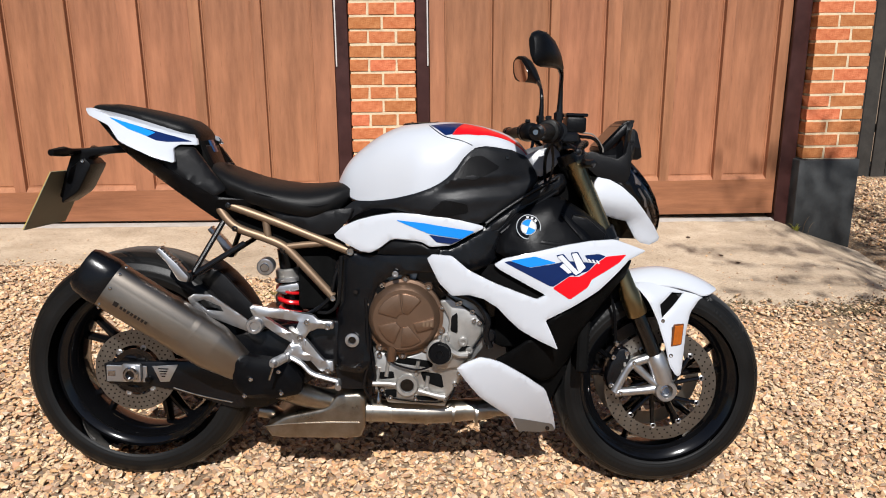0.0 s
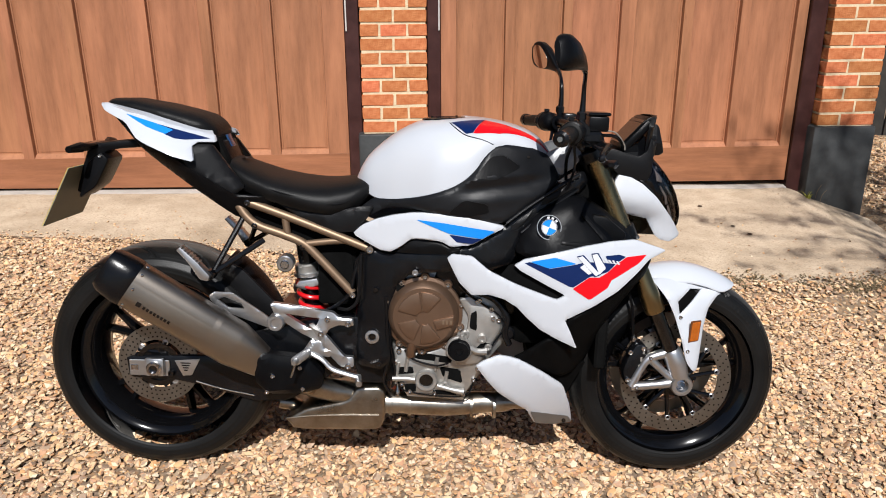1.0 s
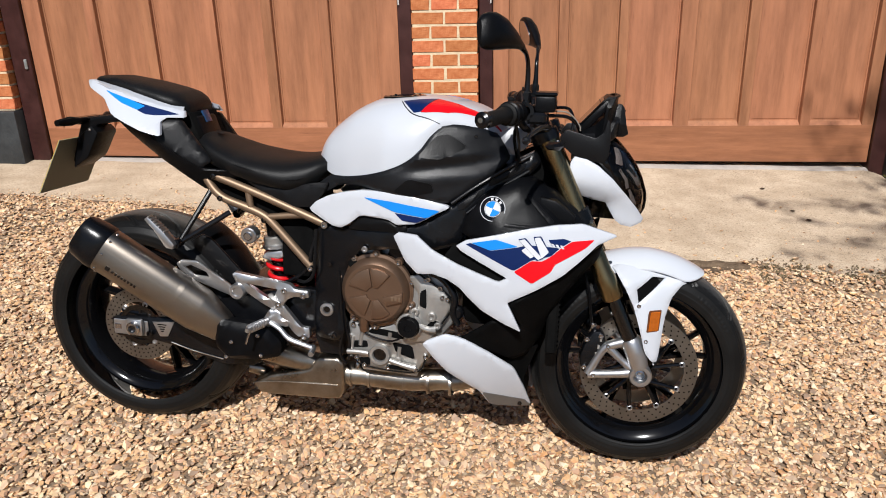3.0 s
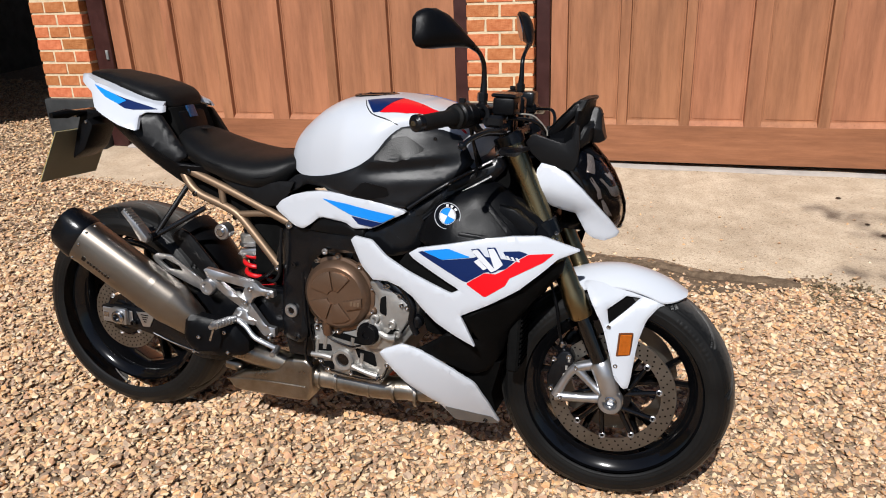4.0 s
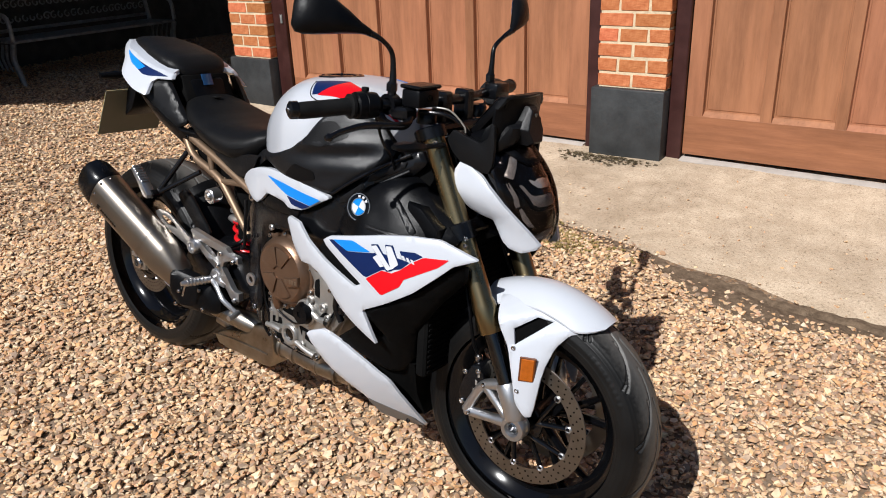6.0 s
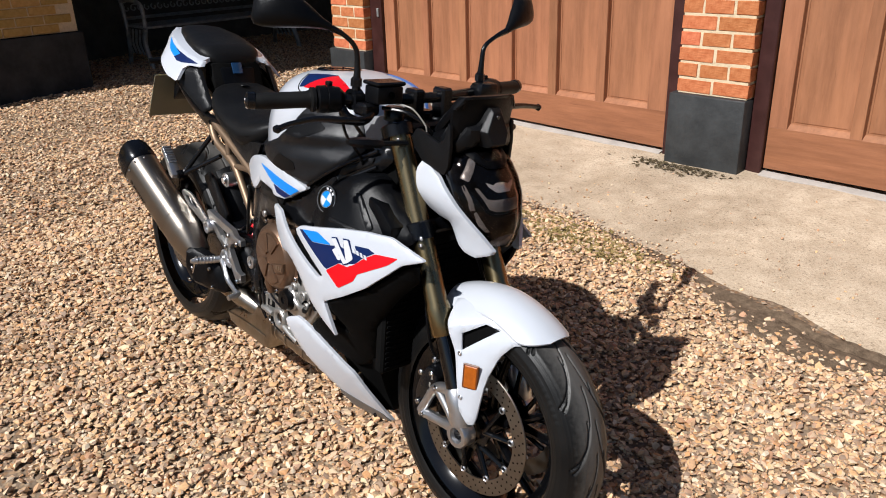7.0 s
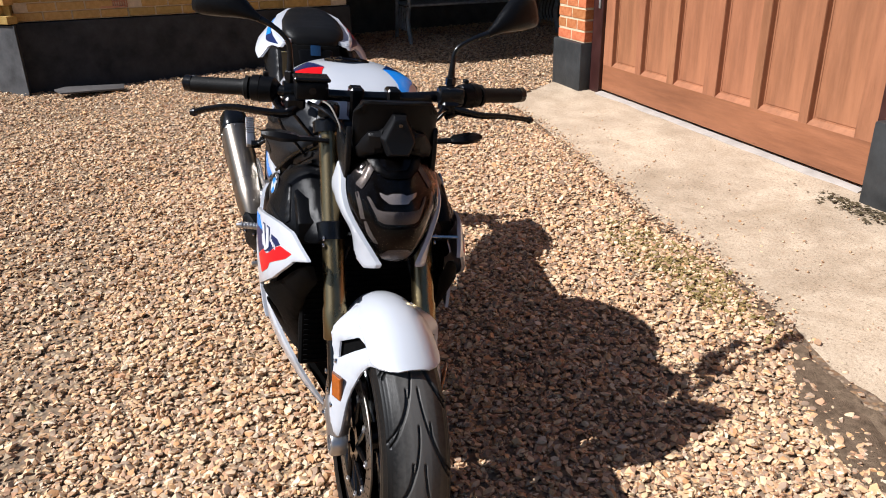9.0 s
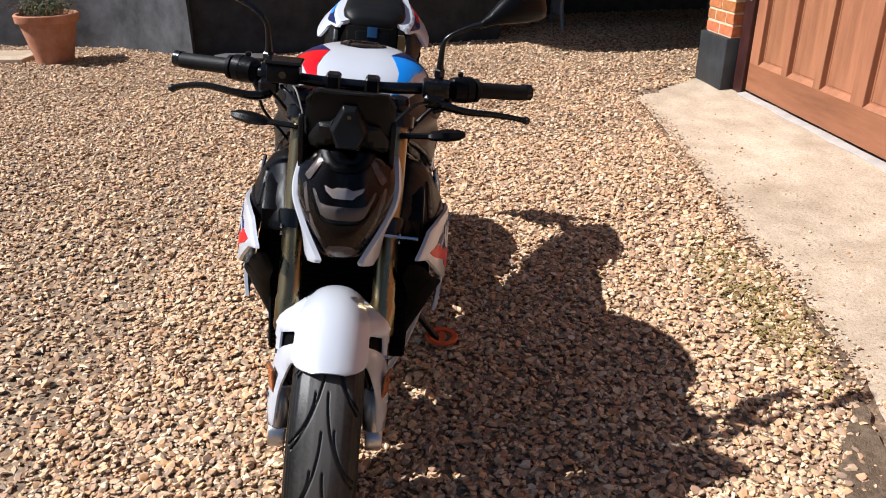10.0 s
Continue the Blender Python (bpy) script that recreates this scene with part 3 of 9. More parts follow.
def gravel(name, count, area, size, seed, skip, detail=1, material=None, label="loose tan, cream and brown gravel stones on the drive", lift=0.0):
    v, f = stones(count, area, size, seed, skip, detail, lift)
    me = bpy.data.meshes.new(name)
    me.vertices.add(len(v))
    me.vertices.foreach_set("co", v.ravel())
    me.loops.add(len(f) * 3)
    me.loops.foreach_set("vertex_index", f.ravel().astype(np.int32))
    me.polygons.add(len(f))
    me.polygons.foreach_set("loop_start", np.arange(0, len(f) * 3, 3, dtype=np.int32))
    me.update(calc_edges=True)
    me.materials.append(material or GRAVEL)
    me.shade_smooth()
    me.set_sharp_from_angle(angle=radians(24))
    return tagged(new(name, me), label, "gravel", kind="stuff")


def soil_width(u):
    """Breadth of the bare earth along the concrete."""
    return 0.15 * np.clip((u - 0.05) / 0.3, 0, 1) * np.clip((0.95 - u) / 0.35, 0, 1)


def dirt_band(x, y):
    """Where earth has washed out beside the concrete and larger stones lie thinly."""
    u, v = to_wall(x, y)
    d = apron_edge(u) - v
    r = np.sin(x * 519.6 + y * 3129.3) * 43758.5453
    r = r - np.floor(r)
    w = soil_width(u)
    return (w > 0) & (d < w) & (r > 0.2 + 1.2 * np.clip(d / w - 0.3, 0, 1))


NEAR = (-2.2, 1.6, 1.15, 3.7)


def in_near(x, y):
    return (x > NEAR[0]) & (x < NEAR[1]) & (y > NEAR[2]) & (y < NEAR[3])


gravel("gravel", 64000, NEAR, 0.0080, 1, lambda x, y: on_apron(x, y) | dirt_band(x, y))
gravel("gravel", 12000, NEAR, 0.0050, 2, lambda x, y: on_apron(x, y) | dirt_band(x, y))
gravel("gravel", 108000, (-3.7, 2.3, -1.5, 4.5), 0.0089, 3, lambda x, y: on_apron(x, y) | in_near(x, y), 0)
gravel("gravel", 62000, (-7.2, -3.7, -2.6, 6.4), 0.0090, 4, on_apron, 0)
gravel("gravel", 15000, (2.3, 4.4, 2.6, 7.5), 0.0118, 5, on_apron, 0)



def bare_earth():
    """A strip of damp earth that laps over the edge of the concrete and runs out under the stones."""
    b = bmesh.new()
    rows = []
    for i in range(61):
        u = 0.04 + 0.92 * i / 60
        e, w = float(apron_edge(u)), float(soil_width(u))
        lap = 0.010 + 0.007 * math.sin(31 * u) + 0.005 * math.sin(77 * u + 1)
        row = []
        for k in range(13):
            f = k / 12
            v = e + lap - (lap + w * 1.1 + 0.02) * f
            p = WALLM @ Vector((u, v, 0))
            z = float(drive_z(np.array(p.x), np.array(p.y))) + 0.001 + 0.006 * max(0.0, 1 - (e - v) / 0.05)
            if v > e - 0.012:
                z = float(apron_z(u, v)) + 0.006
            row.append(b.verts.new((u, v, z + 0.003 * math.sin(53 * u + 90 * v) * math.sin(37 * v + 20 * u) * min(1, 4 * f))))
        rows.append(row)
    for r0, r1 in zip(rows, rows[1:]):
        for k in range(12):
            b.faces.new((r0[k], r1[k], r1[k + 1], r0[k + 1]))
    bmesh.ops.recalc_face_normals(b, faces=b.faces)
    bmesh.ops.solidify(b, geom=list(b.faces), thickness=0.01)
    return b


solid("bare_earth", bare_earth(), EARTH, "dark damp earth along the edge of the concrete", "earth", "stuff", WALLM)


def off_edge(x, y):
    """True away from the strip of dirty stones along the apron's edge."""
    u, v = to_wall(x, y)
    e = apron_edge(u)
    w = 0.05 + 0.05 * np.sin(2.3 * u + 1) + 0.03 * np.sin(9 * u) + 0.10 * np.clip((u + 0.05) / 0.3, 0, 1)
    return on_apron(x, y) | (v < e - w) | (u < 0.98) | (u > 2.2)


gravel("gravel", 110000, (-2.6, 2.4, 3.0, 4.2), 0.0048, 6, off_edge, 0, MOSSY, "dark dirty stones along the edge of the concrete", 0.004)

def off_seam(x, y):
    """True away from the seam between gravel and concrete."""
    u, v = to_wall(x, y)
    e = apron_edge(u)
    r = np.sin(x * 71.3 + y * 43.9) * 917.1
    r = r - np.floor(r)
    return (v < e - 0.06) | (v > e - 0.005 + 0.16 * r ** 4) | (u < -3.25) | (u > 2.25) | ((u > 0.9) & (u < 1.5) & (r > 0.25)) | ((u > 0.02) & (u < 1.0))


gravel("gravel", 85000, (-3.6, 2.4, 3.0, 4.3), 0.0058, 7, off_seam, 0, None, "fine pale stones spilt over the edge of the concrete")



def off_moss(x, y):
    """True away from the mossy hollow beside the concrete."""
    u, v = to_wall(x, y)
    w = (u + 0.55) ** 2 / 0.16 + (v + 1.21) ** 2 / 0.011
    r = np.sin(x * 57.1 + y * 91.3) * 531.7
    return on_apron(x, y) | (w > 0.4 + 1.8 * (r - np.floor(r)))


gravel("gravel", 11000, (-1.2, 0.3, 3.05, 3.6), 0.0062, 8, off_moss, 0, MOSSGREEN, "greenish mossy dirt and stones by the concrete", 0.003)

# ---- garage front ----
PIERS = [(-3.63, -3.245), (-0.70, -0.318), (2.07, 2.42)]
PIER_TOP = 2.30
COURSE = 0.0785


def brick_mesh(w, seed, d=0.105, h=COURSE - 0.0145):
    rnd = random.Random(seed)
    b = box(-w / 2, w / 2, 0, d, 0, h, 0.0025)
    for v in b.verts:
        v.co += Vector((rnd.uniform(-1, 1), rnd.uniform(-1, 1), rnd.uniform(-1, 1))) * 0.0016
    return finish(b, "brick", BRICK, False)


def pier(k, u0, u1):
    w = u1 - u0
    core = box(u0 + 0.006, u1 - 0.006, -0.1065, 0.30, 0.1, PIER_TOP, 0.002)
    wall = solid("wall_%d" % (k + 1), core, MORTAR, "orange-red brick garage pier with pale mortar", "wall", "structure", WALLM)
    kinds = {"half": [brick_mesh((w - 0.016) / 2, 10 + q) for q in range(3)],
             "side": [brick_mesh(w * 0.277, 20 + q) for q in range(3)],
             "mid": [brick_mesh(w - 2 * w * 0.277 - 0.024, 30 + q) for q in range(3)]}
    wide, slim = (w - 0.012) * 0.62, (w - 0.012) * 0.38
    kinds["wide"] = [brick_mesh(wide, 40 + q) for q in range(3)]
    kinds["slim"] = [brick_mesh(slim, 50 + q) for q in range(3)]
    rnd = random.Random(k)
    r, z = 0, 0.560
    while z < PIER_TOP - COURSE:
        if r % 2 == 0:
            row = [("half", u0 + w * 0.25 - 0.003), ("half", u0 + w * 0.75 + 0.003)]
        else:
            row = [("side", u0 + w * 0.1385), ("mid", u0 + w * 0.5), ("side", u1 - w * 0.1385)]
        if k == 2:
            row = [("wide", u0 + wide / 2), ("slim", u1 - slim / 2)] if r % 2 else [("slim", u0 + slim / 2), ("wide", u1 - wide / 2)]
        for kind, u in row:
            o = new("brick", rnd.choice(kinds[kind]))
            o.parent = wall
            o.location = (u + rnd.uniform(-0.0015, 0.0015), -0.110 + rnd.uniform(-0.0015, 0.002), z + rnd.uniform(-0.001, 0.001))
        z += COURSE
        r += 1
    # painted plinth round the pier's foot
    b = box(u0 - 0.028, u1 + 0.004 if k < 2 else u1 + 0.012, -0.137, 0.02, -0.08, 0.553, 0.012, 2)
    p = solid("plinth_%d" % (k + 1), b, PLINTH, "dark grey painted plinth at the foot of a brick pier", "plinth", "structure", WALLM)
    return wall


def door(k, u0, u1, lefts, pw):
    """A wide timber door: rails and stiles with six tall sunk panels, a broader stile in the middle."""
    z0, zp, zt, top = 0.198, 0.418, 2.05, 2.28
    d = thing("door_%d" % k, "wide brown stained timber garage door with tall sunk panels", "garage door", kind="structure", m=WALLM)
    face, back = -0.022, 0.03
    b = box(u0, u1, face, back, z0, zp, 0.0008)
    for v in b.verts:
        if v.co.z < z0 + 0.01:
            v.co.z += max(0.0, apron_z(v.co.x, face) + 0.021 - z0)
    part("bottom_rail", b, WOOD_H, d)
    part("top_rail", box(u0, u1, face, back, zt, top, 0.003), WOOD_H, d)
    edges = [u0] + [q for p in lefts for q in (p, p + pw)] + [u1]
    for i in range(0, len(edges), 2):
        part("stile", box(edges[i], edges[i + 1], face, back, zp + 0.0002, zt - 0.0002, 0.0006), WOOD, d)
    b = bmesh.new()
    x0, x1, y0, y1 = 0, pw, zp, zt
    loops = []
    # steep mouldings at the sides, a broad slope along the foot
    for w, foot, v in ((0.0, 0.0, -0.020), (0.0015, 0.002, -0.017), (0.0035, 0.021, 0.005), (0.0045, 0.024, 0.010), (0.012, 0.029, 0.0105), (0.0135, 0.030, 0.014), (0.030, 0.036, 0.011)):
        loops.append([(x0 + w, v, y0 + foot), (x1 - w, v, y0 + foot), (x1 - w, v, y1 - w), (x0 + w, v, y1 - w)])
    vv = [[b.verts.new(p) for p in l] for l in loops]
    for a, c in zip(vv, vv[1:]):
        for i in range(4):
            b.faces.new((a[i], a[(i + 1) % 4], c[(i + 1) % 4], c[i]))
    b.faces.new(vv[-1])
    bb = [b.verts.new((p[0], 0.028, p[2])) for p in loops[0]]
    for i in range(4):
        b.faces.new((vv[0][i], vv[0][(i + 1) % 4], bb[(i + 1) % 4], bb[i]))
    b.faces.new(list(reversed(bb)))
    bmesh.ops.recalc_face_normals(b, faces=b.faces)
    mesh = finish(b, "panel", WOOD, False)
    for p in lefts:
        o = new("panel", mesh)
        o.parent = d
        o.location = (p, 0, 0)
    return d


door(1, -3.112, -0.792, (-3.005, -2.655, -2.300, -1.902, -1.552, -1.205), 0.290)
door(2, -0.232, 1.957, (-0.143, 0.200, 0.541, 0.915, 1.262, 1.606), 0.290)

# pale cement strip under each door
for k, (a, c) in enumerate(((-3.11, -0.795), (-0.23, 1.955))):
    b = bmesh.new()
    rows = []
    for i in range(25):
        u = a + (c - a) * i / 24
        w = -0.074 + 0.006 * math.sin(13 * u + k)
        rows.append([(u, w, apron_z(u, w) + 0.0025), (u, w + 0.008, apron_z(u, w) + 0.0075), (u, -0.02, apron_z(u, -0.02) + 0.0085), (u, -0.02, apron_z(u, -0.02) - 0.01), (u, w, apron_z(u, w) - 0.01)])
    solid("threshold_%d" % (k + 1), rings(rows), CEMENT, "pale cement strip along the foot of a garage door", "threshold", "structure", WALLM)

for k, (a, c) in enumerate(((-3.238, -3.116), (-0.788, -0.706), (-0.312, -0.236), (1.961, 2.062))):
    b = box(a, c, -0.05, 0.08, 0.12, 2.34, 0.004)
    o = solid("trim_%d" % (k + 1), b, JAMB, "dark maroon painted door frame post", "door frame", "structure", WALLM)
for k, (a, c) in enumerate(((-3.238, -0.706), (-0.312, 2.062))):
    solid("trim_%d" % (k + 5), box(a, c, -0.052, 0.08, 2.345, 2.42, 0.004), JAMB, "dark maroon painted door head", "door frame", "structure", WALLM)
# garage body behind and above
solid("wall_4", box(-3.63, 2.42, -0.095, 0.22, 2.43, 3.0, 0.004), MORTAR, "rendered wall above the garage doors", "wall", "structure", WALLM)
solid("wall_5", box(-3.62, -3.40, 0.31, 5.4, 0.0, 3.0, 0.004), BRICK, "brick side wall of the garage", "wall", "structure", WALLM)
solid("wall_6", box(2.20, 2.41, 0.31, 5.4, -0.1, 3.0, 0.004), BRICK, "brick side wall of the garage", "wall", "structure", WALLM)
solid("floor", box(-3.39, 2.19, 0.13, 5.4, 0.02, 0.17, 0.002), CONCRETE, "bare concrete garage floor", "floor", "structure", WALLM)
solid("wall_7", box(-3.62, 2.41, 5.41, 5.6, 0.0, 3.0, 0.004), BRICK, "brick back wall of the garage", "wall", "structure", WALLM)
b = rings([[(-3.8, -0.22, 2.95), (2.6, -0.22, 2.95), (2.6, -0.22, 3.05), (-3.8, -0.22, 3.05)], [(-3.8, 2.7, 4.4), (2.6, 2.7, 4.4), (2.6, 2.7, 4.52), (-3.8, 2.7, 4.52)], [(-3.8, 5.8, 2.95), (2.6, 5.8, 2.95), (2.6, 5.8, 3.05), (-3.8, 5.8, 3.05)]])
solid("roof", b, ROOFTILE, "pitched tiled garage roof", "roof", "structure", WALLM)

for k_, (a_, c_) in enumerate(PIERS):
    pier(k_, a_, c_)

# white weather strip beside the doors
for a in (-0.2445, -0.778):
    solid("trim_7", box(a - 0.004, a + 0.004, -0.058, -0.048, 1.135, 2.3, 0.001), mat("white_strip", (0.6, 0.58, 0.55), 0.5), "thin pale weather strip beside the door", "door trim", "structure", WALLM)
# bolt plates on the far post
solid("latch_plate", box(-3.155, -3.135, -0.062, -0.049, 0.80, 0.86, 0.003), IRON, "small worn metal latch plate on the door post", "latch", m=WALLM)

# ---- house beside the yard ----
HU = -5.75
solid("wall_8", box(-11.0, HU, -4.10, -1.2, -0.2, 0.655, 0.006), BITUMEN, "black painted plinth of the house", "wall", "structure", WALLM)
solid("wall_9", box(-10.99, HU - 0.03, -4.07, -1.23, 0.66, 5.2, 0.004), MORTAR, "yellow brick house wall", "wall", "structure", WALLM)
house = bpy.data.objects["wall_9"]
bm1 = finish(box(0, 0.095, 0, 0.213, 0, 0.065, 0.003), "brick", STOCK, False)
bm2 = finish(box(0, 0.213, 0, 0.095, 0, 0.065, 0.003), "brick", STOCK, False)
rnd = random.Random(4)
for r in range(7):
    z = 0.668 + r * 0.075
    for i in range(13):
        v = -4.07 + i * 0.225 + (0.1125 if r % 2 else 0)
        if r in (1, 2) and 3 <= i <= 3:
            continue
        if v + 0.213 < -1.22:
            o = new("brick", bm1)
            o.parent = house
            o.location = (HU - 0.115 + rnd.uniform(-0.001, 0.002), v, z)
    for i in range(8):
        o = new("brick", bm2)
        o.parent = house
        o.location = (HU - 0.13 - 0.225 * i - (0.1125 if r % 2 else 0) - 0.1, -4.085 + rnd.uniform(-0.002, 0.001), z)
# the house's splayed corner and the wall beyond it
def prism(poly, z0, z1):
    b = bmesh.new()
    lo = [b.verts.new((x, y, z0)) for x, y in poly]
    hi = [b.verts.new((x, y, z1)) for x, y in poly]
    b.faces.new(lo)
    b.faces.new(list(reversed(hi)))
    for i in range(len(poly)):
        j = (i + 1) % len(poly)
        b.faces.new((lo[i], hi[i], hi[j], lo[j]))
    bmesh.ops.recalc_face_normals(b, faces=b.faces)
    return b


CA, CB = Vector((-5.125, -0.085)), Vector((-5.80, -1.03))
solid("wall_12", prism([tuple(CA), tuple(CB), (-5.84, -1.45), (-6.15, -5.2), (-11.0, -5.2), (-11.0, -0.75)], -0.2, 0.648), LITBLACK, "faded black painted plinth of the house's splayed corner", "wall", "structure")
solid("wall_13", prism([(-5.175, -0.10), (-5.83, -1.02), (-5.87, -1.45), (-6.18, -5.17), (-10.97, -5.17), (-10.97, -0.8)], 0.652, 5.2), STOCK, "yellow brick wall beyond the splayed corner", "wall", "structure")
far = bpy.data.objects["wall_13"]
run = (CB - CA).normalized()
for r in range(7):
    for i in range(5):
        o = new("brick", bm2)
        o.parent = far
        p = CA + run * (0.03 + i * 0.225 + (0.09 if r % 2 else 0))
        o.matrix_local = Matrix.Translation((p.x, p.y, 0.660 + r * 0.075)) @ Matrix.Rotation(math.atan2(run.y, run.x), 4, "Z") @ Matrix.Translation((0, -0.075, 0))
# air brick
vent = thing("air_vent", "terracotta air brick set in the yellow brick wall", "air vent", m=WALLM)
part("backing", box(HU - 0.07, HU - 0.04, -3.39, -3.18, 0.745, 0.88, 0.002), SHADEDARK, vent)
part("frame", box(HU - 0.045, HU - 0.018, -3.395, -3.175, 0.742, 0.757, 0.001), TERRACOTTA, vent)
part("frame", box(HU - 0.045, HU - 0.018, -3.395, -3.175, 0.868, 0.883, 0.001), TERRACOTTA, vent)
for i in range(12):
    part("slat", box(HU - 0.045, HU - 0.02, -3.395 + i * 0.0195, -3.3855 + i * 0.0195, 0.758, 0.867, 0.001), TERRACOTTA, vent)
for i in range(2):
    part("slat", box(HU - 0.044, HU - 0.021, -3.386, -3.184, 0.79 + i * 0.036, 0.8 + i * 0.036, 0.001), TERRACOTTA, vent)
# added plain walls close the yard end, their dark colour standing for shade
solid("wall_10", box(-7.35, -7.15, -1.19, 6.0, 0.0, 3.4, 0.004), SHADEDARK, "dark boarded wall in deep shade", "wall", "structure", WALLM)
solid("wall_11", box(-7.14, -3.63, 5.7, 5.9, 0.0, 3.4, 0.004), SHADEDARK, "dark boarded end wall in deep shade", "wall", "structure", WALLM)
# an unseen slab added to cast the yard's shade; its front edge runs aslant
b = bmesh.new()
poly = [(-5.51, -2.3), (-5.26, -0.59), (-5.19, 0.31), (-5.12, 0.76), (-4.63, 1.06), (-4.50, 1.51), (-4.54, 2.01), (-4.62, 2.36), (-4.16, 2.91), (-3.66, 3.45), (-3.66, 7.2), (-7.4, 7.2), (-7.4, -2.3)]
lo = [b.verts.new((x, y, 2.62)) for x, y in poly]
hi = [b.verts.new((x, y, 2.74)) for x, y in poly]
b.faces.new(lo)
b.faces.new(list(reversed(hi)))
for i in range(len(poly)):
    j = (i + 1) % len(poly)
    b.faces.new((lo[i], hi[i], hi[j], lo[j]))
bmesh.ops.recalc_face_normals(b, faces=b.faces)
solid("shade_slab", b, SHADEDARK, "flat slab out of view, added to shade the yard end", "porch roof", "structure")
solid("roof_2", rings([[(-11.2, -4.4, 5.2), (-5.5, -4.4, 5.2), (-5.5, -1.0, 5.2), (-11.2, -1.0, 5.2)], [(-11.2, -4.4, 5.34), (-5.5, -4.4, 5.34), (-5.5, -1.0, 5.34), (-11.2, -1.0, 5.34)], [(-10, -2.75, 6.6), (-6.8, -2.75, 6.6), (-6.8, -2.65, 6.6), (-10, -2.65, 6.6)]]), ROOFTILE, "tiled hipped house roof", "roof", "structure", WALLM)


# cast iron bench in the shade
def bench():
    t = thing("garden_bench", "ornate grey cast-iron garden bench standing in deep shade", "bench", m=WALLM @ pose(-6.25, 0.32, 0.16, 0, 0, 90))
    # local x along the seat, local -y to the front
    for s in (-0.85, 0.85):
        b = tube([(s, -0.28, 0), (s, -0.25, 0.12), (s, -0.19, 0.28), (s, -0.24, 0.43)], 0.024, 8)
        join(b, tube([(s, 0.26, 0), (s, 0.2, 0.15), (s, 0.17, 0.43), (s, 0.26, 0.9)], 0.022, 8))
        join(b, tube([(s, 0.2, 0.66), (s, 0.0, 0.68), (s, -0.22, 0.64), (s, -0.25, 0.45)], 0.02, 8))
        for k in range(5):
            join(b, tube([(s, -0.2 + 0.08 * k, 0.18), (s, -0.15 + 0.08 * k, 0.28), (s, -0.2 + 0.08 * k, 0.41)], 0.011, 6))
        part("side_frame", b, IRON, t)
    for k in range(6):
        part("slat", box(-0.85, 0.85, -0.26 + k * 0.075, -0.2 + k * 0.075, 0.425, 0.45, 0.005), IRON, t)
    b = tube([(-0.86, 0.26, 0.9), (-0.4, 0.27, 0.97), (0, 0.27, 1.0), (0.4, 0.27, 0.97), (0.86, 0.26, 0.9)], 0.02, 8)
    join(b, rod((-0.85, 0.19, 0.5), (0.85, 0.19, 0.5), 0.016, 8))
    part("back_rail", b, IRON, t)
    rnd = random.Random(6)
    b = bmesh.new()
    for k in range(24):
        x = -0.8 + k * 0.0696
        for q in range(3):
            z = 0.54 + q * 0.13
            rr = 0.045
            pts = [(x + rr * math.cos(a) * (1 - a / 9), 0.2 + (z - 0.5) * 0.16, z + 0.05 + rr * math.sin(a) * (1 - a / 9)) for a in np.linspace(rnd.uniform(0, 3), 7, 9)]
            part("scroll", tube(pts, 0.007, 5, 2), IRON, t)


bench()


# terracotta pot with trailing dry plant
def pot():
    t = thing("flower_pot", "large terracotta flower pot on the gravel, holding a straggly plant", "flower pot", m=Matrix.Translation((-5.06, -1.33, float(ground_z(np.array(-5.06), np.array(-1.33))))) @ Matrix.Scale(0.78, 4))
    part("pot_body", lathe([(0.0, 0.0), (0.185, 0.0), (0.2, 0.01), (0.30, 0.44), (0.302, 0.46), (0.335, 0.465), (0.34, 0.475), (0.345, 0.545), (0.335, 0.555), (0.31, 0.555), (0.30, 0.5), (0.0, 0.48)], 48, axis="Z"), TERRACOTTA, t)
    rnd = random.Random(2)
    part("soil", lathe([(0.0, 0.485), (0.3, 0.49), (0.3, 0.505), (0.0, 0.515)], 32, axis="Z"), MOSS, t)
    b = bmesh.new()
    for k in range(70):
        a, r = rnd.uniform(0, 6.28), rnd.uniform(0.05, 0.26)
        x, y = r * math.cos(a), r * math.sin(a)
        h, sp = rnd.uniform(0.08, 0.26), rnd.uniform(0.1, 0.32)
        join(b, tube([(x, y, 0.5), (x + sp * 0.4 * math.cos(a), y + sp * 0.4 * math.sin(a), 0.5 + h), (x + sp * math.cos(a), y + sp * math.sin(a), 0.5 + h * rnd.uniform(0.2, 1.0))], 0.004, 4, 3, r1=0.001))
    part("stem", b, TWIG, t)
    leaves(t, 420, (0, 0, 0.62), (0.3, 0.3, 0.12), 0.022, 5)


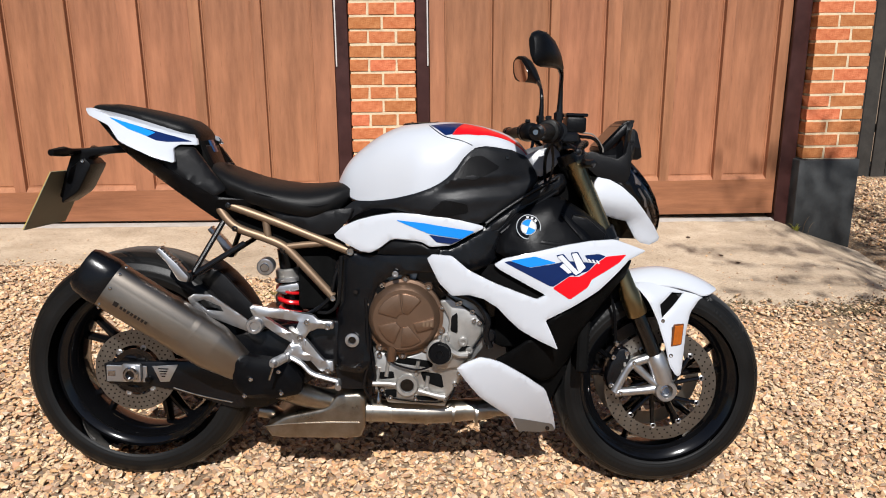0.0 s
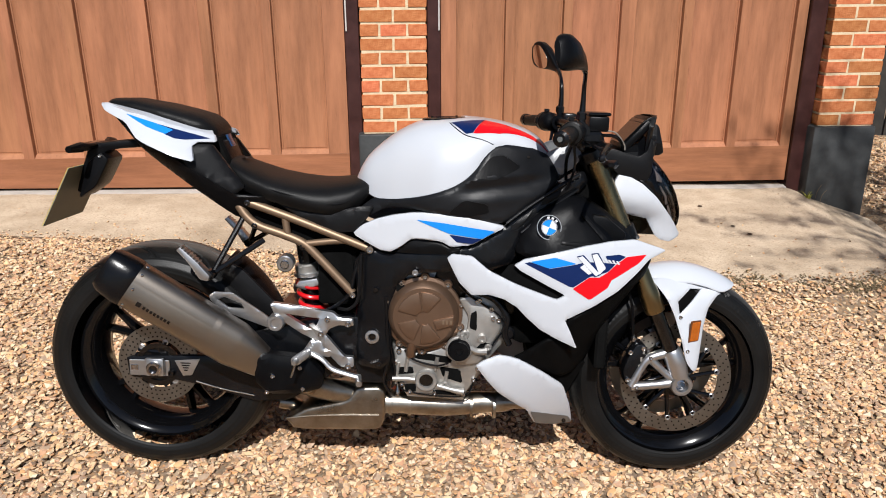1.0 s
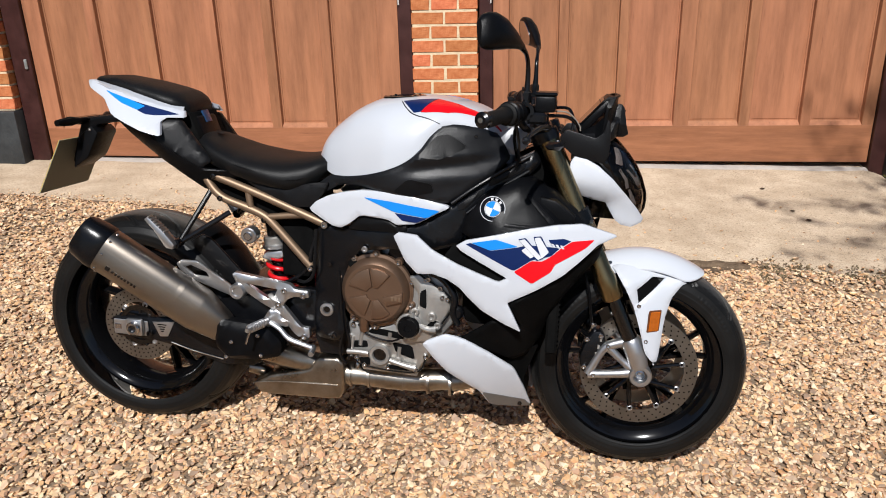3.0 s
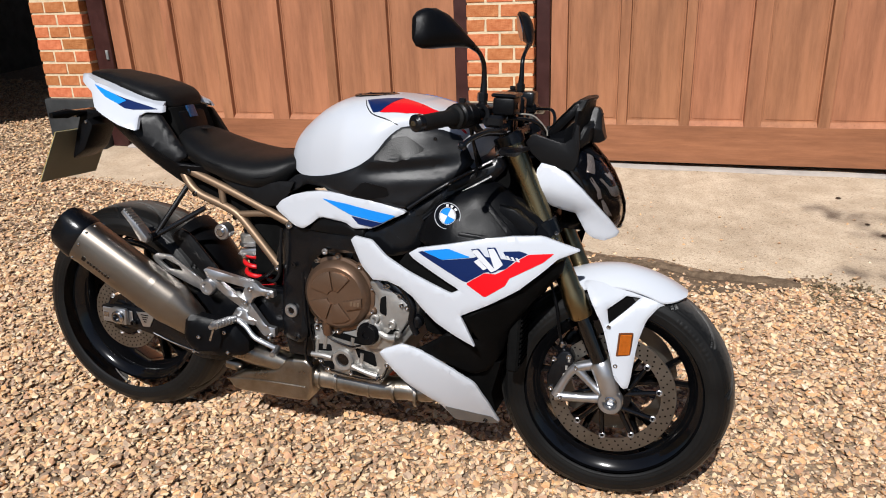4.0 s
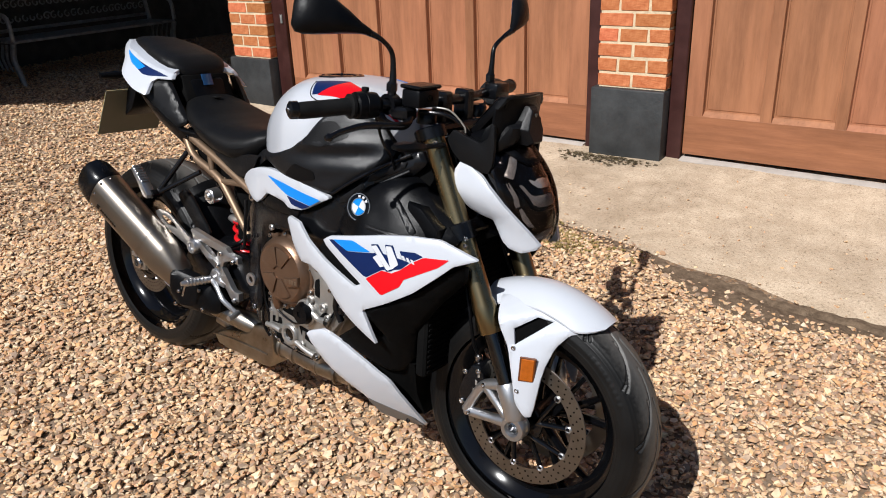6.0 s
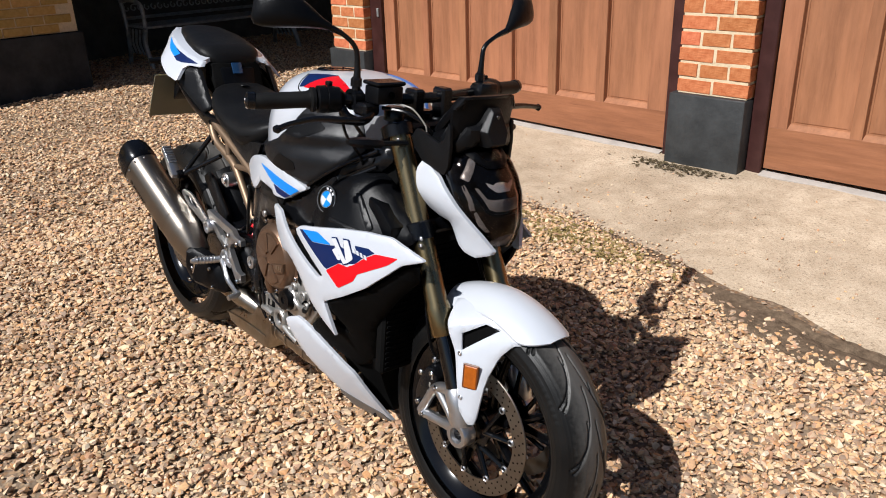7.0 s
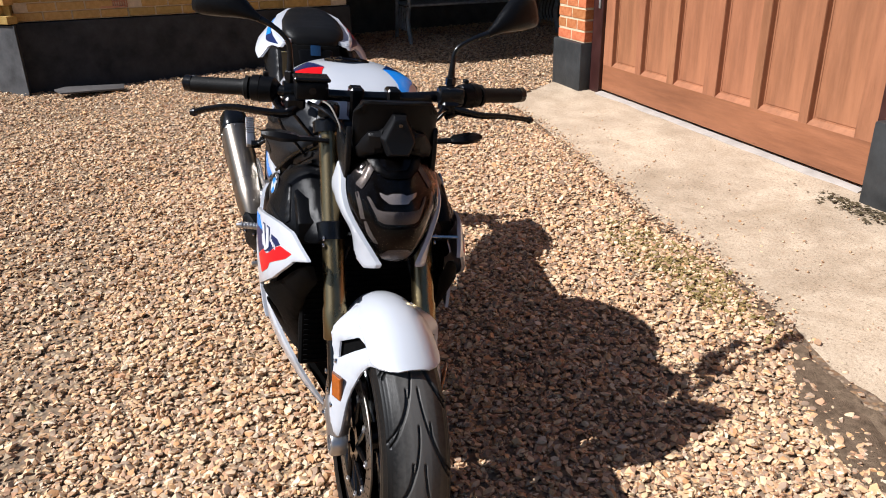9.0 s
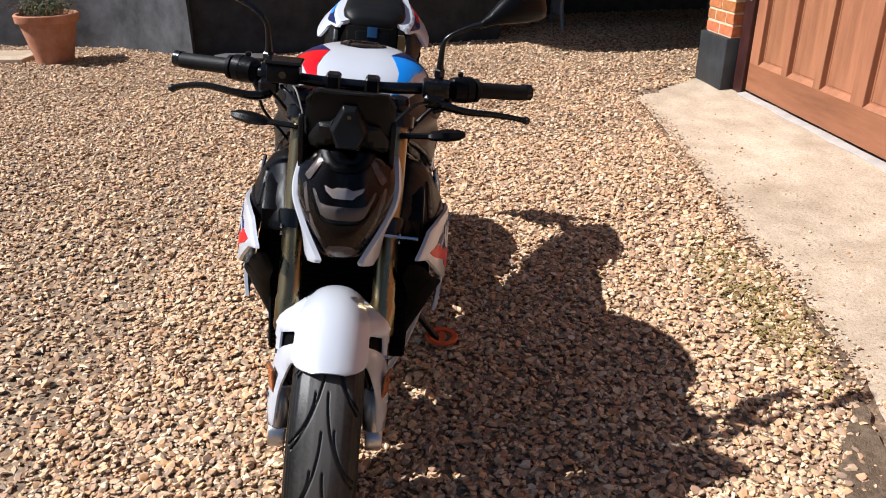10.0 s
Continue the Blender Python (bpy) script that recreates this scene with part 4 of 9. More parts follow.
def leaves(parent, n, c, ext, size, seed, name="foliage"):
    rnd = np.random.default_rng(seed)
    V, F = [], []
    d = rnd.normal(0, 1, (n, 3))
    d /= np.linalg.norm(d, axis=1)[:, None]
    p = np.array(c) + d * np.array(ext) * rnd.uniform(0.3, 1.0, (n, 1))
    for q in p:
        a = rnd.normal(0, 1, 3)
        a /= np.linalg.norm(a)
        w = np.cross(a, rnd.normal(0, 1, 3))
        w /= np.linalg.norm(w)
        s = size * rnd.uniform(0.6, 1.4)
        nrm = np.cross(a, w) * s * 0.25
        k = len(V)
        V += [q - a * s, q + w * s * 0.45 + nrm, q + a * s, q - w * s * 0.45 + nrm]
        F += [(k, k + 1, k + 2), (k, k + 2, k + 3)]
    me = bpy.data.meshes.new(name)
    me.from_pydata([tuple(map(float, v)) for v in V], [], F)
    me.materials.append(LEAF)
    o = new(name, me)
    o.parent = parent
    return o


pot()

# dark slate slab lying on the gravel
gz0 = float(ground_z(np.array(-4.75), np.array(0.55)))
b = slab([(-0.16, -0.36), (0.13, -0.40), (0.2, 0.28), (-0.05, 0.40), (-0.19, 0.3)], 0, 0.02, 0.003)
b.transform(Matrix.Rotation(radians(90), 4, "X") @ Matrix.Scale(1, 4))
solid("slate_slab", b, SLATE, "dark grey slate slab lying on the gravel by the house", "slab", m=Matrix.Translation((-4.98, 0.43, gz0 + 0.035)) @ Matrix.Scale(0.72, 4))

# pale paving edge and shrub by the far corner
solid("paving_slab", box(-5.42, -4.96, -3.2, -1.58, -0.02, 0.115, 0.008), CONCRETE, "pale paving slab at the edge of the gravel", "paving")
# added fence past the garage's other end, its dark colour standing for shade
FENCEDARK = mat("shade_dark_board", (0.035, 0.03, 0.025), 0.85, 0, vary=0.35, scale=6, bump=0.002, bscale=30)
f = thing("fence", "board fence added beside the garage, coloured dark for shade", "fence", m=WALLM)
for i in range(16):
    part("board", box(2.46 + i * 0.152, 2.60 + i * 0.152, 2.56 + (i % 2) * 0.012, 2.585 + (i % 2) * 0.012, -0.15, 1.75, 0.003), FENCEDARK, f)
part("rail", box(2.44, 4.9, 2.602, 2.64, 0.4, 0.48, 0.003), FENCEDARK, f)
part("rail", box(2.44, 4.9, 2.602, 2.64, 1.3, 1.38, 0.003), FENCEDARK, f)


# a tree beside the drive, whose outer twigs dapple the garage's east end
def tree():
    t = thing("tree", "broad-leaved tree beside the drive with an open crown", "tree", m=Matrix.Translation((5.06, -0.32, float(ground_z(np.array(5.06), np.array(-0.32))))))
    part("trunk", tube([(0, 0, -0.1), (0.03, 0.02, 1.2), (-0.05, 0.06, 2.4), (-0.02, 0.1, 3.6), (0.05, 0.1, 5.2)], [0.19, 0.15, 0.13, 0.10, 0.04], 14, 6), TWIG, t)
    rnd = random.Random(12)
    tips = []
    for k in range(11):
        a = k * 2.4 + 0.3
        z0 = 2.3 + 0.24 * k
        r = rnd.uniform(1.1, 2.0)
        if k in (2, 7):
            a, r = math.pi - 0.25 * (k - 4), 2.3
        e = (r * math.cos(a), r * math.sin(a), z0 + rnd.uniform(0.5, 1.2))
        m = (r * 0.5 * math.cos(a), r * 0.5 * math.sin(a), z0 + 0.45)
        part("limb", tube([(0, 0.08, z0), m, e], [0.06, 0.035, 0.012], 8, 5), TWIG, t)
        tips += [e, m]
    # long outer twigs that reach over the drive
    for k, (ex, ey, ez) in enumerate(((-2.55, 0.15, 4.75), (-2.75, 0.3, 5.5), (-2.4, -0.2, 6.1), (-2.2, 0.5, 4.2), (-2.9, -0.1, 6.5))):
        part("limb", tube([(0, 0.08, 3.2 + 0.3 * k), (ex * 0.5, ey * 0.5 + 0.1, (3.6 + 0.3 * k + ez) / 2 + 0.2), (ex, ey, ez)], [0.05, 0.03, 0.008], 8, 5), TWIG, t)
        for q in range(3):
            leaves(t, 46, (ex + 0.35 * q, ey + 0.2 * (q - 1), ez - 0.1 * q), (0.28, 0.4, 0.3), 0.045, 90 + 5 * k + q, "leaf_clump")
    # thin sprays further out, whose leaves dapple the concrete
    rnd = random.Random(31)
    for k in range(9):
        ez = 4.15 + 0.13 * k
        ex, ey = -2.62 - 0.95 * ((k * 0.618) % 1.0), 0.10 + rnd.uniform(-0.12, 0.2)
        start = (-1.3, 0.05, 3.9 + 0.12 * k)
        part("limb", tube([start, ((start[0] + ex) / 2, ey * 0.6, (start[2] + ez) / 2 + 0.12), (ex, ey, ez)], [0.022, 0.012, 0.004], 6, 5), TWIG, t)
        for q in range(6):
            f = 0.19 * q
            leaves(t, 9, (ex + f + rnd.uniform(-0.1, 0.1), ey + rnd.uniform(-0.1, 0.1), ez + rnd.uniform(-0.16, 0.1)), (0.17, 0.06, 0.06), 0.036, 300 + 7 * k + q, "leaf_clump")
    for k, e in enumerate(tips):
        leaves(t, 420, e, (0.62, 0.62, 0.42), 0.045, 40 + k, "leaf_clump")


tree()

# ---- motorcycle: materials ----
PAINT = mat("white_gloss_paint", (0.575, 0.60, 0.65), 0.3, 0, vary=0.02, scale=3, coat=0.8, rvar=0.05)
PLASTIC = mat("black_moulded_plastic", (0.0022, 0.0024, 0.0032), 0.34, 0, vary=0.2, scale=8, bump=0.0003, bscale=900, rvar=0.06, spec=0.17)
GREYPL = mat("dark_grey_plastic", (0.0065, 0.0065, 0.0072), 0.34, 0, vary=0.15, scale=8, bump=0.0003, bscale=900, rvar=0.06, spec=0.22)
KNEEPL = mat("semi_matt_moulding", (0.0065, 0.007, 0.0085), 0.36, 0, vary=0.2, scale=8, bump=0.0003, bscale=900, rvar=0.06, spec=0.34)
GLOSS = mat("gloss_black", (0.0025, 0.0025, 0.003), 0.12, 0, vary=0.1, scale=6, coat=0.35, rvar=0.04, spec=0.3)
MATTBLACK = mat("matt_black_plastic", (0.0020, 0.0020, 0.0021), 0.55, 0, vary=0.25, scale=9, bump=0.0003, bscale=700, rvar=0.06, spec=0.04)
SATIN = mat("satin_black_frame", (0.0026, 0.0029, 0.0040), 0.25, 0, vary=0.2, scale=9, bump=0.0002, bscale=500, rvar=0.07, spec=0.42)
SEAT = mat("black_seat_vinyl", (0.006, 0.006, 0.0064), 0.44, 0, vary=0.15, scale=6, bump=0.0006, bscale=420, rvar=0.05, spec=0.2)
RUBBER = mat("tyre_rubber", (0.0042, 0.0042, 0.0043), 0.43, 0, scale=5, bump=0.0003, bscale=300, col2=(0.0095, 0.0093, 0.009), rvar=0.1, spec=0.27)


def dusty_tread(m):
    """Pale dust worn into the running face of the tyre."""
    nt = m.node_tree
    b = nt.nodes["Principled BSDF"]
    old = b.inputs["Base Color"].links[0].from_socket
    tc = nt.nodes.new("ShaderNodeTexCoord")
    xyz = nt.nodes.new("ShaderNodeSeparateXYZ")
    ab = nt.nodes.new("ShaderNodeMath")
    ab.operation = "ABSOLUTE"
    nz = nt.nodes.new("ShaderNodeTexNoise")
    nz.inputs["Scale"].default_value = 120
    nz.inputs["Detail"].default_value = 6
    sc = nt.nodes.new("ShaderNodeMath")
    sc.operation = "MULTIPLY_ADD"
    sc.inputs[1].default_value = -0.022
    mr = nt.nodes.new("ShaderNodeMapRange")
    mr.inputs["From Min"].default_value, mr.inputs["From Max"].default_value = 0.044, 0.006
    mr.inputs["To Min"].default_value, mr.inputs["To Max"].default_value = 0.0, 1.0
    mx = nt.nodes.new("ShaderNodeMix")
    mx.data_type = "RGBA"
    L = nt.links.new
    L(tc.outputs["Object"], xyz.inputs[0])
    L(tc.outputs["Object"], nz.inputs["Vector"])
    L(xyz.outputs["Y"], ab.inputs[0])
    L(nz.outputs["Fac"], sc.inputs[0])
    L(ab.outputs[0], sc.inputs[2])
    L(sc.outputs[0], mr.inputs["Value"])
    L(mr.outputs[0], mx.inputs["Factor"])
    L(old, mx.inputs["A"])
    mx.inputs["B"].default_value = (0.074, 0.070, 0.065, 1)
    L(mx.outputs["Result"], b.inputs["Base Color"])


dusty_tread(RUBBER)
GRIP = mat("grip_rubber", (0.006, 0.006, 0.006), 0.55, 0, vary=0.2, scale=20, bump=0.0006, bscale=260, spec=0.2)
GOLD = mat("gold_anodised_fork", (0.33, 0.255, 0.135), 0.27, 1.0, vary=0.08, scale=4, stretch=(1, 1, 0.2), rvar=0.05)
BRONZE = mat("bronze_cover", (0.235, 0.148, 0.098), 0.34, 0.8, vary=0.12, scale=7, bump=0.0003, bscale=500, rvar=0.06)
TUBEBR = mat("bronze_frame_tube", (0.27, 0.185, 0.12), 0.48, 0.7, vary=0.1, scale=9, rvar=0.06)
TITAN = mat("brushed_titanium", (0.365, 0.318, 0.266), 0.37, 1.0, vary=0.06, scale=4, bump=0.0001, bscale=400, stretch=(1, 1, 1), rvar=0.07)
STEEL = mat("heat_tinted_steel", (0.27, 0.22, 0.165), 0.30, 1.0, scale=9, bump=0.0005, bscale=60, col2=(0.55, 0.505, 0.44), rvar=0.1)
CAST = mat("cast_aluminium", (0.52, 0.505, 0.48), 0.42, 0.85, vary=0.2, scale=14, bump=0.00015, bscale=700, rvar=0.08)
ALU = mat("machined_aluminium", (0.62, 0.62, 0.63), 0.33, 0.95, vary=0.08, scale=12, bump=0.0002, bscale=300, rvar=0.07)
CHROME = mat("bright_bolt_steel", (0.6, 0.6, 0.61), 0.2, 1.0, vary=0.1, scale=30)
DISC = mat("brake_disc_steel", (0.30, 0.275, 0.24), 0.38, 1.0, vary=0.12, scale=18, rvar=0.08)
DARKMETAL = mat("dark_chrome", (0.085, 0.085, 0.09), 0.16, 1.0, vary=0.15, scale=10)
LBLUE = mat("light_blue_decal", (0.015, 0.24, 0.76), 0.3, 0, vary=0.03, coat=0.12, spec=0.25)
NAVY = mat("navy_decal", (0.004, 0.016, 0.085), 0.3, 0, vary=0.05, coat=0.12, spec=0.25)
REDD = mat("red_decal", (0.74, 0.004, 0.010), 0.3, 0, vary=0.03, coat=0.12, spec=0.25)
WHITED = mat("white_decal", (0.66, 0.67, 0.70), 0.35, 0, vary=0.03, coat=0.4)
SPRING = mat("red_spring", (0.62, 0.008, 0.012), 0.3, 0, vary=0.05, coat=0.5)
AMBER = mat("amber_reflector", (0.44, 0.105, 0.006), 0.2, 0, vary=0.15, scale=90, coat=0.6)
ORANGE = mat("orange_plastic", (0.75, 0.12, 0.03), 0.45, 0, vary=0.08)
YELLOW = mat("yellow_edge", (0.62, 0.45, 0.02), 0.5, 0, vary=0.1)
PLATE = mat("plate_back", (0.27, 0.25, 0.17), 0.55, 0, vary=0.12, scale=5)
LAMPW = mat("pale_lamp_optic", (0.75, 0.76, 0.78), 0.15, 0.6, vary=0.1, scale=40)
MIRROR = mat("mirror_glass", (0.85, 0.86, 0.87), 0.02, 1.0, vary=0.01, rvar=0.0)


def lens_mat():
    """Thin tinted plastic: clear straight on, glossy at a slant."""
    m = bpy.data.materials.new("smoked_lens")
    m.use_nodes = True
    nt = m.node_tree
    L = nt.links.new
    tr, gl = nt.nodes.new("ShaderNodeBsdfTransparent"), nt.nodes.new("ShaderNodeBsdfGlossy")
    tr.inputs[0].default_value = (0.90, 0.86, 0.83, 1)
    gl.inputs["Roughness"].default_value = 0.04
    gl.inputs["Color"].default_value = (0.52, 0.53, 0.56, 1)
    fr = nt.nodes.new("ShaderNodeFresnel")
    fr.inputs["IOR"].default_value = 1.12
    n = nt.nodes.new("ShaderNodeTexNoise")
    n.inputs["Scale"].default_value = 30
    bp = nt.nodes.new("ShaderNodeBump")
    bp.inputs["Distance"].default_value = 0.0002
    L(n.outputs["Fac"], bp.inputs["Height"])
    L(bp.outputs[0], gl.inputs["Normal"])
    mx = nt.nodes.new("ShaderNodeMixShader")
    L(fr.outputs[0], mx.inputs[0])
    L(tr.outputs[0], mx.inputs[1])
    L(gl.outputs[0], mx.inputs[2])
    L(mx.outputs[0], nt.nodes["Material Output"].inputs["Surface"])
    return m


LENS = lens_mat()
# grey base paints the sky's reflection onto the lamp's trim
LAMPSHEEN = mat("satin_grey_lamp_trim", (0.17, 0.17, 0.18), 0.26, 0.15, vary=0.15, scale=20, spec=0.45)
# near-black base that puts shade into hollows, slots and holes
CAVITY = mat("shaded_black", (0.0022, 0.0022, 0.0022), 0.85, 0, vary=0.3, scale=10, spec=0.06)


def mesh_texture(m, scale, depth):
    """Fine moulded dimples on a plastic panel."""
    nt = m.node_tree
    v = nt.nodes.new("ShaderNodeTexVoronoi")
    v.inputs["Scale"].default_value = scale
    tc = nt.nodes.new("ShaderNodeTexCoord")
    nt.links.new(tc.outputs["Object"], v.inputs["Vector"])
    bp = nt.nodes.new("ShaderNodeBump")
    bp.inputs["Distance"].default_value = depth
    nt.links.new(v.outputs["Distance"], bp.inputs["Height"])
    nt.links.new(bp.outputs[0], nt.nodes["Principled BSDF"].inputs["Normal"])
    return m


TEXTURED = mesh_texture(mat("dimpled_black_plastic", (0.004, 0.004, 0.0045), 0.36, 0, vary=0.1, scale=8, spec=0.16), 300, 0.0002)

# ---- motorcycle: frame of reference ----
# local x forward, y to its left, z up from the ground; wheels at x = -0.725 and 0.725
BIKE = Matrix.Translation((-0.1503, 1.9412, 0.0317)) @ pose(0, 0, 0, 0, 0, 2.5) @ pose(0, 0, 0, 0, 2.0, 0) @ pose(0, 0, 0, -6.3, 0, 0)
mc = thing("motorcycle", "white sports motorcycle with blue and red stripes on its stand", "motorcycle", m=BIKE)
FA, RA = Vector((0.725, 0, 0.300)), Vector((-0.725, 0, 0.325))
SIDES = (-1, 1)


def P(name, b, m, parent=None, label="", angle=35):
    return part(name, b, m, parent or mc, label, True, angle)


def bolt(c, r=0.006, d=0.005, m=CHROME, parent=None, s=-1, name="bolt"):
    """A socket-head bolt facing sideways at c."""
    x, y, z = c
    b = lathe([(0.0, 0.0), (r, 0.0), (r, s * d * 0.8), (r * 0.85, s * d), (r * 0.5, s * d), (r * 0.45, s * d * 0.4), (0.0, s * d * 0.4)], 14, (x, y, z))
    bmesh.ops.recalc_face_normals(b, faces=b.faces)
    return P(name, b, m, parent)


def decal(outline, field, m, parent, side=-1, name="stripe", lift=0.0012):
    return P(name, shell(outline, field, 0.0012, 0.0, 0.02, side, lift, (), 0.06, 1), m, parent)


# ---- wheels ----
def tyre(centre, R, w, groove=True, na=560, ny=180):
    """A tyre with a rounded tread; sweeping grooves are cut into it."""
    prof = [(-0.54, 0.755), (-0.57, 0.80), (-0.565, 0.855), (-0.52, 0.905), (-0.42, 0.952), (-0.28, 0.982), (-0.14, 0.996), (0, 1.0)]
    ys = np.array([p[0] for p in prof] + [-p[0] for p in prof[-2::-1]]) * w
    rs = np.array([p[1] for p in prof] + [p[1] for p in prof[-2::-1]]) * R
    arc = np.concatenate([[0], np.cumsum(np.hypot(np.diff(ys), np.diff(rs)))])
    s = np.linspace(0, arc[-1], ny)
    y, r = np.interp(s, arc, ys), np.interp(s, arc, rs)
    k = np.array([0.25, 0.5, 0.25])
    for _ in range(2):
        y[1:-1], r[1:-1] = np.convolve(y, k, "valid"), np.convolve(r, k, "valid")
    a = np.linspace(0, 2 * np.pi, na, endpoint=False)
    A, Y = np.meshgrid(a, y, indexing="ij")
    Rr = np.tile(r, (na, 1))
    if groove:
        n = 13
        per = 2 * np.pi / n
        dep = np.zeros_like(A)
        for sg, ph in ((1, 0.0), (-1, per / 2)):
            for y0, y1, run, off in ((0.03, 0.47, 0.62, 0.0), (0.16, 0.50, 0.34, per * 0.5)):
                for k in (0, 1):
                    q = (((ph + off - A) % per) + k * per) / run
                    line = w * (y0 + (y1 - y0) * np.clip(q, 0, 1) ** 2.1)
                    d = np.abs(Y * sg - line)
                    dep = np.maximum(dep, np.where((q > 0.02) & (q < 1), np.clip((0.0026 - d) / 0.0011, 0, 1), 0))
        Rr = Rr - 0.0065 * dep
    # moulded ridges and raised bars on the sidewalls
    wall = np.abs(Y) > 0.40 * w
    q = Rr / R
    rib = np.zeros_like(A)
    for c, h in ((0.775, 0.006), (0.812, 0.004), (0.905, 0.004), (0.928, 0.0035)):
        rib = np.maximum(rib, np.clip(1.6 - np.abs(q - c) / h, 0, 1))
    for a0 in (0.5, 2.3, 3.9, 5.4):
        run_ = (A - a0) % (2 * np.pi)
        rib = np.maximum(rib, ((run_ < 0.5) & ((run_ % 0.055) < 0.034) & (q > 0.838) & (q < 0.878)) * 1.0)
    Y = Y + np.where(wall, np.sign(Y) * 0.0005 * rib, 0)
    X, Z = Rr * np.cos(A), Rr * np.sin(A)
    V = np.stack([X + centre[0], Y + centre[1], Z + centre[2]], -1).reshape(-1, 3)
    idx = np.arange(na * ny).reshape(na, ny)
    nxt = np.roll(idx, -1, 0)
    F = np.stack([idx[:, :-1], idx[:, 1:], nxt[:, 1:], nxt[:, :-1]], -1).reshape(-1, 4)
    me = bpy.data.meshes.new("tyre")
    me.from_pydata(V.tolist(), [], F.tolist())
    me.materials.append(RUBBER)
    me.shade_smooth()
    return new("tyre", me)


def rim(R, w, c):
    h = w / 2
    return lathe([(R, -h), (R + 0.008, -h + 0.002), (R + 0.006, -h + 0.009), (R - 0.008, -h + 0.014), (R - 0.022, -h * 0.45), (R - 0.022, h * 0.45), (R - 0.008, h - 0.014), (R + 0.006, h - 0.009), (R + 0.008, h - 0.002), (R, h),
                  (R - 0.012, h - 0.006), (R - 0.032, h * 0.5), (R - 0.034, 0), (R - 0.032, -h * 0.5), (R - 0.012, -h + 0.006)], 72, c, closed=True)


def disc(c, y, r0, r1, parent, s, pins=10):
    d = P("brake_disc", lathe([(r0, y - 0.0022), (r1 - 0.001, y - 0.0022), (r1, y - 0.001), (r1, y + 0.001), (r1 - 0.001, y + 0.0022), (r0, y + 0.0022)], 72, (c[0], 0, c[2]), closed=True), DISC, parent, "drilled steel brake disc")
    # raised dark dots stand in for the shaded drillings
    b = bmesh.new()
    n = 40
    for k in range(n):
        for q in range(3):
            a = 2 * math.pi * (k + q * 0.33) / n
            r = r0 + (r1 - r0) * (0.22 + 0.29 * q)
            join(b, lathe([(0.0, 0.0), (0.0026, 0.0), (0.0024, s * 0.0004), (0.0, s * 0.0004)], 6, (c[0] + r * math.cos(a), y + s * 0.0021, c[2] + r * math.sin(a))))
    o = P("drilled_holes", b, CAVITY, d)
    o["kind"] = "stuff"
    for k in range(pins):
        a = 2 * math.pi * k / pins + 0.2
        P("bobbin", lathe([(0.0, 0), (0.0085, 0), (0.0085, s * 0.003), (0.006, s * 0.0045), (0.004, s * 0.002), (0.0, s * 0.002)], 12, (c[0] + (r0 - 0.004) * math.cos(a), y + s * 0.0015, c[2] + (r0 - 0.004) * math.sin(a))), ALU, d)
    # carrier
    cr = P("carrier", lathe([(0.028, y - 0.004), (0.05, y - 0.004), (0.05, y + 0.004), (0.028, y + 0.004)], 28, (c[0], 0, c[2]), closed=True), GLOSS, parent)
    for k in range(5):
        a = 2 * math.pi * k / 5 + 0.2
        for da in (0, 2 * math.pi / pins):
            P("carrier_arm", rod((c[0] + 0.035 * math.cos(a), y, c[2] + 0.035 * math.sin(a)), (c[0] + (r0 - 0.002) * math.cos(a + da), y, c[2] + (r0 - 0.002) * math.sin(a + da)), 0.007, 8, 0.006), GLOSS, parent)
    return d


def spokes(parent, c, r0, r1, n, pair, w, d, turn, m):
    """Cast spokes, each its own piece, in pairs that fork towards the rim."""
    for k in range(n):
        a = 2 * math.pi * k / n + turn
        for q in (-1, 1):
            b = bmesh.new()
            rows = []
            for t in np.linspace(0, 1, 6):
                r = r0 + (r1 - r0) * t
                aa = a + q * pair * (0.15 + 0.85 * t)
                ww = w * (1.25 - 0.45 * t)
                dd = d * (1.2 - 0.35 * t)
                e, f = Vector((math.cos(aa), 0, math.sin(aa))), Vector((-math.sin(aa), 0, math.cos(aa)))
                o = Vector(c) + e * r
                rows.append([o + f * (ww * math.cos(h)) + Vector((0, dd * math.sin(h), 0)) for h in np.linspace(0, 2 * math.pi, 10, endpoint=False)])
            b.free()
            P("spoke", rings(rows), m, parent)


fw = P("front_wheel", rim(0.222, 0.112, FA), GLOSS, None, "gloss black cast front wheel")
t_ = tyre(FA, 0.300, 0.122)
t_.parent = fw
t_["label"] = "grooved black rubber tyre, lightly scuffed"
spokes(fw, FA, 0.035, 0.192, 5, 0.20, 0.010, 0.016, 0.35, GLOSS)
P("hub", lathe([(0.0, -0.062), (0.03, -0.062), (0.042, -0.05), (0.034, -0.02), (0.034, 0.02), (0.042, 0.05), (0.03, 0.062), (0.0, 0.062)], 32, FA), SATIN, fw)
for s in SIDES:
    disc(FA, s * 0.066, 0.122, 0.160, fw, s)
RW_Y = -0.028
rw = P("rear_wheel", rim(0.222, 0.160, RA), GLOSS, None, "gloss black cast rear wheel")
t_ = tyre(RA, 0.325, 0.186, na=420, ny=150)
t_.parent = rw
t_["label"] = "wide black rubber tyre"
spokes(rw, RA, 0.045, 0.192, 5, 0.16, 0.013, 0.02, 0.12, GLOSS)
P("hub", lathe([(0.0, -0.1), (0.04, -0.1), (0.05, -0.08), (0.045, -0.03), (0.045, 0.03), (0.05, 0.08), (0.04, 0.1), (0.0, 0.1)], 32, RA), SATIN, rw)
disc(RA, -0.105, 0.070, 0.112, rw, -1, 6)
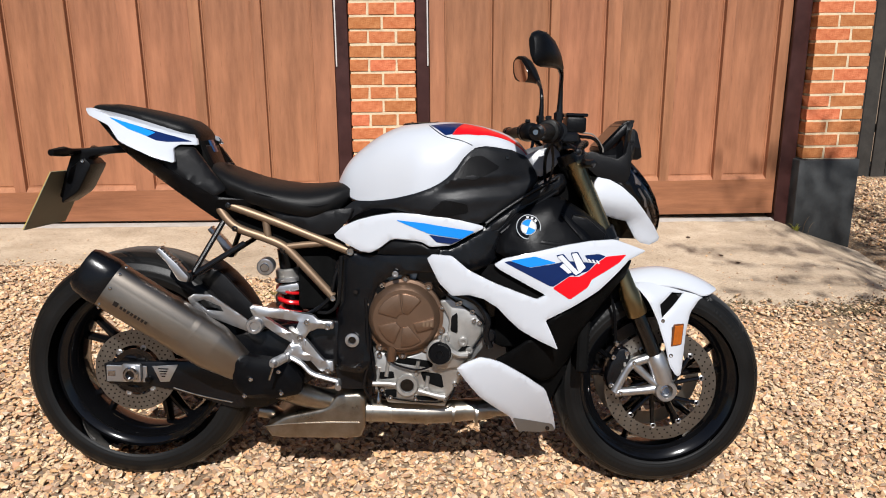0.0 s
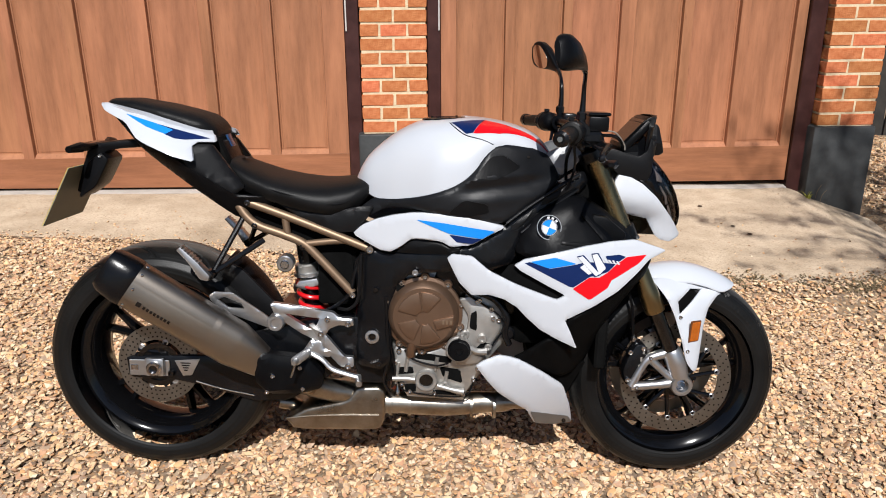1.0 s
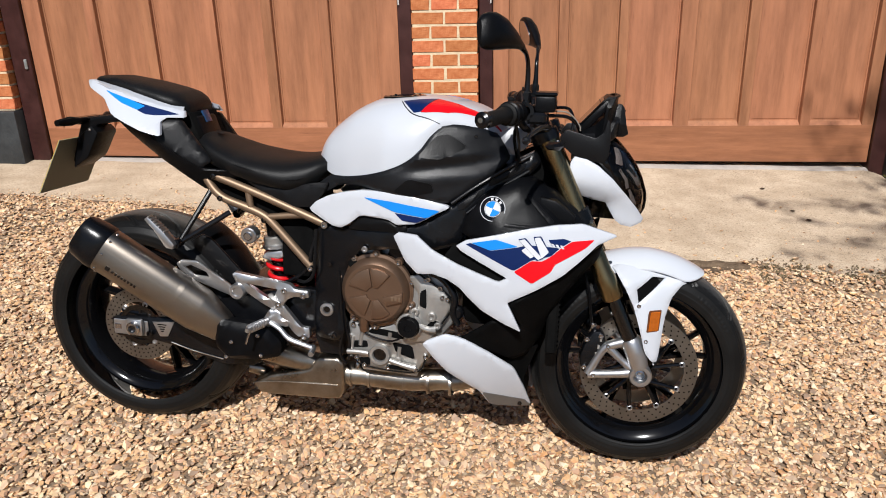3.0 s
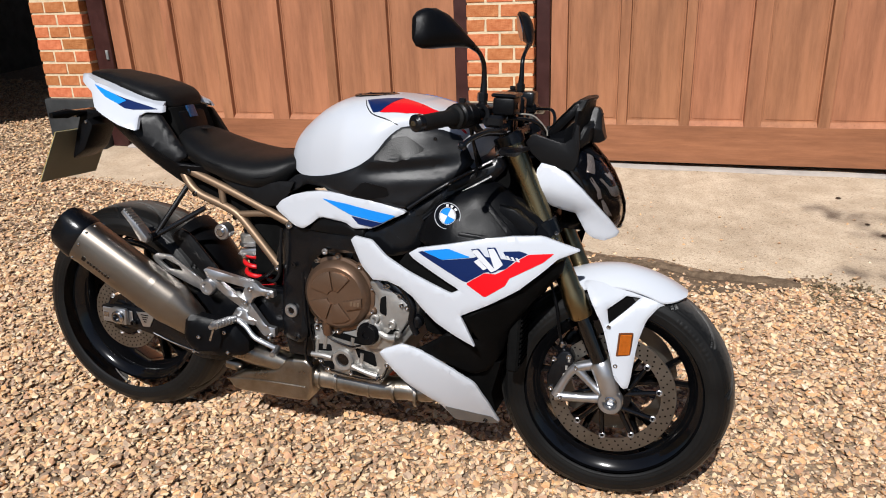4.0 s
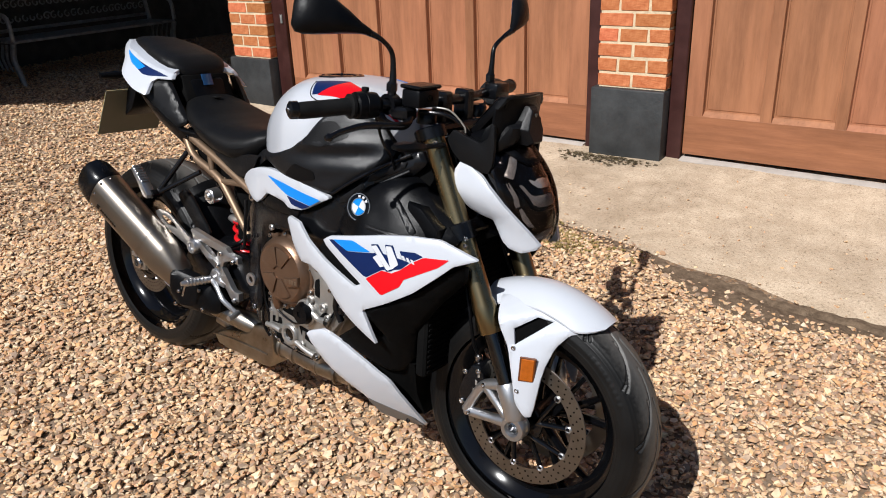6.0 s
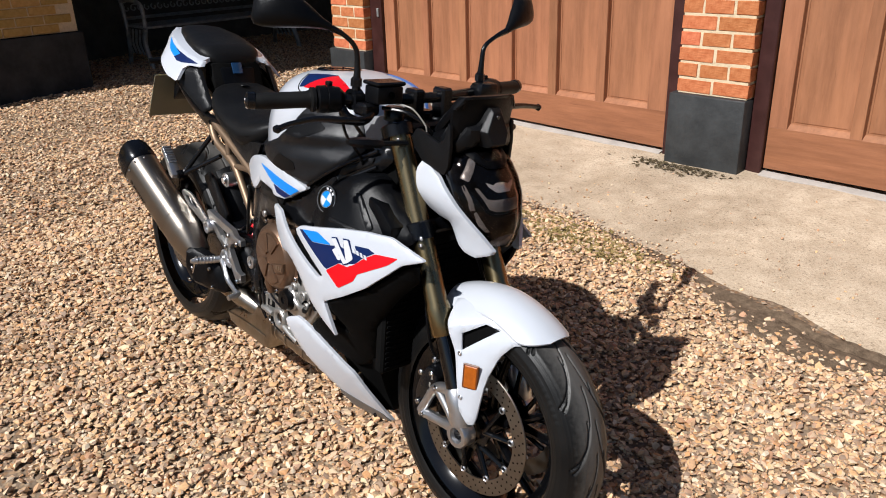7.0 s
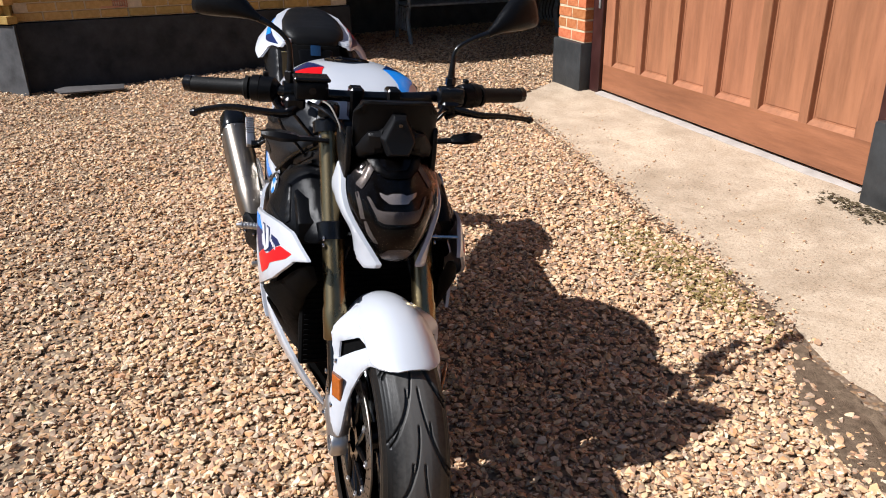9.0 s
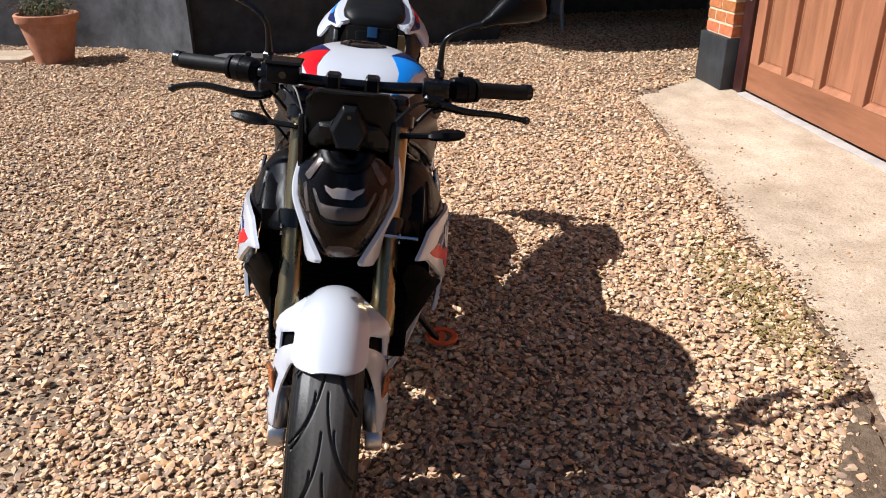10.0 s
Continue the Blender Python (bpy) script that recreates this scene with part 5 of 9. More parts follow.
P("sensor_ring", lathe([(0.048, -0.112), (0.062, -0.112), (0.062, -0.108), (0.048, -0.108)], 40, (RA.x, 0, RA.z), closed=True), DARKMETAL, rw)
P("sprocket", lathe([(0.05, 0.112), (0.1, 0.112), (0.103, 0.116), (0.1, 0.12), (0.05, 0.12)], 45, (RA.x, 0, RA.z), closed=True), DARKMETAL, rw)


rw.matrix_basis = Matrix.Translation((0, RW_Y, 0))


# ---- front fork ----
def fork_x(z):
    return 0.444 + (0.911 - z) * 0.482


for s in SIDES:
    y = s * 0.102
    leg = P("fork_leg", tube([(fork_x(0.945), y, 0.945), (fork_x(0.925), y, 0.925), (fork_x(0.58), y, 0.58), (fork_x(0.57), y, 0.57), (fork_x(0.515), y, 0.515), (fork_x(0.510), y, 0.510)], [0.0255, 0.0255, 0.0255, 0.0285, 0.0285, 0.026], 28, curve=False), GOLD, None, "gold anodised fork tube")
    P("stanchion", rod((fork_x(0.512), y, 0.512), (fork_x(0.36), y, 0.36), 0.0215, 24), DARKMETAL, leg)
    P("fork_cap", lathe([(0.0, 0.0), (0.02, 0.0), (0.024, -0.006), (0.024, -0.03), (0.0, -0.03)], 24, (fork_x(0.975), y, 0.985), "Z"), SATIN, leg)
    # cast foot with its open triangle
    foot = P("fork_foot", tube([(fork_x(0.402), y, 0.402), (fork_x(0.395), y, 0.395), (fork_x(0.36), y, 0.36), (0.722, s * 0.105, 0.320)], [0.0235, 0.0275, 0.0285, 0.024], 24, curve=False), ALU, leg, "bare cast aluminium fork foot")
    P("axle_clamp", lathe([(0.012, s * 0.088), (0.030, s * 0.088), (0.031, s * 0.092), (0.031, s * 0.118), (0.028, s * 0.123), (0.0185, s * 0.123), (0.0175, s * 0.108), (0.012, s * 0.108)], 36, (FA.x, 0, FA.z), closed=True), ALU, foot)
    P("axle", lathe([(0.0, s * 0.09), (0.0172, s * 0.09), (0.0172, s * 0.114), (0.0125, s * 0.116), (0.0115, s * 0.098), (0.0, s * 0.098)], 6, (FA.x, 0, FA.z)), CHROME, foot)
    P("lower_arm", tube([(0.712, s * 0.103, 0.305), (0.66, s * 0.102, 0.296), (0.586, s * 0.1, 0.288)], [0.016, 0.012, 0.0125], 12), ALU, foot)
    P("upper_arm", tube([(0.586, s * 0.1, 0.290), (0.612, s * 0.1, 0.345), (0.632, s * 0.1, 0.372), (0.678, s * 0.102, 0.390)], [0.0125, 0.0115, 0.013, 0.014], 12), ALU, foot)
    P("stay", tube([(0.63, s * 0.1, 0.375), (0.675, s * 0.102, 0.335), (0.708, s * 0.104, 0.31)], [0.0125, 0.010, 0.013], 12), ALU, foot)
    # brake caliper behind the foot
    cal = P("brake_caliper", slab([(0.568, 0.298), (0.590, 0.285), (0.606, 0.300), (0.618, 0.352), (0.628, 0.392), (0.615, 0.415), (0.592, 0.412), (0.572, 0.375), (0.560, 0.335)], s * 0.048, s * 0.104, 0.006, 0.15, 1), SATIN, None, "black radial brake caliper")
    for k in range(4):
        z = 0.32 + 0.022 * k
        P("letter_bar", box(0.596 + 0.0052 * k, 0.6015 + 0.0052 * k, min(s * 0.1042, s * 0.1050), max(s * 0.1042, s * 0.1050), z, z + 0.012, 0.0003), CAST, cal)
    for q in ((0.577, 0.39), (0.574, 0.31), (0.613, 0.402)):
        bolt((q[0], s * 0.104, q[1]), 0.007, 0.005, CHROME, cal, s)
    P("banjo", lathe([(0, 0), (0.01, 0), (0.01, 0.01), (0.006, 0.014), (0, 0.014)], 14, (0.592, s * 0.075, 0.415), "Z"), CHROME, cal)
    P("brake_hose", tube([(0.592, s * 0.075, 0.425), (0.586, s * 0.09, 0.46), (0.575, s * 0.098, 0.53), (0.545, s * 0.085, 0.62), (0.53, s * 0.06, 0.70)], 0.0042, 8), PLASTIC)
    bolt((0.60, s * 0.1, 0.288 + 0.002), 0.006, 0.016, CHROME, foot, s)
    bolt((0.634, s * 0.1, 0.376), 0.006, 0.016, CHROME, foot, s)

# triple clamps
for z, t, nm in ((0.935, 0.028, "top_clamp"), (0.727, 0.040, "bottom_clamp")):
    b = bmesh.new()
    for s in SIDES:
        join(b, lathe([(0.024, -t / 2), (0.036, -t / 2), (0.037, t / 2 - 0.003), (0.034, t / 2), (0.024, t / 2)], 28, (0, 0, 0), "Z", closed=True), Matrix.Translation((fork_x(z), s * 0.102, z)) @ pose(0, 0, 0, 0, -25.7, 0))
    join(b, box(-0.035, 0.03, -0.1, 0.1, -t / 2 + 0.003, t / 2 - 0.003, 0.006), Matrix.Translation((fork_x(z) - 0.012, 0, z)) @ pose(0, 0, 0, 0, -25.7, 0))
    o = P(nm, b, SATIN)
    for s in SIDES:
        for dz in ((-0.008, 0.008) if t > 0.03 else (0,)):
            bolt((fork_x(z) + 0.034, s * 0.125, z + dz - 0.012), 0.0055, 0.004, CHROME, o, s)
P("steering_head", rod((fork_x(0.92) - 0.012, 0, 0.92), (fork_x(0.74) - 0.012, 0, 0.74), 0.036, 20), SATIN)


# ---- front fender ----
def fender():
    rows = []
    for a in np.linspace(116, 60.5, 26):
        k = min(1.0, max(0.0, (a - 59.5) / 12.0))
        hw = 0.070 * math.sqrt(1 - (1 - k) ** 2) + 0.004
        r0 = 0.316 + 0.012 * min(1, max(0, (a - 60) / 30))
        row = []
        for q in np.linspace(-1, 1, 19):
            yy = hw * q
            r = r0 - 0.036 * abs(yy / 0.07) ** 2.3 + 0.002
            row.append((FA.x + r * math.cos(radians(a)), yy, FA.z + r * math.sin(radians(a))))
        rows.append(row)
    b = bmesh.new()
    outer = [[b.verts.new(p) for p in r] for r in rows]
    inner = [[b.verts.new(Vector(p) + (FA - Vector((p[0], 0, p[2]))).normalized() * 0.004) for p in r] for r in rows]
    n = len(rows[0])
    for i in range(len(rows) - 1):
        for j in range(n - 1):
            b.faces.new((outer[i][j], outer[i + 1][j], outer[i + 1][j + 1], outer[i][j + 1]))
            b.faces.new((inner[i][j], inner[i][j + 1], inner[i + 1][j + 1], inner[i + 1][j]))
        for j in (0, n - 1):
            b.faces.new((outer[i][j], inner[i][j], inner[i + 1][j], outer[i + 1][j]))
    for i in (0, len(rows) - 1):
        for j in range(n - 1):
            b.faces.new((outer[i][j], outer[i][j + 1], inner[i][j + 1], inner[i][j]))
    bmesh.ops.recalc_face_normals(b, faces=b.faces)
    f = P("front_fender", b, PAINT, None, "white front mudguard with side wings")
    wing = [(0.630, 0.590), (0.66, 0.599), (0.72, 0.596), (0.80, 0.576), (0.832, 0.554), (0.816, 0.550), (0.790, 0.515), (0.775, 0.46), (0.766, 0.345), (0.752, 0.342), (0.728, 0.372), (0.712, 0.43), (0.690, 0.495), (0.664, 0.545), (0.640, 0.580)]
    fld = surf([(0.63, 0.594, 0.064), (0.66, 0.598, 0.059), (0.66, 0.582, 0.082), (0.72, 0.598, 0.058), (0.72, 0.582, 0.077), (0.80, 0.580, 0.058), (0.80, 0.566, 0.071), (0.838, 0.553, 0.062), (0.66, 0.572, 0.104), (0.68, 0.560, 0.112), (0.735, 0.568, 0.084), (0.768, 0.568, 0.072), (0.815, 0.560, 0.075), (0.79, 0.52, 0.087), (0.745, 0.53, 0.098), (0.703, 0.502, 0.114), (0.695, 0.536, 0.112), (0.785, 0.49, 0.094), (0.772, 0.46, 0.104), (0.74, 0.46, 0.118), (0.71, 0.46, 0.122), (0.767, 0.40, 0.112), (0.73, 0.40, 0.126), (0.765, 0.345, 0.116), (0.745, 0.35, 0.126)], 1e-4)
    hole = [(0.703, 0.503), (0.771, 0.566), (0.737, 0.570), (0.696, 0.540)]
    for s in SIDES:
        w = P("wing", shell(wing, fld, 0.004, 0.004, 0.012, s, 0, [hole], 0.15, 1), PAINT, f)
        # black sheet behind the slot, in place of the shade inside it
        P("slot_liner", shell([(0.694, 0.492), (0.712, 0.492), (0.784, 0.566), (0.736, 0.578), (0.686, 0.545)], fld, 0.003, 0, 0.02, s, -0.014, (), 0.1, 1), CAVITY, w)
        rf = P("reflector", box(0.729, 0.761, -0.004, 0.004, 0.430, 0.488, 0.003), AMBER, w, "amber side reflector")
        rf.matrix_basis = Matrix.Translation((0.746, s * 0.1185, 0.459)) @ pose(0, 0, 0, 4 * -s, 0, -24 * s) @ Matrix.Translation((-0.745, 0, -0.459))
        fr_ = P("reflector_frame", box(0.7265, 0.7635, -0.0025, 0.0025, 0.4275, 0.4905, 0.002), mat("dark_amber_rim", (0.12, 0.035, 0.008), 0.4), rf)
        for q in ((0.704, 0.497), (0.729, 0.403)):
            bolt((q[0], s * (0.114 if q[1] > 0.45 else 0.124), q[1]), 0.0055, 0.004, CHROME, w, s)


fender()


# ---- headlamp and cowl ----
HEAD_Y = 0.009                      # the bars stand turned a touch


def front(outline, depth, thick, roll=0.003, step=0.012, lift=0.0, corner=0.1, times=1, holes=()):
    """A panel that faces forward: outline in (y, z), its face at x = depth(y, z)."""
    b = shell(outline, lambda P: np.array([depth(y, z) for y, z in P]), thick, roll, step, 1, lift, holes, corner, times)
    for v in b.verts:
        v.co = Vector((v.co.y, v.co.x + HEAD_Y, v.co.z))
    bmesh.ops.recalc_face_normals(b, faces=b.faces)
    return b


def mirrored(o, s):
    return o if s > 0 else [(-y, z) for y, z in reversed(o)]


LAMP_Z = (0.712, 0.724, 0.742, 0.765, 0.785, 0.827, 0.860, 0.884, 0.905, 0.922, 0.935)
LAMP_W = (0.038, 0.043, 0.054, 0.067, 0.079, 0.096, 0.0975, 0.095, 0.089, 0.078, 0.062)
LAMP_X = (0.672, 0.689, 0.697, 0.699, 0.697, 0.682, 0.664, 0.648, 0.632, 0.618, 0.600)


def lamp_face(y, z):
    w = float(np.interp(z, LAMP_Z, LAMP_W))
    return float(np.interp(z, LAMP_Z, LAMP_X)) - float(np.interp(z, (0.712, 0.79), (0.022, 0.058))) * min(1.25, abs(y) / w) ** 2.3


def shield_face(y, z):
    return 0.617 - 2.6 * y * y - (1.04 - z) * 0.10


def lamp():
    rows = []
    for z, w in zip(LAMP_Z, LAMP_W):
        f = [(lamp_face(w * q, z), w * q + HEAD_Y, z) for q in np.linspace(-1, 1, 25)]
        xb = min(0.56, f[0][0] - 0.03)
        rows.append(f + [(f[-1][0] - 0.015, w * 0.97 + HEAD_Y, z), (xb, w * 0.8 + HEAD_Y, z), (xb, -w * 0.8 + HEAD_Y, z), (f[0][0] - 0.015, -w * 0.97 + HEAD_Y, z)])
    h = P("headlamp", rings(rows), GLOSS, None, "glossy dark headlamp with layered black optics", 50)
    # lower crossbar with raised ends
    P("crossbar", front([(-0.064, 0.850), (-0.041, 0.804), (0.041, 0.804), (0.064, 0.850), (0.058, 0.851), (0.044, 0.828), (-0.044, 0.828), (-0.058, 0.851)], lamp_face, 0.012, 0.003, 0.01, 0.005), LAMPSHEEN, h)
    P("crossbar_groove", front([(-0.066, 0.843), (-0.043, 0.799), (0.043, 0.799), (0.066, 0.843), (0.072, 0.843), (0.046, 0.794), (-0.046, 0.794), (-0.072, 0.843)], lamp_face, 0.008, 0.001, 0.01, 0.002), PLASTIC, h)
    # pale reflector behind the lens and the dark frame over it
    P("optic", front([(-0.040, 0.862), (-0.036, 0.853), (-0.021, 0.842), (0.019, 0.842), (0.024, 0.848), (0.036, 0.853), (0.040, 0.862), (0.018, 0.857), (0.006, 0.861), (-0.014, 0.861), (-0.024, 0.857)], lamp_face, 0.006, 0.001, 0.008, 0.0025), LAMPW, h, "pale lamp reflector")
    for y, z0, z1 in ((-0.008, 0.866, 0.884), (0.004, 0.868, 0.882), (0.034, 0.866, 0.890), (0.041, 0.866, 0.886)):
        P("optic", front([(y - 0.0022, z0), (y + 0.0022, z0), (y + 0.0022, z1), (y - 0.0022, z1)], lamp_face, 0.004, 0.0005, 0.02, 0.002, 0, 0), DARKMETAL, h)
    P("lens_brow", front([(-0.047, 0.900), (-0.024, 0.888), (0.024, 0.888), (0.047, 0.900), (0.060, 0.918), (0.040, 0.922), (0.022, 0.902), (-0.022, 0.902), (-0.040, 0.922), (-0.060, 0.918)], lamp_face, 0.012, 0.003, 0.01, 0.008), PLASTIC, h)
    P("lower_lip", front([(-0.036, 0.732), (-0.022, 0.748), (0.000, 0.752), (0.022, 0.748), (0.036, 0.734), (0.030, 0.720), (-0.030, 0.720)], lamp_face, 0.006, 0.002, 0.01, 0.003), LAMPSHEEN, h)
    for y in (-0.020, 0.024):
        P("rib", front([(y - 0.002, 0.755), (y + 0.002, 0.755), (y + 0.003, 0.792), (y - 0.003, 0.792)], lamp_face, 0.006, 0.001, 0.02, 0.004, 0, 0), GLOSS, h)
    for s in SIDES:
        P("light_guide", front(mirrored([(0.078, 0.856), (0.067, 0.808), (0.050, 0.772), (0.040, 0.758), (0.048, 0.757), (0.060, 0.772), (0.076, 0.806), (0.084, 0.852)], s), lamp_face, 0.006, 0.002, 0.01, 0.002), LAMPSHEEN, h)
        P("upper_optic", front(mirrored([(0.083, 0.868), (0.054, 0.908), (0.046, 0.902), (0.072, 0.862)], s), lamp_face, 0.008, 0.002, 0.01, 0.006), LAMPSHEEN, h)
        P("upper_optic", front(mirrored([(0.080, 0.893), (0.066, 0.912), (0.061, 0.907), (0.074, 0.888)], s), lamp_face, 0.008, 0.002, 0.01, 0.005), DARKMETAL, h)
    # clear smoked lens bulging ahead of the black optics
    rows = []
    for z, w in zip(LAMP_Z[1:], LAMP_W[1:]):
        k = 0.009 * min(1.0, max(0.0, (0.93 - z) / 0.06))
        rows.append([(lamp_face(w * q, z) + 0.004 + k * (1 - 0.35 * abs(q)), w * q * 1.01 + HEAD_Y, z) for q in np.linspace(-1, 1, 25)])
    b = rings(rows, False, False)
    bmesh.ops.solidify(b, geom=list(b.faces), thickness=0.0015)
    P("lens", b, LENS, h, "clear smoked lamp lens", 60)
    # white side trims, a long upper blade and a stepped lower tip
    o = [(0.503, 0.868), (0.512, 0.884), (0.545, 0.878), (0.576, 0.862), (0.615, 0.829), (0.650, 0.790), (0.682, 0.752), (0.704, 0.720), (0.700, 0.711), (0.672, 0.700), (0.645, 0.706), (0.628, 0.719), (0.612, 0.745), (0.600, 0.766), (0.565, 0.772), (0.538, 0.780), (0.515, 0.812), (0.503, 0.842)]
    fld = surf([(0.505, 0.879, 0.102), (0.577, 0.870, 0.103), (0.55, 0.85, 0.109), (0.512, 0.822, 0.112), (0.56, 0.805, 0.108), (0.606, 0.788, 0.100), (0.65, 0.76, 0.082), (0.538, 0.779, 0.088), (0.600, 0.766, 0.084), (0.627, 0.719, 0.078), (0.640, 0.835, 0.098), (0.687, 0.774, 0.068), (0.704, 0.722, 0.045), (0.686, 0.709, 0.060), (0.66, 0.70, 0.070)], 2e-5)
    for s in SIDES:
        b = shell(o, fld, 0.010, 0.002, 0.009, s, 0.002, (), 0.06, 1)
        bmesh.ops.translate(b, vec=(0, HEAD_Y, 0), verts=b.verts)
        P("side_trim", b, PAINT, h, "white headlamp side trim")
        if s > 0:
            P("chrome_pin", rod((0.61, s * 0.075, 0.742), (0.612, s * (0.165 if s > 0 else 0.135), 0.739), 0.0035, 8), CHROME, h)
    # cowl behind the shield
    cow = P("cowl", rings([[(0.50, -0.080, 0.902), (0.560, -0.088, 0.910), (0.585, -0.060, 0.910), (0.592, 0, 0.905), (0.585, 0.060, 0.910), (0.560, 0.088, 0.910), (0.50, 0.080, 0.902)],
                           [(0.51, -0.076, 0.94), (0.560, -0.084, 0.945), (0.585, -0.060, 0.955), (0.594, 0, 0.95), (0.585, 0.060, 0.955), (0.560, 0.084, 0.945), (0.51, 0.076, 0.94)],
                           [(0.545, -0.060, 0.952), (0.560, -0.070, 0.965), (0.580, -0.055, 0.985), (0.590, 0, 0.985), (0.580, 0.055, 0.985), (0.560, 0.070, 0.965), (0.545, 0.060, 0.952)]]), PLASTIC, None, "matt black cowl above the headlamp", 28)
    for s in SIDES:
        b = slab([(0.470, 0.930), (0.488, 0.953), (0.530, 0.941), (0.562, 0.933), (0.582, 0.948), (0.588, 0.982), (0.596, 0.975), (0.600, 0.930), (0.598, 0.888), (0.588, 0.868), (0.55, 0.874), (0.515, 0.881), (0.485, 0.905)], s * 0.086 + HEAD_Y * 0.5, s * 0.097 + HEAD_Y * 0.5, 0.003, 0.12, 1)
        P("cowl_arm", b, GREYPL, cow)
    # fly screen: an upright dark shield with a bevelled top
    fs = P("fly_screen", front([(-0.089, 1.012), (-0.070, 1.038), (0.070, 1.038), (0.089, 1.012), (0.088, 0.952), (0.082, 0.925), (0.060, 0.903), (-0.060, 0.903), (-0.082, 0.925), (-0.088, 0.952)], shield_face, 0.006, 0.004, 0.012), PLASTIC, None, "small smoked black fly screen")
    P("top_edge", front([(-0.090, 1.011), (-0.070, 1.039), (0.070, 1.039), (0.090, 1.011), (0.086, 1.009), (0.067, 1.033), (-0.067, 1.033), (-0.086, 1.009)], shield_face, 0.008, 0.002, 0.012, 0.004), GREYPL, fs)
    # faceted nose cap: a hexagon with two brows
    top, mid, low, zt, zm, zl = 0.0135, 0.038, 0.0225, 1.014, 0.966, 0.931
    def hexa(k, xt, xm, xl):
        zc = 0.968
        return [(x, y * k + HEAD_Y, zc + (z - zc) * k) for x, y, z in ((xt, -top, zt), (xt, top, zt), (xm, mid, zm), (xl, low, zl), (xl, -low, zl), (xm, -mid, zm))]
    b = rings([hexa(1.03, 0.600, 0.598, 0.598), hexa(1.0, 0.626, 0.622, 0.636)])
    ring = [v for v in b.verts if v.co.x > 0.61]
    bmesh.ops.delete(b, geom=[f for f in b.faces if all(v in ring for v in f.verts)], context="FACES")
    ring = sorted(ring, key=lambda v: math.atan2(v.co.z - 0.968, v.co.y - HEAD_Y))
    cL, cR = b.verts.new((0.640, -0.031 + HEAD_Y, 0.964)), b.verts.new((0.640, 0.031 + HEAD_Y, 0.962))
    tL, tR = b.verts.new((0.633, -0.011 + HEAD_Y, 1.006)), b.verts.new((0.633, 0.011 + HEAD_Y, 1.006))
    lL, lR = b.verts.new((0.648, -0.018 + HEAD_Y, 0.938)), b.verts.new((0.648, 0.018 + HEAD_Y, 0.938))
    def rv(y, z):
        return min(ring, key=lambda v: abs(v.co.y - HEAD_Y - y) + abs(v.co.z - z))
    o6 = [rv(-top, zt), rv(top, zt), rv(mid, zm), rv(low, zl), rv(-low, zl), rv(-mid, zm)]
    i6 = [tL, tR, cR, lR, lL, cL]
    for k in range(6):
        b.faces.new((o6[k], o6[(k + 1) % 6], i6[(k + 1) % 6], i6[k]))
    b.faces.new((tL, tR, cR, cL))
    b.faces.new((cL, cR, lR, lL))
    bmesh.ops.recalc_face_normals(b, faces=b.faces)
    es = [e for e in b.edges if all(v.co.x > 0.61 for v in e.verts)]
    bmesh.ops.bevel(b, geom=es, offset=0.0018, segments=1, affect="EDGES", clamp_overlap=True)
    P("nose_cap", b, GREYPL, cow, "", 15)
    b = lathe([(0.0, 0.0), (0.005, 0.0), (0.0045, 0.002), (0.0, 0.002)], 14, (0, 0, 0), "X")
    b.transform(Matrix.Translation((0.6345, HEAD_Y, 0.996)) @ pose(0, 0, 0, 0, 9, 0))
    P("key_sensor", b, DARKMETAL, cow)
    for s in SIDES:
        b = front(mirrored([(0.030, 0.984), (0.038, 0.977), (0.060, 0.973), (0.083, 0.939), (0.078, 0.920), (0.045, 0.930), (0.026, 0.945)], s), lambda y, z: shield_face(y, z) + 0.016 - 0.10 * max(0, abs(y) - 0.05), 0.014, 0.005, 0.012, 0, 0.05)
        P("brow", b, GREYPL, cow, "", 20)
    # instrument display that faces the rider
    d = box(-0.010, 0.012, -0.080, 0.080, -0.052, 0.052, 0.008, 2)
    d.transform(Matrix.Translation((0.556, HEAD_Y, 0.986)) @ pose(0, 0, 0, 0, 42, 0))
    d = P("display", d, PLASTIC, None, "black instrument display housing")
    b = box(-0.0135, -0.0105, -0.072, 0.072, -0.042, 0.045, 0.001)
    b.transform(Matrix.Translation((0.556, HEAD_Y, 0.986)) @ pose(0, 0, 0, 0, 42, 0))
    P("screen", b, GLOSS, d)
    P("hood", slab([(0.568, 1.020), (0.588, 1.036), (0.606, 1.034), (0.602, 1.012)], -0.075 + HEAD_Y, 0.075 + HEAD_Y, 0.003), PLASTIC, d)


lamp()

# the bars stand turned a little to the left
pivot = Vector((0.435, 0, 0.911))
steer = Matrix.Translation(pivot) @ Matrix.Rotation(radians(2.4), 4, Vector((-0.434, 0, 0.901))) @ Matrix.Translation(-pivot)
for o in list(mc.children):
    if o.name.split(".")[0] in ("front_wheel", "fork_leg", "brake_caliper", "front_fender"):
        o.matrix_basis = steer @ o.matrix_basis

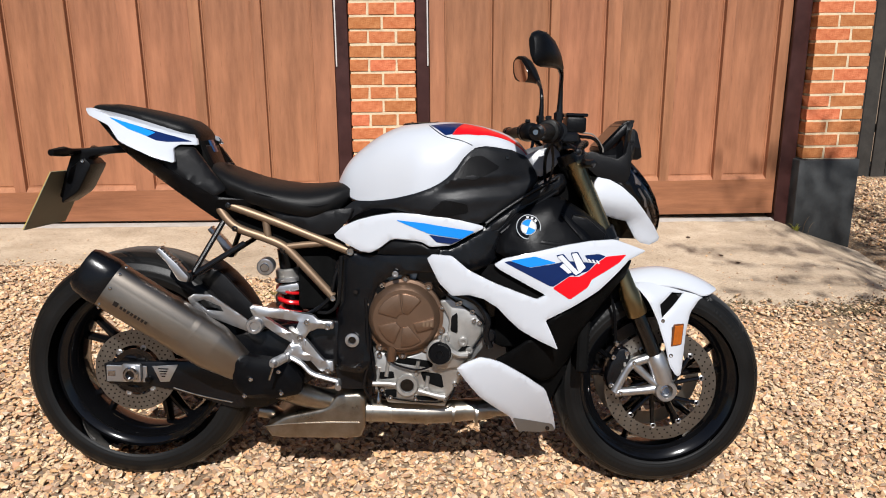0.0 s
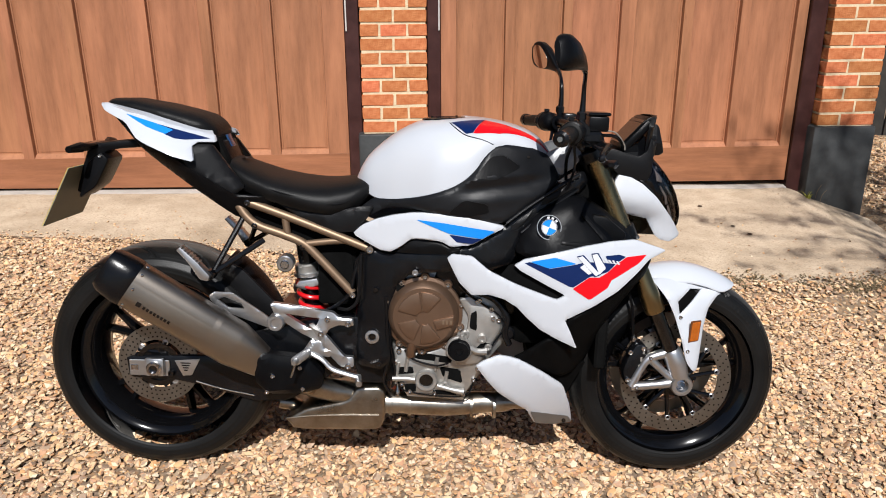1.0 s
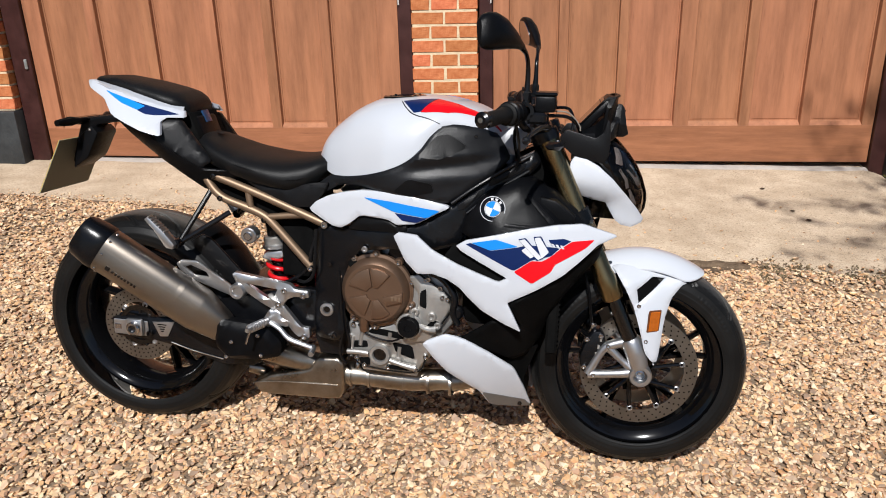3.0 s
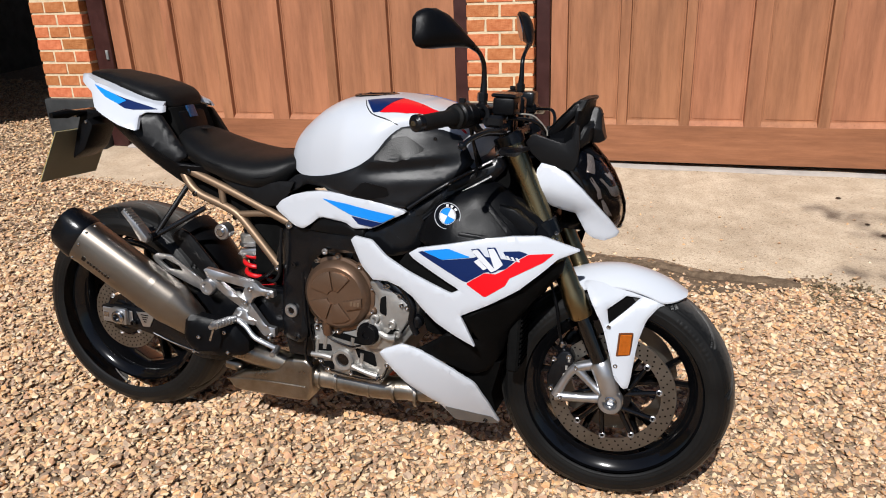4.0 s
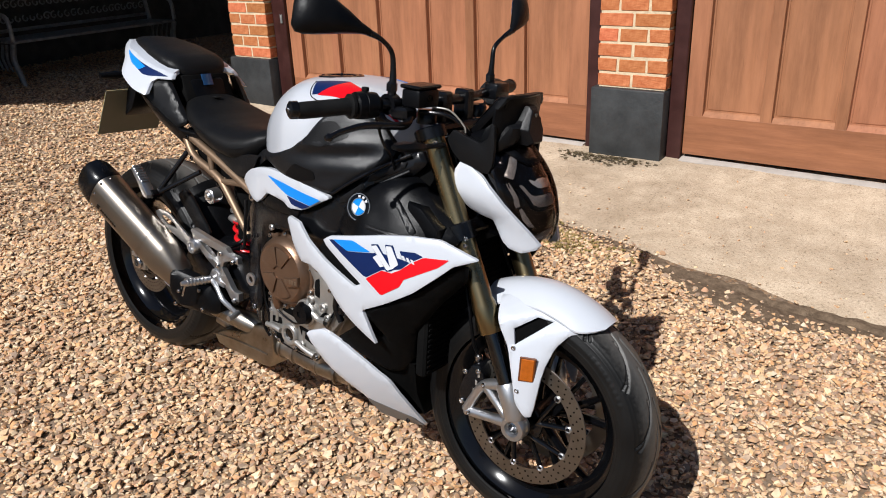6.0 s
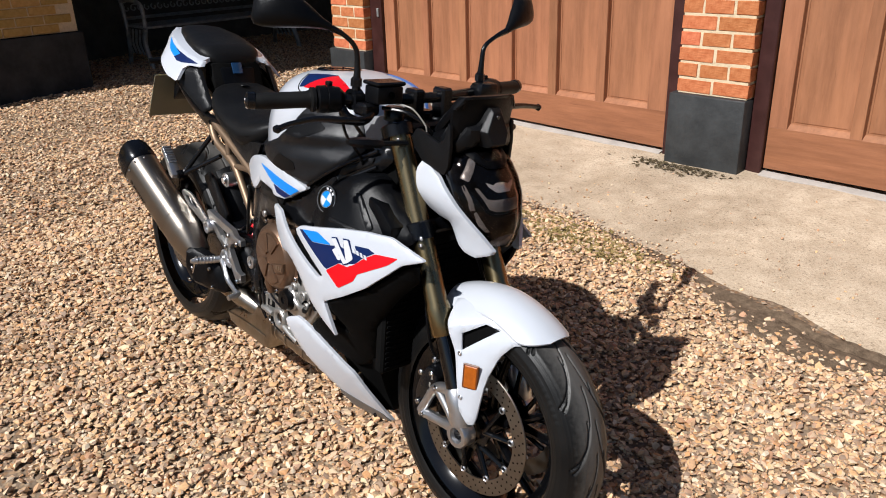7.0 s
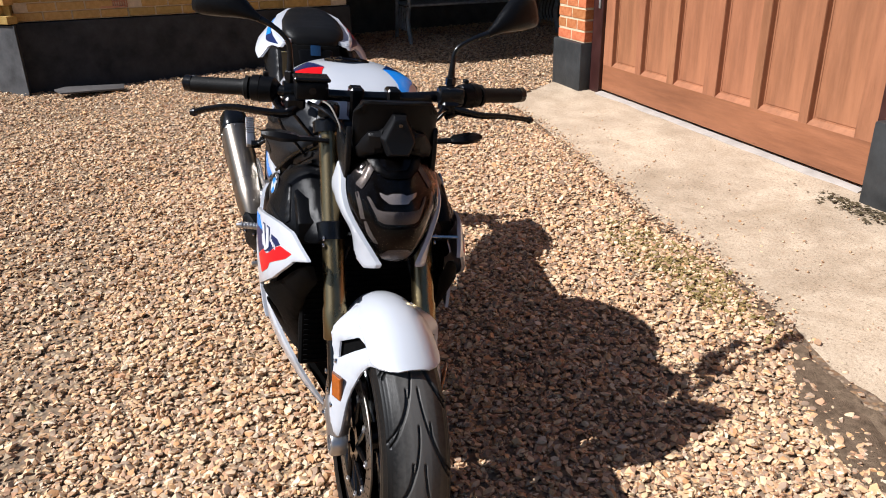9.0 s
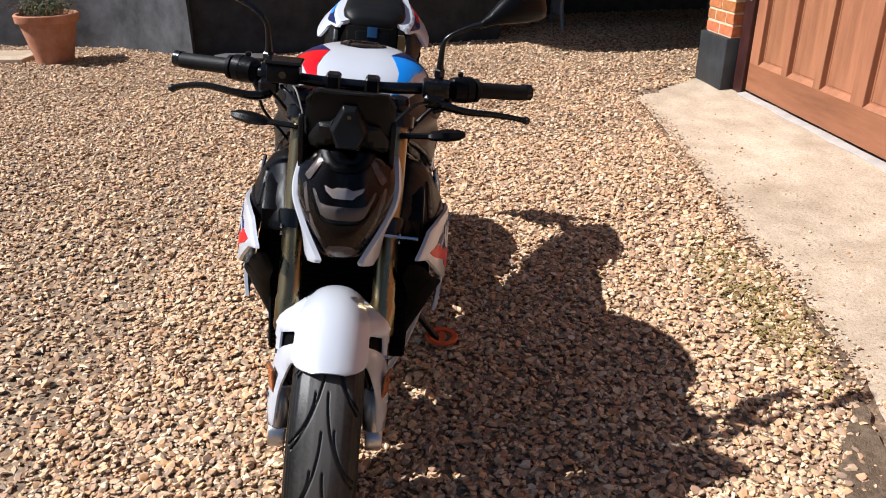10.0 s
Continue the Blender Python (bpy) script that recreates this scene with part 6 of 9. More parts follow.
# turn signals in front
for s in SIDES:
    b = rings([[(x + dx * w, s * y, z + dz * h) for dx, dz in ((-1, 0), (-0.6, 0.8), (0.6, 0.8), (1, 0), (0.6, -0.8), (-0.6, -0.8))] for x, y, z, w, h in
               ((0.478, 0.110, 0.918, 0.008, 0.006), (0.470, 0.172, 0.920, 0.010, 0.006), (0.468, 0.180, 0.921, 0.017, 0.010), (0.462, 0.212, 0.923, 0.022, 0.013), (0.458, 0.238, 0.925, 0.018, 0.011), (0.455, 0.252, 0.926, 0.009, 0.006))])
    P("turn_signal", b, PLASTIC, None, "smoked black blade turn signal", 30)

# ---- handlebar and controls ----
hb = P("handlebar", tube([(0.305, -0.40, 0.994), (0.345, -0.28, 0.998), (0.395, -0.15, 1.002), (0.412, -0.06, 1.002), (0.412, 0.06, 1.002), (0.395, 0.15, 1.004), (0.345, 0.28, 1.002), (0.305, 0.40, 1.0)], 0.0125, 16, 6), SATIN, None, "matt black handlebar")
for s in SIDES:
    P("riser", box(0.392, 0.434, s * 0.042 - 0.016, s * 0.042 + 0.016, 0.95, 1.024, 0.005), SATIN, hb)
    gr = P("grip", tube([(0.312, s * 0.392, 0.995), (0.316, s * 0.38, 0.995), (0.343, s * 0.288, 0.999), (0.346, s * 0.278, 0.999)], [0.0165, 0.0178, 0.0178, 0.021], 20, curve=False), GRIP, hb)
    P("bar_end", tube([(0.303, s * 0.408, 0.996), (0.305, s * 0.404, 0.996), (0.311, s * 0.390, 0.996)], [0.012, 0.0185, 0.0185], 20, curve=False), SATIN, hb)
    P("bar_bolt", tube([(0.302, s * 0.4095, 0.996), (0.303, s * 0.4065, 0.996)], [0.006, 0.0075], 12, curve=False), CHROME, hb)
    P("grip_flange", tube([(0.346, s * 0.280, 0.999), (0.347, s * 0.277, 0.999), (0.349, s * 0.270, 0.999), (0.350, s * 0.267, 0.999)], [0.019, 0.0265, 0.0265, 0.018], 22, curve=False), GRIP, gr)
    sw = P("switch_housing", tube([(0.350, s * 0.266, 1.0), (0.351, s * 0.263, 1.0), (0.356, s * 0.246, 1.0), (0.357, s * 0.244, 1.0), (0.358, s * 0.242, 1.0), (0.368, s * 0.218, 1.0), (0.370, s * 0.214, 1.0), (0.374, s * 0.207, 1.0)], [0.024, 0.029, 0.030, 0.0265, 0.030, 0.027, 0.022, 0.016], 20, curve=False), PLASTIC, hb)
    P("cable_guide", tube([(0.372, s * 0.216, 0.985), (0.385, s * 0.205, 0.965), (0.395, s * 0.18, 0.955)], [0.011, 0.009, 0.007], 10), SATIN, sw)
    P("switch", box(0.320, 0.335, s * 0.252 - 0.008, s * 0.252 + 0.008, 0.992, 1.012, 0.003), GREYPL, sw)
    P("switch", box(0.345, 0.360, s * 0.235 - 0.006, s * 0.235 + 0.006, 1.028, 1.038, 0.002), GREYPL, sw)
    P("clamp", lathe([(0.014, -0.012), (0.023, -0.012), (0.023, 0.012), (0.014, 0.012)], 20, (0.384, s * 0.188, 1.002), closed=True), SATIN, hb)
    reach = [(0.415, 0.165, 0.985), (0.432, 0.20, 0.980), (0.436, 0.25, 0.972), (0.424, 0.31, 0.968), (0.414, 0.36, 0.962), (0.410, 0.385, 0.958)] if s > 0 else [(0.420, -0.165, 0.980), (0.440, -0.20, 0.966), (0.444, -0.25, 0.970), (0.428, -0.31, 0.974), (0.410, -0.36, 0.964), (0.404, -0.385, 0.955)]
    lv = P("lever", tube(reach, [0.014, 0.013, 0.0105, 0.009, 0.008, 0.0085], 12, 5, flat=0.7), SATIN, hb, "black lever with a ball end")
    P("ball_end", lathe([(0.0, -0.0095), (0.006, -0.0075), (0.0095, 0), (0.006, 0.0075), (0.0, 0.0095)], 14, (reach[-1][0] - 0.001, s * 0.389, reach[-1][2] - 0.001)), SATIN, lv)
    P("lever_bracket", box(0.392, 0.438, s * 0.178 - 0.022, s * 0.178 + 0.022, 0.972, 1.0, 0.006), SATIN, hb)
    # mirrors
    mi = P("mirror", tube([(0.385, s * 0.186, 1.015), (0.386, s * 0.186, 1.04), (0.387, s * 0.186, 1.075), (0.386, s * 0.192, 1.112), *(((0.386, 0.226, 1.136), (0.384, 0.268, 1.152)) if s > 0 else ((0.382, -0.220, 1.138), (0.372, -0.254, 1.154)))], [0.0105, 0.009, 0.0065, 0.0055, 0.0052, 0.008], 14, 6), SATIN, None, "black stalked rear-view mirror")
    P("lock_nut", lathe([(0.0, 0), (0.0125, 0), (0.0125, 0.016), (0.009, 0.02), (0.0, 0.02)], 6, (0.385, s * 0.186, 1.03), "Z"), SATIN, mi)
    # teardrop housing, glass towards the rider
    ax = Vector((-0.078, 0.165, 0.060) if s > 0 else (-0.105, -0.160, 0.034)).normalized()
    fr = Vector((0.93, s * 0.30, 0.16))
    fr = (fr - ax * fr.dot(ax)).normalized()
    up = ax.cross(fr) * (1 if s > 0 else -1)
    if up.z < 0:
        up = -up
    o = Vector((0.386, 0.264, 1.150) if s > 0 else (0.376, -0.248, 1.152))
    rows, face = [], []
    for d_, hu, hl, th in ((0.0, 0.007, 0.006, 0.007), (0.022, 0.014, 0.010, 0.015), (0.05, 0.028, 0.018, 0.024), (0.085, 0.042, 0.030, 0.030), (0.115, 0.044, 0.040, 0.030), (0.138, 0.037, 0.046, 0.026), (0.154, 0.026, 0.046, 0.018), (0.162, 0.014, 0.036, 0.008)):
        row = []
        for a in np.linspace(0, 2 * math.pi, 20, endpoint=False):
            c, q = math.cos(a), math.sin(a)
            c, q = abs(c) ** 0.8 * (1 if c > 0 else -1), abs(q) ** 0.8 * (1 if q > 0 else -1)
            row.append(o + ax * d_ + up * ((hu if q > 0 else hl) * q + 0.10 * d_) + fr * (th * c if c > 0 else 0.006 * c))
        rows.append(row)
    P("mirror_housing", rings(rows), PLASTIC, mi, "black teardrop mirror housing")
    gl = []
    for a in np.linspace(0, 2 * math.pi, 24, endpoint=False):
        c, q = math.cos(a), math.sin(a)
        c, q = abs(c) ** 0.7 * (1 if c > 0 else -1), abs(q) ** 0.7 * (1 if q > 0 else -1)
        gl.append((0.106 + 0.046 * c, (0.034 if q > 0 else 0.037) * q * (1 - 0.25 * (c if q > 0 else 0) if c > 0 else 1 - 0.42 * abs(c))))
    r0 = [o + ax * u + up * (v + 0.10 * u + 0.002) - fr * 0.0062 for u, v in gl]
    r1 = [p - fr * 0.0016 for p in r0]
    P("mirror_glass", rings([r0, r1]), MIRROR, mi)
# fluid reservoirs and master cylinders
b = box(0.407, 0.458, -0.180, -0.110, 1.000, 1.039, 0.006, 2)
res = P("brake_reservoir", b, PLASTIC, None, "black brake fluid reservoir")
P("lid", box(0.404, 0.461, -0.184, -0.106, 1.0395, 1.048, 0.003), SATIN, res)
P("sight_glass", lathe([(0, 0), (0.008, 0), (0.008, 0.002), (0, 0.002)], 16, (0.4585, -0.145, 1.020), "X"), DARKMETAL, res)
P("clutch_perch", box(0.392, 0.432, 0.15, 0.21, 0.99, 1.03, 0.007, 2), SATIN)
P("ignition_lock", lathe([(0, 0), (0.024, 0), (0.024, 0.02), (0.018, 0.026), (0, 0.026)], 20, (0.398, 0, 0.945), "Z"), SATIN)
# cables and hoses at the head
for pts, r in (([(0.436, -0.15, 0.99), (0.49, -0.12, 0.985), (0.52, -0.08, 0.95), (0.53, -0.05, 0.88)], 0.0045),
               ([(0.43, 0.17, 0.985), (0.49, 0.13, 0.985), (0.50, 0.08, 0.93), (0.46, 0.06, 0.85)], 0.0045),
               ([(0.37, -0.21, 0.985), (0.36, -0.16, 0.93), (0.37, -0.11, 0.86), (0.38, -0.10, 0.78)], 0.0045),
               ([(0.37, 0.21, 0.985), (0.36, 0.16, 0.93), (0.37, 0.11, 0.86), (0.38, 0.10, 0.78)], 0.005),
               ([(0.365, -0.215, 0.98), (0.375, -0.20, 0.92), (0.372, -0.16, 0.87), (0.362, -0.14, 0.84)], 0.0035)):
    P("cable", tube(pts, r, 8, 8), SATIN)
P("clear_hose", tube([(0.452, -0.125, 1.0), (0.49, -0.11, 0.995), (0.518, -0.095, 0.965), (0.522, -0.092, 0.95)], 0.0019, 8, 8), mat("clear_hose", (0.28, 0.26, 0.23), 0.3), None, "pale clear hose")

# ---- tank ----
TANK = [(-0.196, 0.842, 0.030, 0.828), (-0.185, 0.878, 0.060, 0.838), (-0.165, 0.906, 0.084, 0.818), (-0.136, 0.934, 0.108, 0.802), (-0.08, 0.978, 0.146, 0.808), (-0.023, 1.006, 0.174, 0.819), (0.03, 1.016, 0.197, 0.835), (0.078, 1.020, 0.199, 0.854), (0.12, 1.020, 0.196, 0.884),
        (0.155, 1.017, 0.178, 0.936), (0.20, 1.011, 0.154, 0.954), (0.26, 0.996, 0.142, 0.938), (0.305, 0.972, 0.120, 0.902), (0.335, 0.936, 0.098, 0.862), (0.352, 0.900, 0.088, 0.840)]


TX = np.linspace(-0.236, 0.392, 315)
TAPS = np.exp(-0.5 * (np.arange(-24, 25) / 8.0) ** 2)
TAPS /= TAPS.sum()


def eased(k):
    """One of the tank's sections along its length, with its corners rounded off."""
    t = np.array(TANK)
    y = np.interp(TX, t[:, 0], t[:, k])
    y = np.where(TX < t[0, 0], t[0, k] + (TX - t[0, 0]) * (t[1, k] - t[0, k]) / (t[1, 0] - t[0, 0]), y)
    y = np.where(TX > t[-1, 0], t[-1, k] + (TX - t[-1, 0]) * (t[-1, k] - t[-2, k]) / (t[-1, 0] - t[-2, 0]), y)
    return np.convolve(np.pad(y, 24, mode="edge"), TAPS, "valid")


TROWS = [eased(k) for k in (1, 2, 3)]


def tank_row(x):
    return [float(np.interp(x, TX, r)) for r in TROWS]


def tank_point(x, a, s, lift=0.0):
    """Skin of the tank: a in degrees from the ridge (0) down to the lower edge (90)."""
    zt, hw, zl = tank_row(x)
    c, q = math.cos(radians(a)), math.sin(radians(a))
    y, z = (hw + lift) * q ** 0.72, zl + (zt + lift - zl) * c ** 0.78
    # the round seat of the filler cap
    r = math.hypot(x - 0.043, y)
    if r < 0.072:
        z = min(z, 1.0105 + 0.05 * (x - 0.043) + max(0.0, r - 0.062) * 0.9)
    return Vector((x, s * y, z))


xs = np.linspace(-0.196, 0.352, 64)
rows = []
for x in xs:
    row = [tank_point(x, a, 1) for a in 90 * np.linspace(1, 0, 26) ** 1.5] + [tank_point(x, a, -1) for a in (90 * np.linspace(0, 1, 26) ** 1.5)[1:]]
    zt, hw, zl = tank_row(x)
    row += [Vector((x, -hw * 0.92, zl - 0.004)), Vector((x, hw * 0.92, zl - 0.004))]
    rows.append(row)
tank = P("fuel_tank", rings(rows), PAINT, None, "white fuel tank with red, navy and blue stripes", 40)


def tank_patch(corners, m, s, name="stripe"):
    """A decal over four (x, a) corners of the tank's skin."""
    n, k = 14, 8
    b = bmesh.new()
    c = [Vector(q) for q in corners]
    grid = []
    for i in range(n + 1):
        u = i / n
        line = []
        for j in range(k + 1):
            v = j / k
            q = c[0].lerp(c[1], u).lerp(c[3].lerp(c[2], u), v)
            line.append(b.verts.new(tank_point(q.x, q.y, s, 0.0012)))
        grid.append(line)
    for i in range(n):
        for j in range(k):
            b.faces.new((grid[i][j], grid[i + 1][j], grid[i + 1][j + 1], grid[i][j + 1]))
    bmesh.ops.recalc_face_normals(b, faces=b.faces)
    bmesh.ops.solidify(b, geom=list(b.faces), thickness=0.0006)
    return P(name, b, m, tank)


for s in SIDES:
    m2 = REDD if s < 0 else LBLUE
    tank_patch([(0.062, 24), (0.150, 17), (0.118, 46), (0.100, 46)], NAVY, s)
    tank_patch([(0.151, 17.5), (0.235, 34), (0.185, 60), (0.118, 47)], m2, s)
    tank_patch([(0.235, 34), (0.33, 40), (0.325, 44), (0.185, 60)], m2, s)
    P("tank_seam", tube([tank_point(x, a, s, 0.0004) for x, a in ((0.058, 24), (0.075, 36), (0.10, 48), (0.14, 62), (0.17, 80))], 0.0014, 6, 5), GREYPL, tank)
cap = P("filler_cap", lathe([(0.0, 0.002), (0.028, 0.003), (0.036, 0.001), (0.040, 0.004), (0.056, 0.0045), (0.060, 0.002), (0.061, -0.010), (0.0, -0.012)], 40, (0, 0, 0), "Z"), GLOSS, tank, "black round filler cap")
cap.matrix_basis = Matrix.Translation((0.043, 0, 1.0115)) @ pose(0, 0, 0, 0, -3, 0)
for k in range(4):
    a = 0.8 + k * math.pi / 2
    P("cap_bolt", lathe([(0, 0), (0.0035, 0), (0.003, 0.002), (0, 0.002)], 8, (0.048 * math.cos(a), 0.048 * math.sin(a), 0.0042), "Z"), DARKMETAL, cap)

# knee covers
kf = surf([(0.174, 0.963, 0.156), (0.258, 0.950, 0.142), (0.315, 0.930, 0.118), (0.348, 0.875, 0.130), (0.29, 0.828, 0.166), (0.20, 0.765, 0.196), (0.094, 0.776, 0.206), (-0.022, 0.797, 0.184), (-0.136, 0.797, 0.116), (0.03, 0.83, 0.203), (0.078, 0.852, 0.206), (0.12, 0.882, 0.202), (0.155, 0.938, 0.178), (0.23, 0.90, 0.172), (0.22, 0.83, 0.186), (0.30, 0.88, 0.148), (-0.17, 0.75, 0.124)], 1e-3)
ko = [(0.176, 0.964), (0.225, 0.960), (0.270, 0.952), (0.316, 0.934), (0.336, 0.905), (0.350, 0.876), (0.33, 0.850), (0.29, 0.822), (0.245, 0.790), (0.20, 0.760), (0.094, 0.772), (-0.022, 0.790), (-0.10, 0.785), (-0.172, 0.742), (-0.185, 0.768), (-0.140, 0.803), (-0.08, 0.808), (-0.023, 0.819), (0.03, 0.835), (0.078, 0.854), (0.12, 0.884), (0.153, 0.936)]


def knee(p):
    """The cover's skin with a raised fold below the pad and a hollow under it."""
    x, z = np.asarray(p)[:, 0], np.asarray(p)[:, 1]
    d = z - 0.872 - 0.12 * (x - 0.12)
    k = np.clip((x - 0.06) / 0.07, 0, 1) * np.clip((0.335 - x) / 0.06, 0, 1)
    return kf(p) + k * (0.006 * np.exp(-(d / 0.013) ** 2) - 0.007 * np.exp(-((d + 0.026) / 0.014) ** 2) + 0.004 * np.exp(-((d + 0.058) / 0.016) ** 2))


for s in SIDES:
    kc = P("knee_cover", shell(ko, knee, 0.02, 0.007, 0.009, s, 0.004, (), 0.14, 1), KNEEPL, None, "black moulded knee cover on the tank")
    P("textured_pad", shell([(0.060, 0.786), (0.11, 0.778), (0.165, 0.790), (0.16, 0.812), (0.10, 0.822)], knee, 0.0016, 0.0, 0.02, s, 0.0056, (), 0.12, 1), TEXTURED, kc)
    P("textured_pad", shell([(0.122, 0.878), (0.165, 0.930), (0.196, 0.935), (0.245, 0.905), (0.18, 0.873)], knee, 0.0016, 0.0, 0.02, s, 0.0056, (), 0.1, 1), TEXTURED, kc)
    bolt((0.262, s * 0.152, 0.930), 0.0045, 0.003, DARKMETAL, kc, s)
    P("tank_shroud", shell([(0.311, 0.934), (0.345, 0.952), (0.399, 0.964), (0.408, 0.930), (0.385, 0.900), (0.356, 0.882), (0.338, 0.886), (0.332, 0.905)], surf([(0.311, 0.934, 0.107), (0.399, 0.964, 0.104), (0.40, 0.91, 0.108), (0.345, 0.885, 0.122)]), 0.012, 0.004, 0.02, s, 0.006, (), 0.1, 1), mat("silver_grey_plastic", (0.30, 0.305, 0.32), 0.42, 0.3), None, "silver-grey tank edge trim")

# white side covers with blue stripes
sf = surf([(-0.189, 0.715, 0.142), (-0.127, 0.757, 0.165), (-0.022, 0.782, 0.192), (0.094, 0.781, 0.203), (0.203, 0.756, 0.198), (0.168, 0.732, 0.204), (0.125, 0.706, 0.204), (0.045, 0.698, 0.203), (-0.036, 0.712, 0.195), (-0.087, 0.676, 0.182), (-0.10, 0.72, 0.178), (0.02, 0.74, 0.202)])
so = [(-0.190, 0.712), (-0.165, 0.737), (-0.127, 0.757), (-0.08, 0.772), (-0.022, 0.783), (0.094, 0.781), (0.203, 0.756), (0.205, 0.750), (0.168, 0.730), (0.125, 0.705), (0.07, 0.698), (0.045, 0.712), (-0.030, 0.716), (-0.062, 0.690), (-0.087, 0.675), (-0.115, 0.678)]
for s in SIDES:
    sc = P("side_cover", shell(so, sf, 0.012, 0.003, 0.014, s, 0.004, (), 0.14, 1), PAINT, None, "white side cover with a blue flash")
    decal([(-0.022, 0.765), (0.05, 0.760), (0.183, 0.742), (0.150, 0.722), (0.065, 0.733)], sf, LBLUE, sc, s, "stripe", 0.0052)
    decal([(0.065, 0.731), (0.150, 0.7205), (0.124, 0.709), (0.085, 0.712)], sf, NAVY, sc, s, "stripe", 0.0052)
    P("lower_insert", shell([(-0.060, 0.688), (-0.030, 0.712), (0.045, 0.708), (0.07, 0.695), (0.10, 0.700), (0.09, 0.676), (-0.07, 0.672)], sf, 0.02, 0.004, 0.02, s, -0.006, (), 0.1, 1), TEXTURED, sc)

# ---- frame ----
ff = surf([(0.36, 0.862, 0.136), (0.42, 0.87, 0.112), (0.30, 0.825, 0.166), (0.30, 0.78, 0.172), (0.2, 0.755, 0.190), (0.244, 0.70, 0.186), (0.2, 0.66, 0.186), (0.05, 0.65, 0.182), (-0.05, 0.64, 0.175), (-0.13, 0.62, 0.158), (-0.13, 0.50, 0.166), (-0.09, 0.40, 0.176), (-0.15, 0.36, 0.172)])
fo = [(0.360, 0.866), (0.415, 0.895), (0.430, 0.865), (0.40, 0.832), (0.32, 0.778), (0.262, 0.712), (0.228, 0.650), (0.17, 0.632), (0.06, 0.628), (-0.034, 0.614), (-0.066, 0.585), (-0.082, 0.540), (-0.092, 0.44), (-0.080, 0.375), (-0.105, 0.345), (-0.172, 0.346), (-0.182, 0.40), (-0.178, 0.56), (-0.190, 0.63), (-0.150, 0.680), (-0.112, 0.668), (-0.021, 0.690), (0.10, 0.700), (0.155, 0.722), (0.20, 0.758), (0.29, 0.823)]
for s in SIDES:
    fr_ = P("frame_spar", shell(fo, ff, 0.05, 0.010, 0.018, s, 0, (), 0.14, 1), SATIN, None, "satin black aluminium main frame")
    P("pivot_ring", lathe([(0.009, 0), (0.0185, 0), (0.0195, s * 0.003), (0.0185, s * 0.007), (0.011, s * 0.008), (0.009, s * 0.004)], 28, (-0.132, s * 0.170, 0.437), closed=True), ALU, fr_)
    P("pivot_core", lathe([(0, 0), (0.0092, 0), (0.0092, s * 0.004), (0, s * 0.004)], 6, (-0.132, s * 0.170, 0.437)), DARKMETAL, fr_)
    bolt((-0.142, s * 0.150, 0.672), 0.0105, 0.010, CHROME, fr_, s)
    bolt((-0.188, s * 0.140, 0.543), 0.0085, 0.010, CHROME, fr_, s)
    bolt((-0.112, s * 0.176, 0.362), 0.0085, 0.006, DARKMETAL, fr_, s)
    bolt((-0.125, s * 0.166, 0.567), 0.0065, 0.005, DARKMETAL, fr_, s)
    bolt((-0.02, s * 0.187, 0.622), 0.0085, 0.006, ALU, fr_, s)
    bolt((0.02, s * 0.184, 0.64), 0.006, 0.005, DARKMETAL, fr_, s)
    P("spar_rib", tube([(0.40, s * 0.129, 0.884), (0.34, s * 0.155, 0.850), (0.27, s * 0.180, 0.806), (0.21, s * 0.196, 0.762)], 0.0045, 8), SATIN, fr_)
    P("spar_rib", tube([(0.40, s * 0.131, 0.846), (0.32, s * 0.172, 0.796), (0.25, s * 0.192, 0.738)], 0.0045, 8), SATIN, fr_)
    P("spar_plate", shell([(0.300, 0.806), (0.305, 0.822), (0.375, 0.862), (0.392, 0.866), (0.388, 0.852), (0.32, 0.812)], ff, 0.01, 0.003, 0.02, s, 0.007, (), 0.1, 1), GREYPL, fr_)
    P("spar_plate", shell([(0.225, 0.742), (0.228, 0.756), (0.285, 0.800), (0.292, 0.792), (0.245, 0.748)], ff, 0.01, 0.003, 0.02, s, 0.006, (), 0.1, 1), GREYPL, fr_)
    P("frame_hose", tube([(-0.165, s * 0.158, 0.66), (-0.168, s * 0.162, 0.58), (-0.175, s * 0.160, 0.53), (-0.20, s * 0.15, 0.505), (-0.23, s * 0.13, 0.50)], 0.0048, 8, 6), GREYPL)

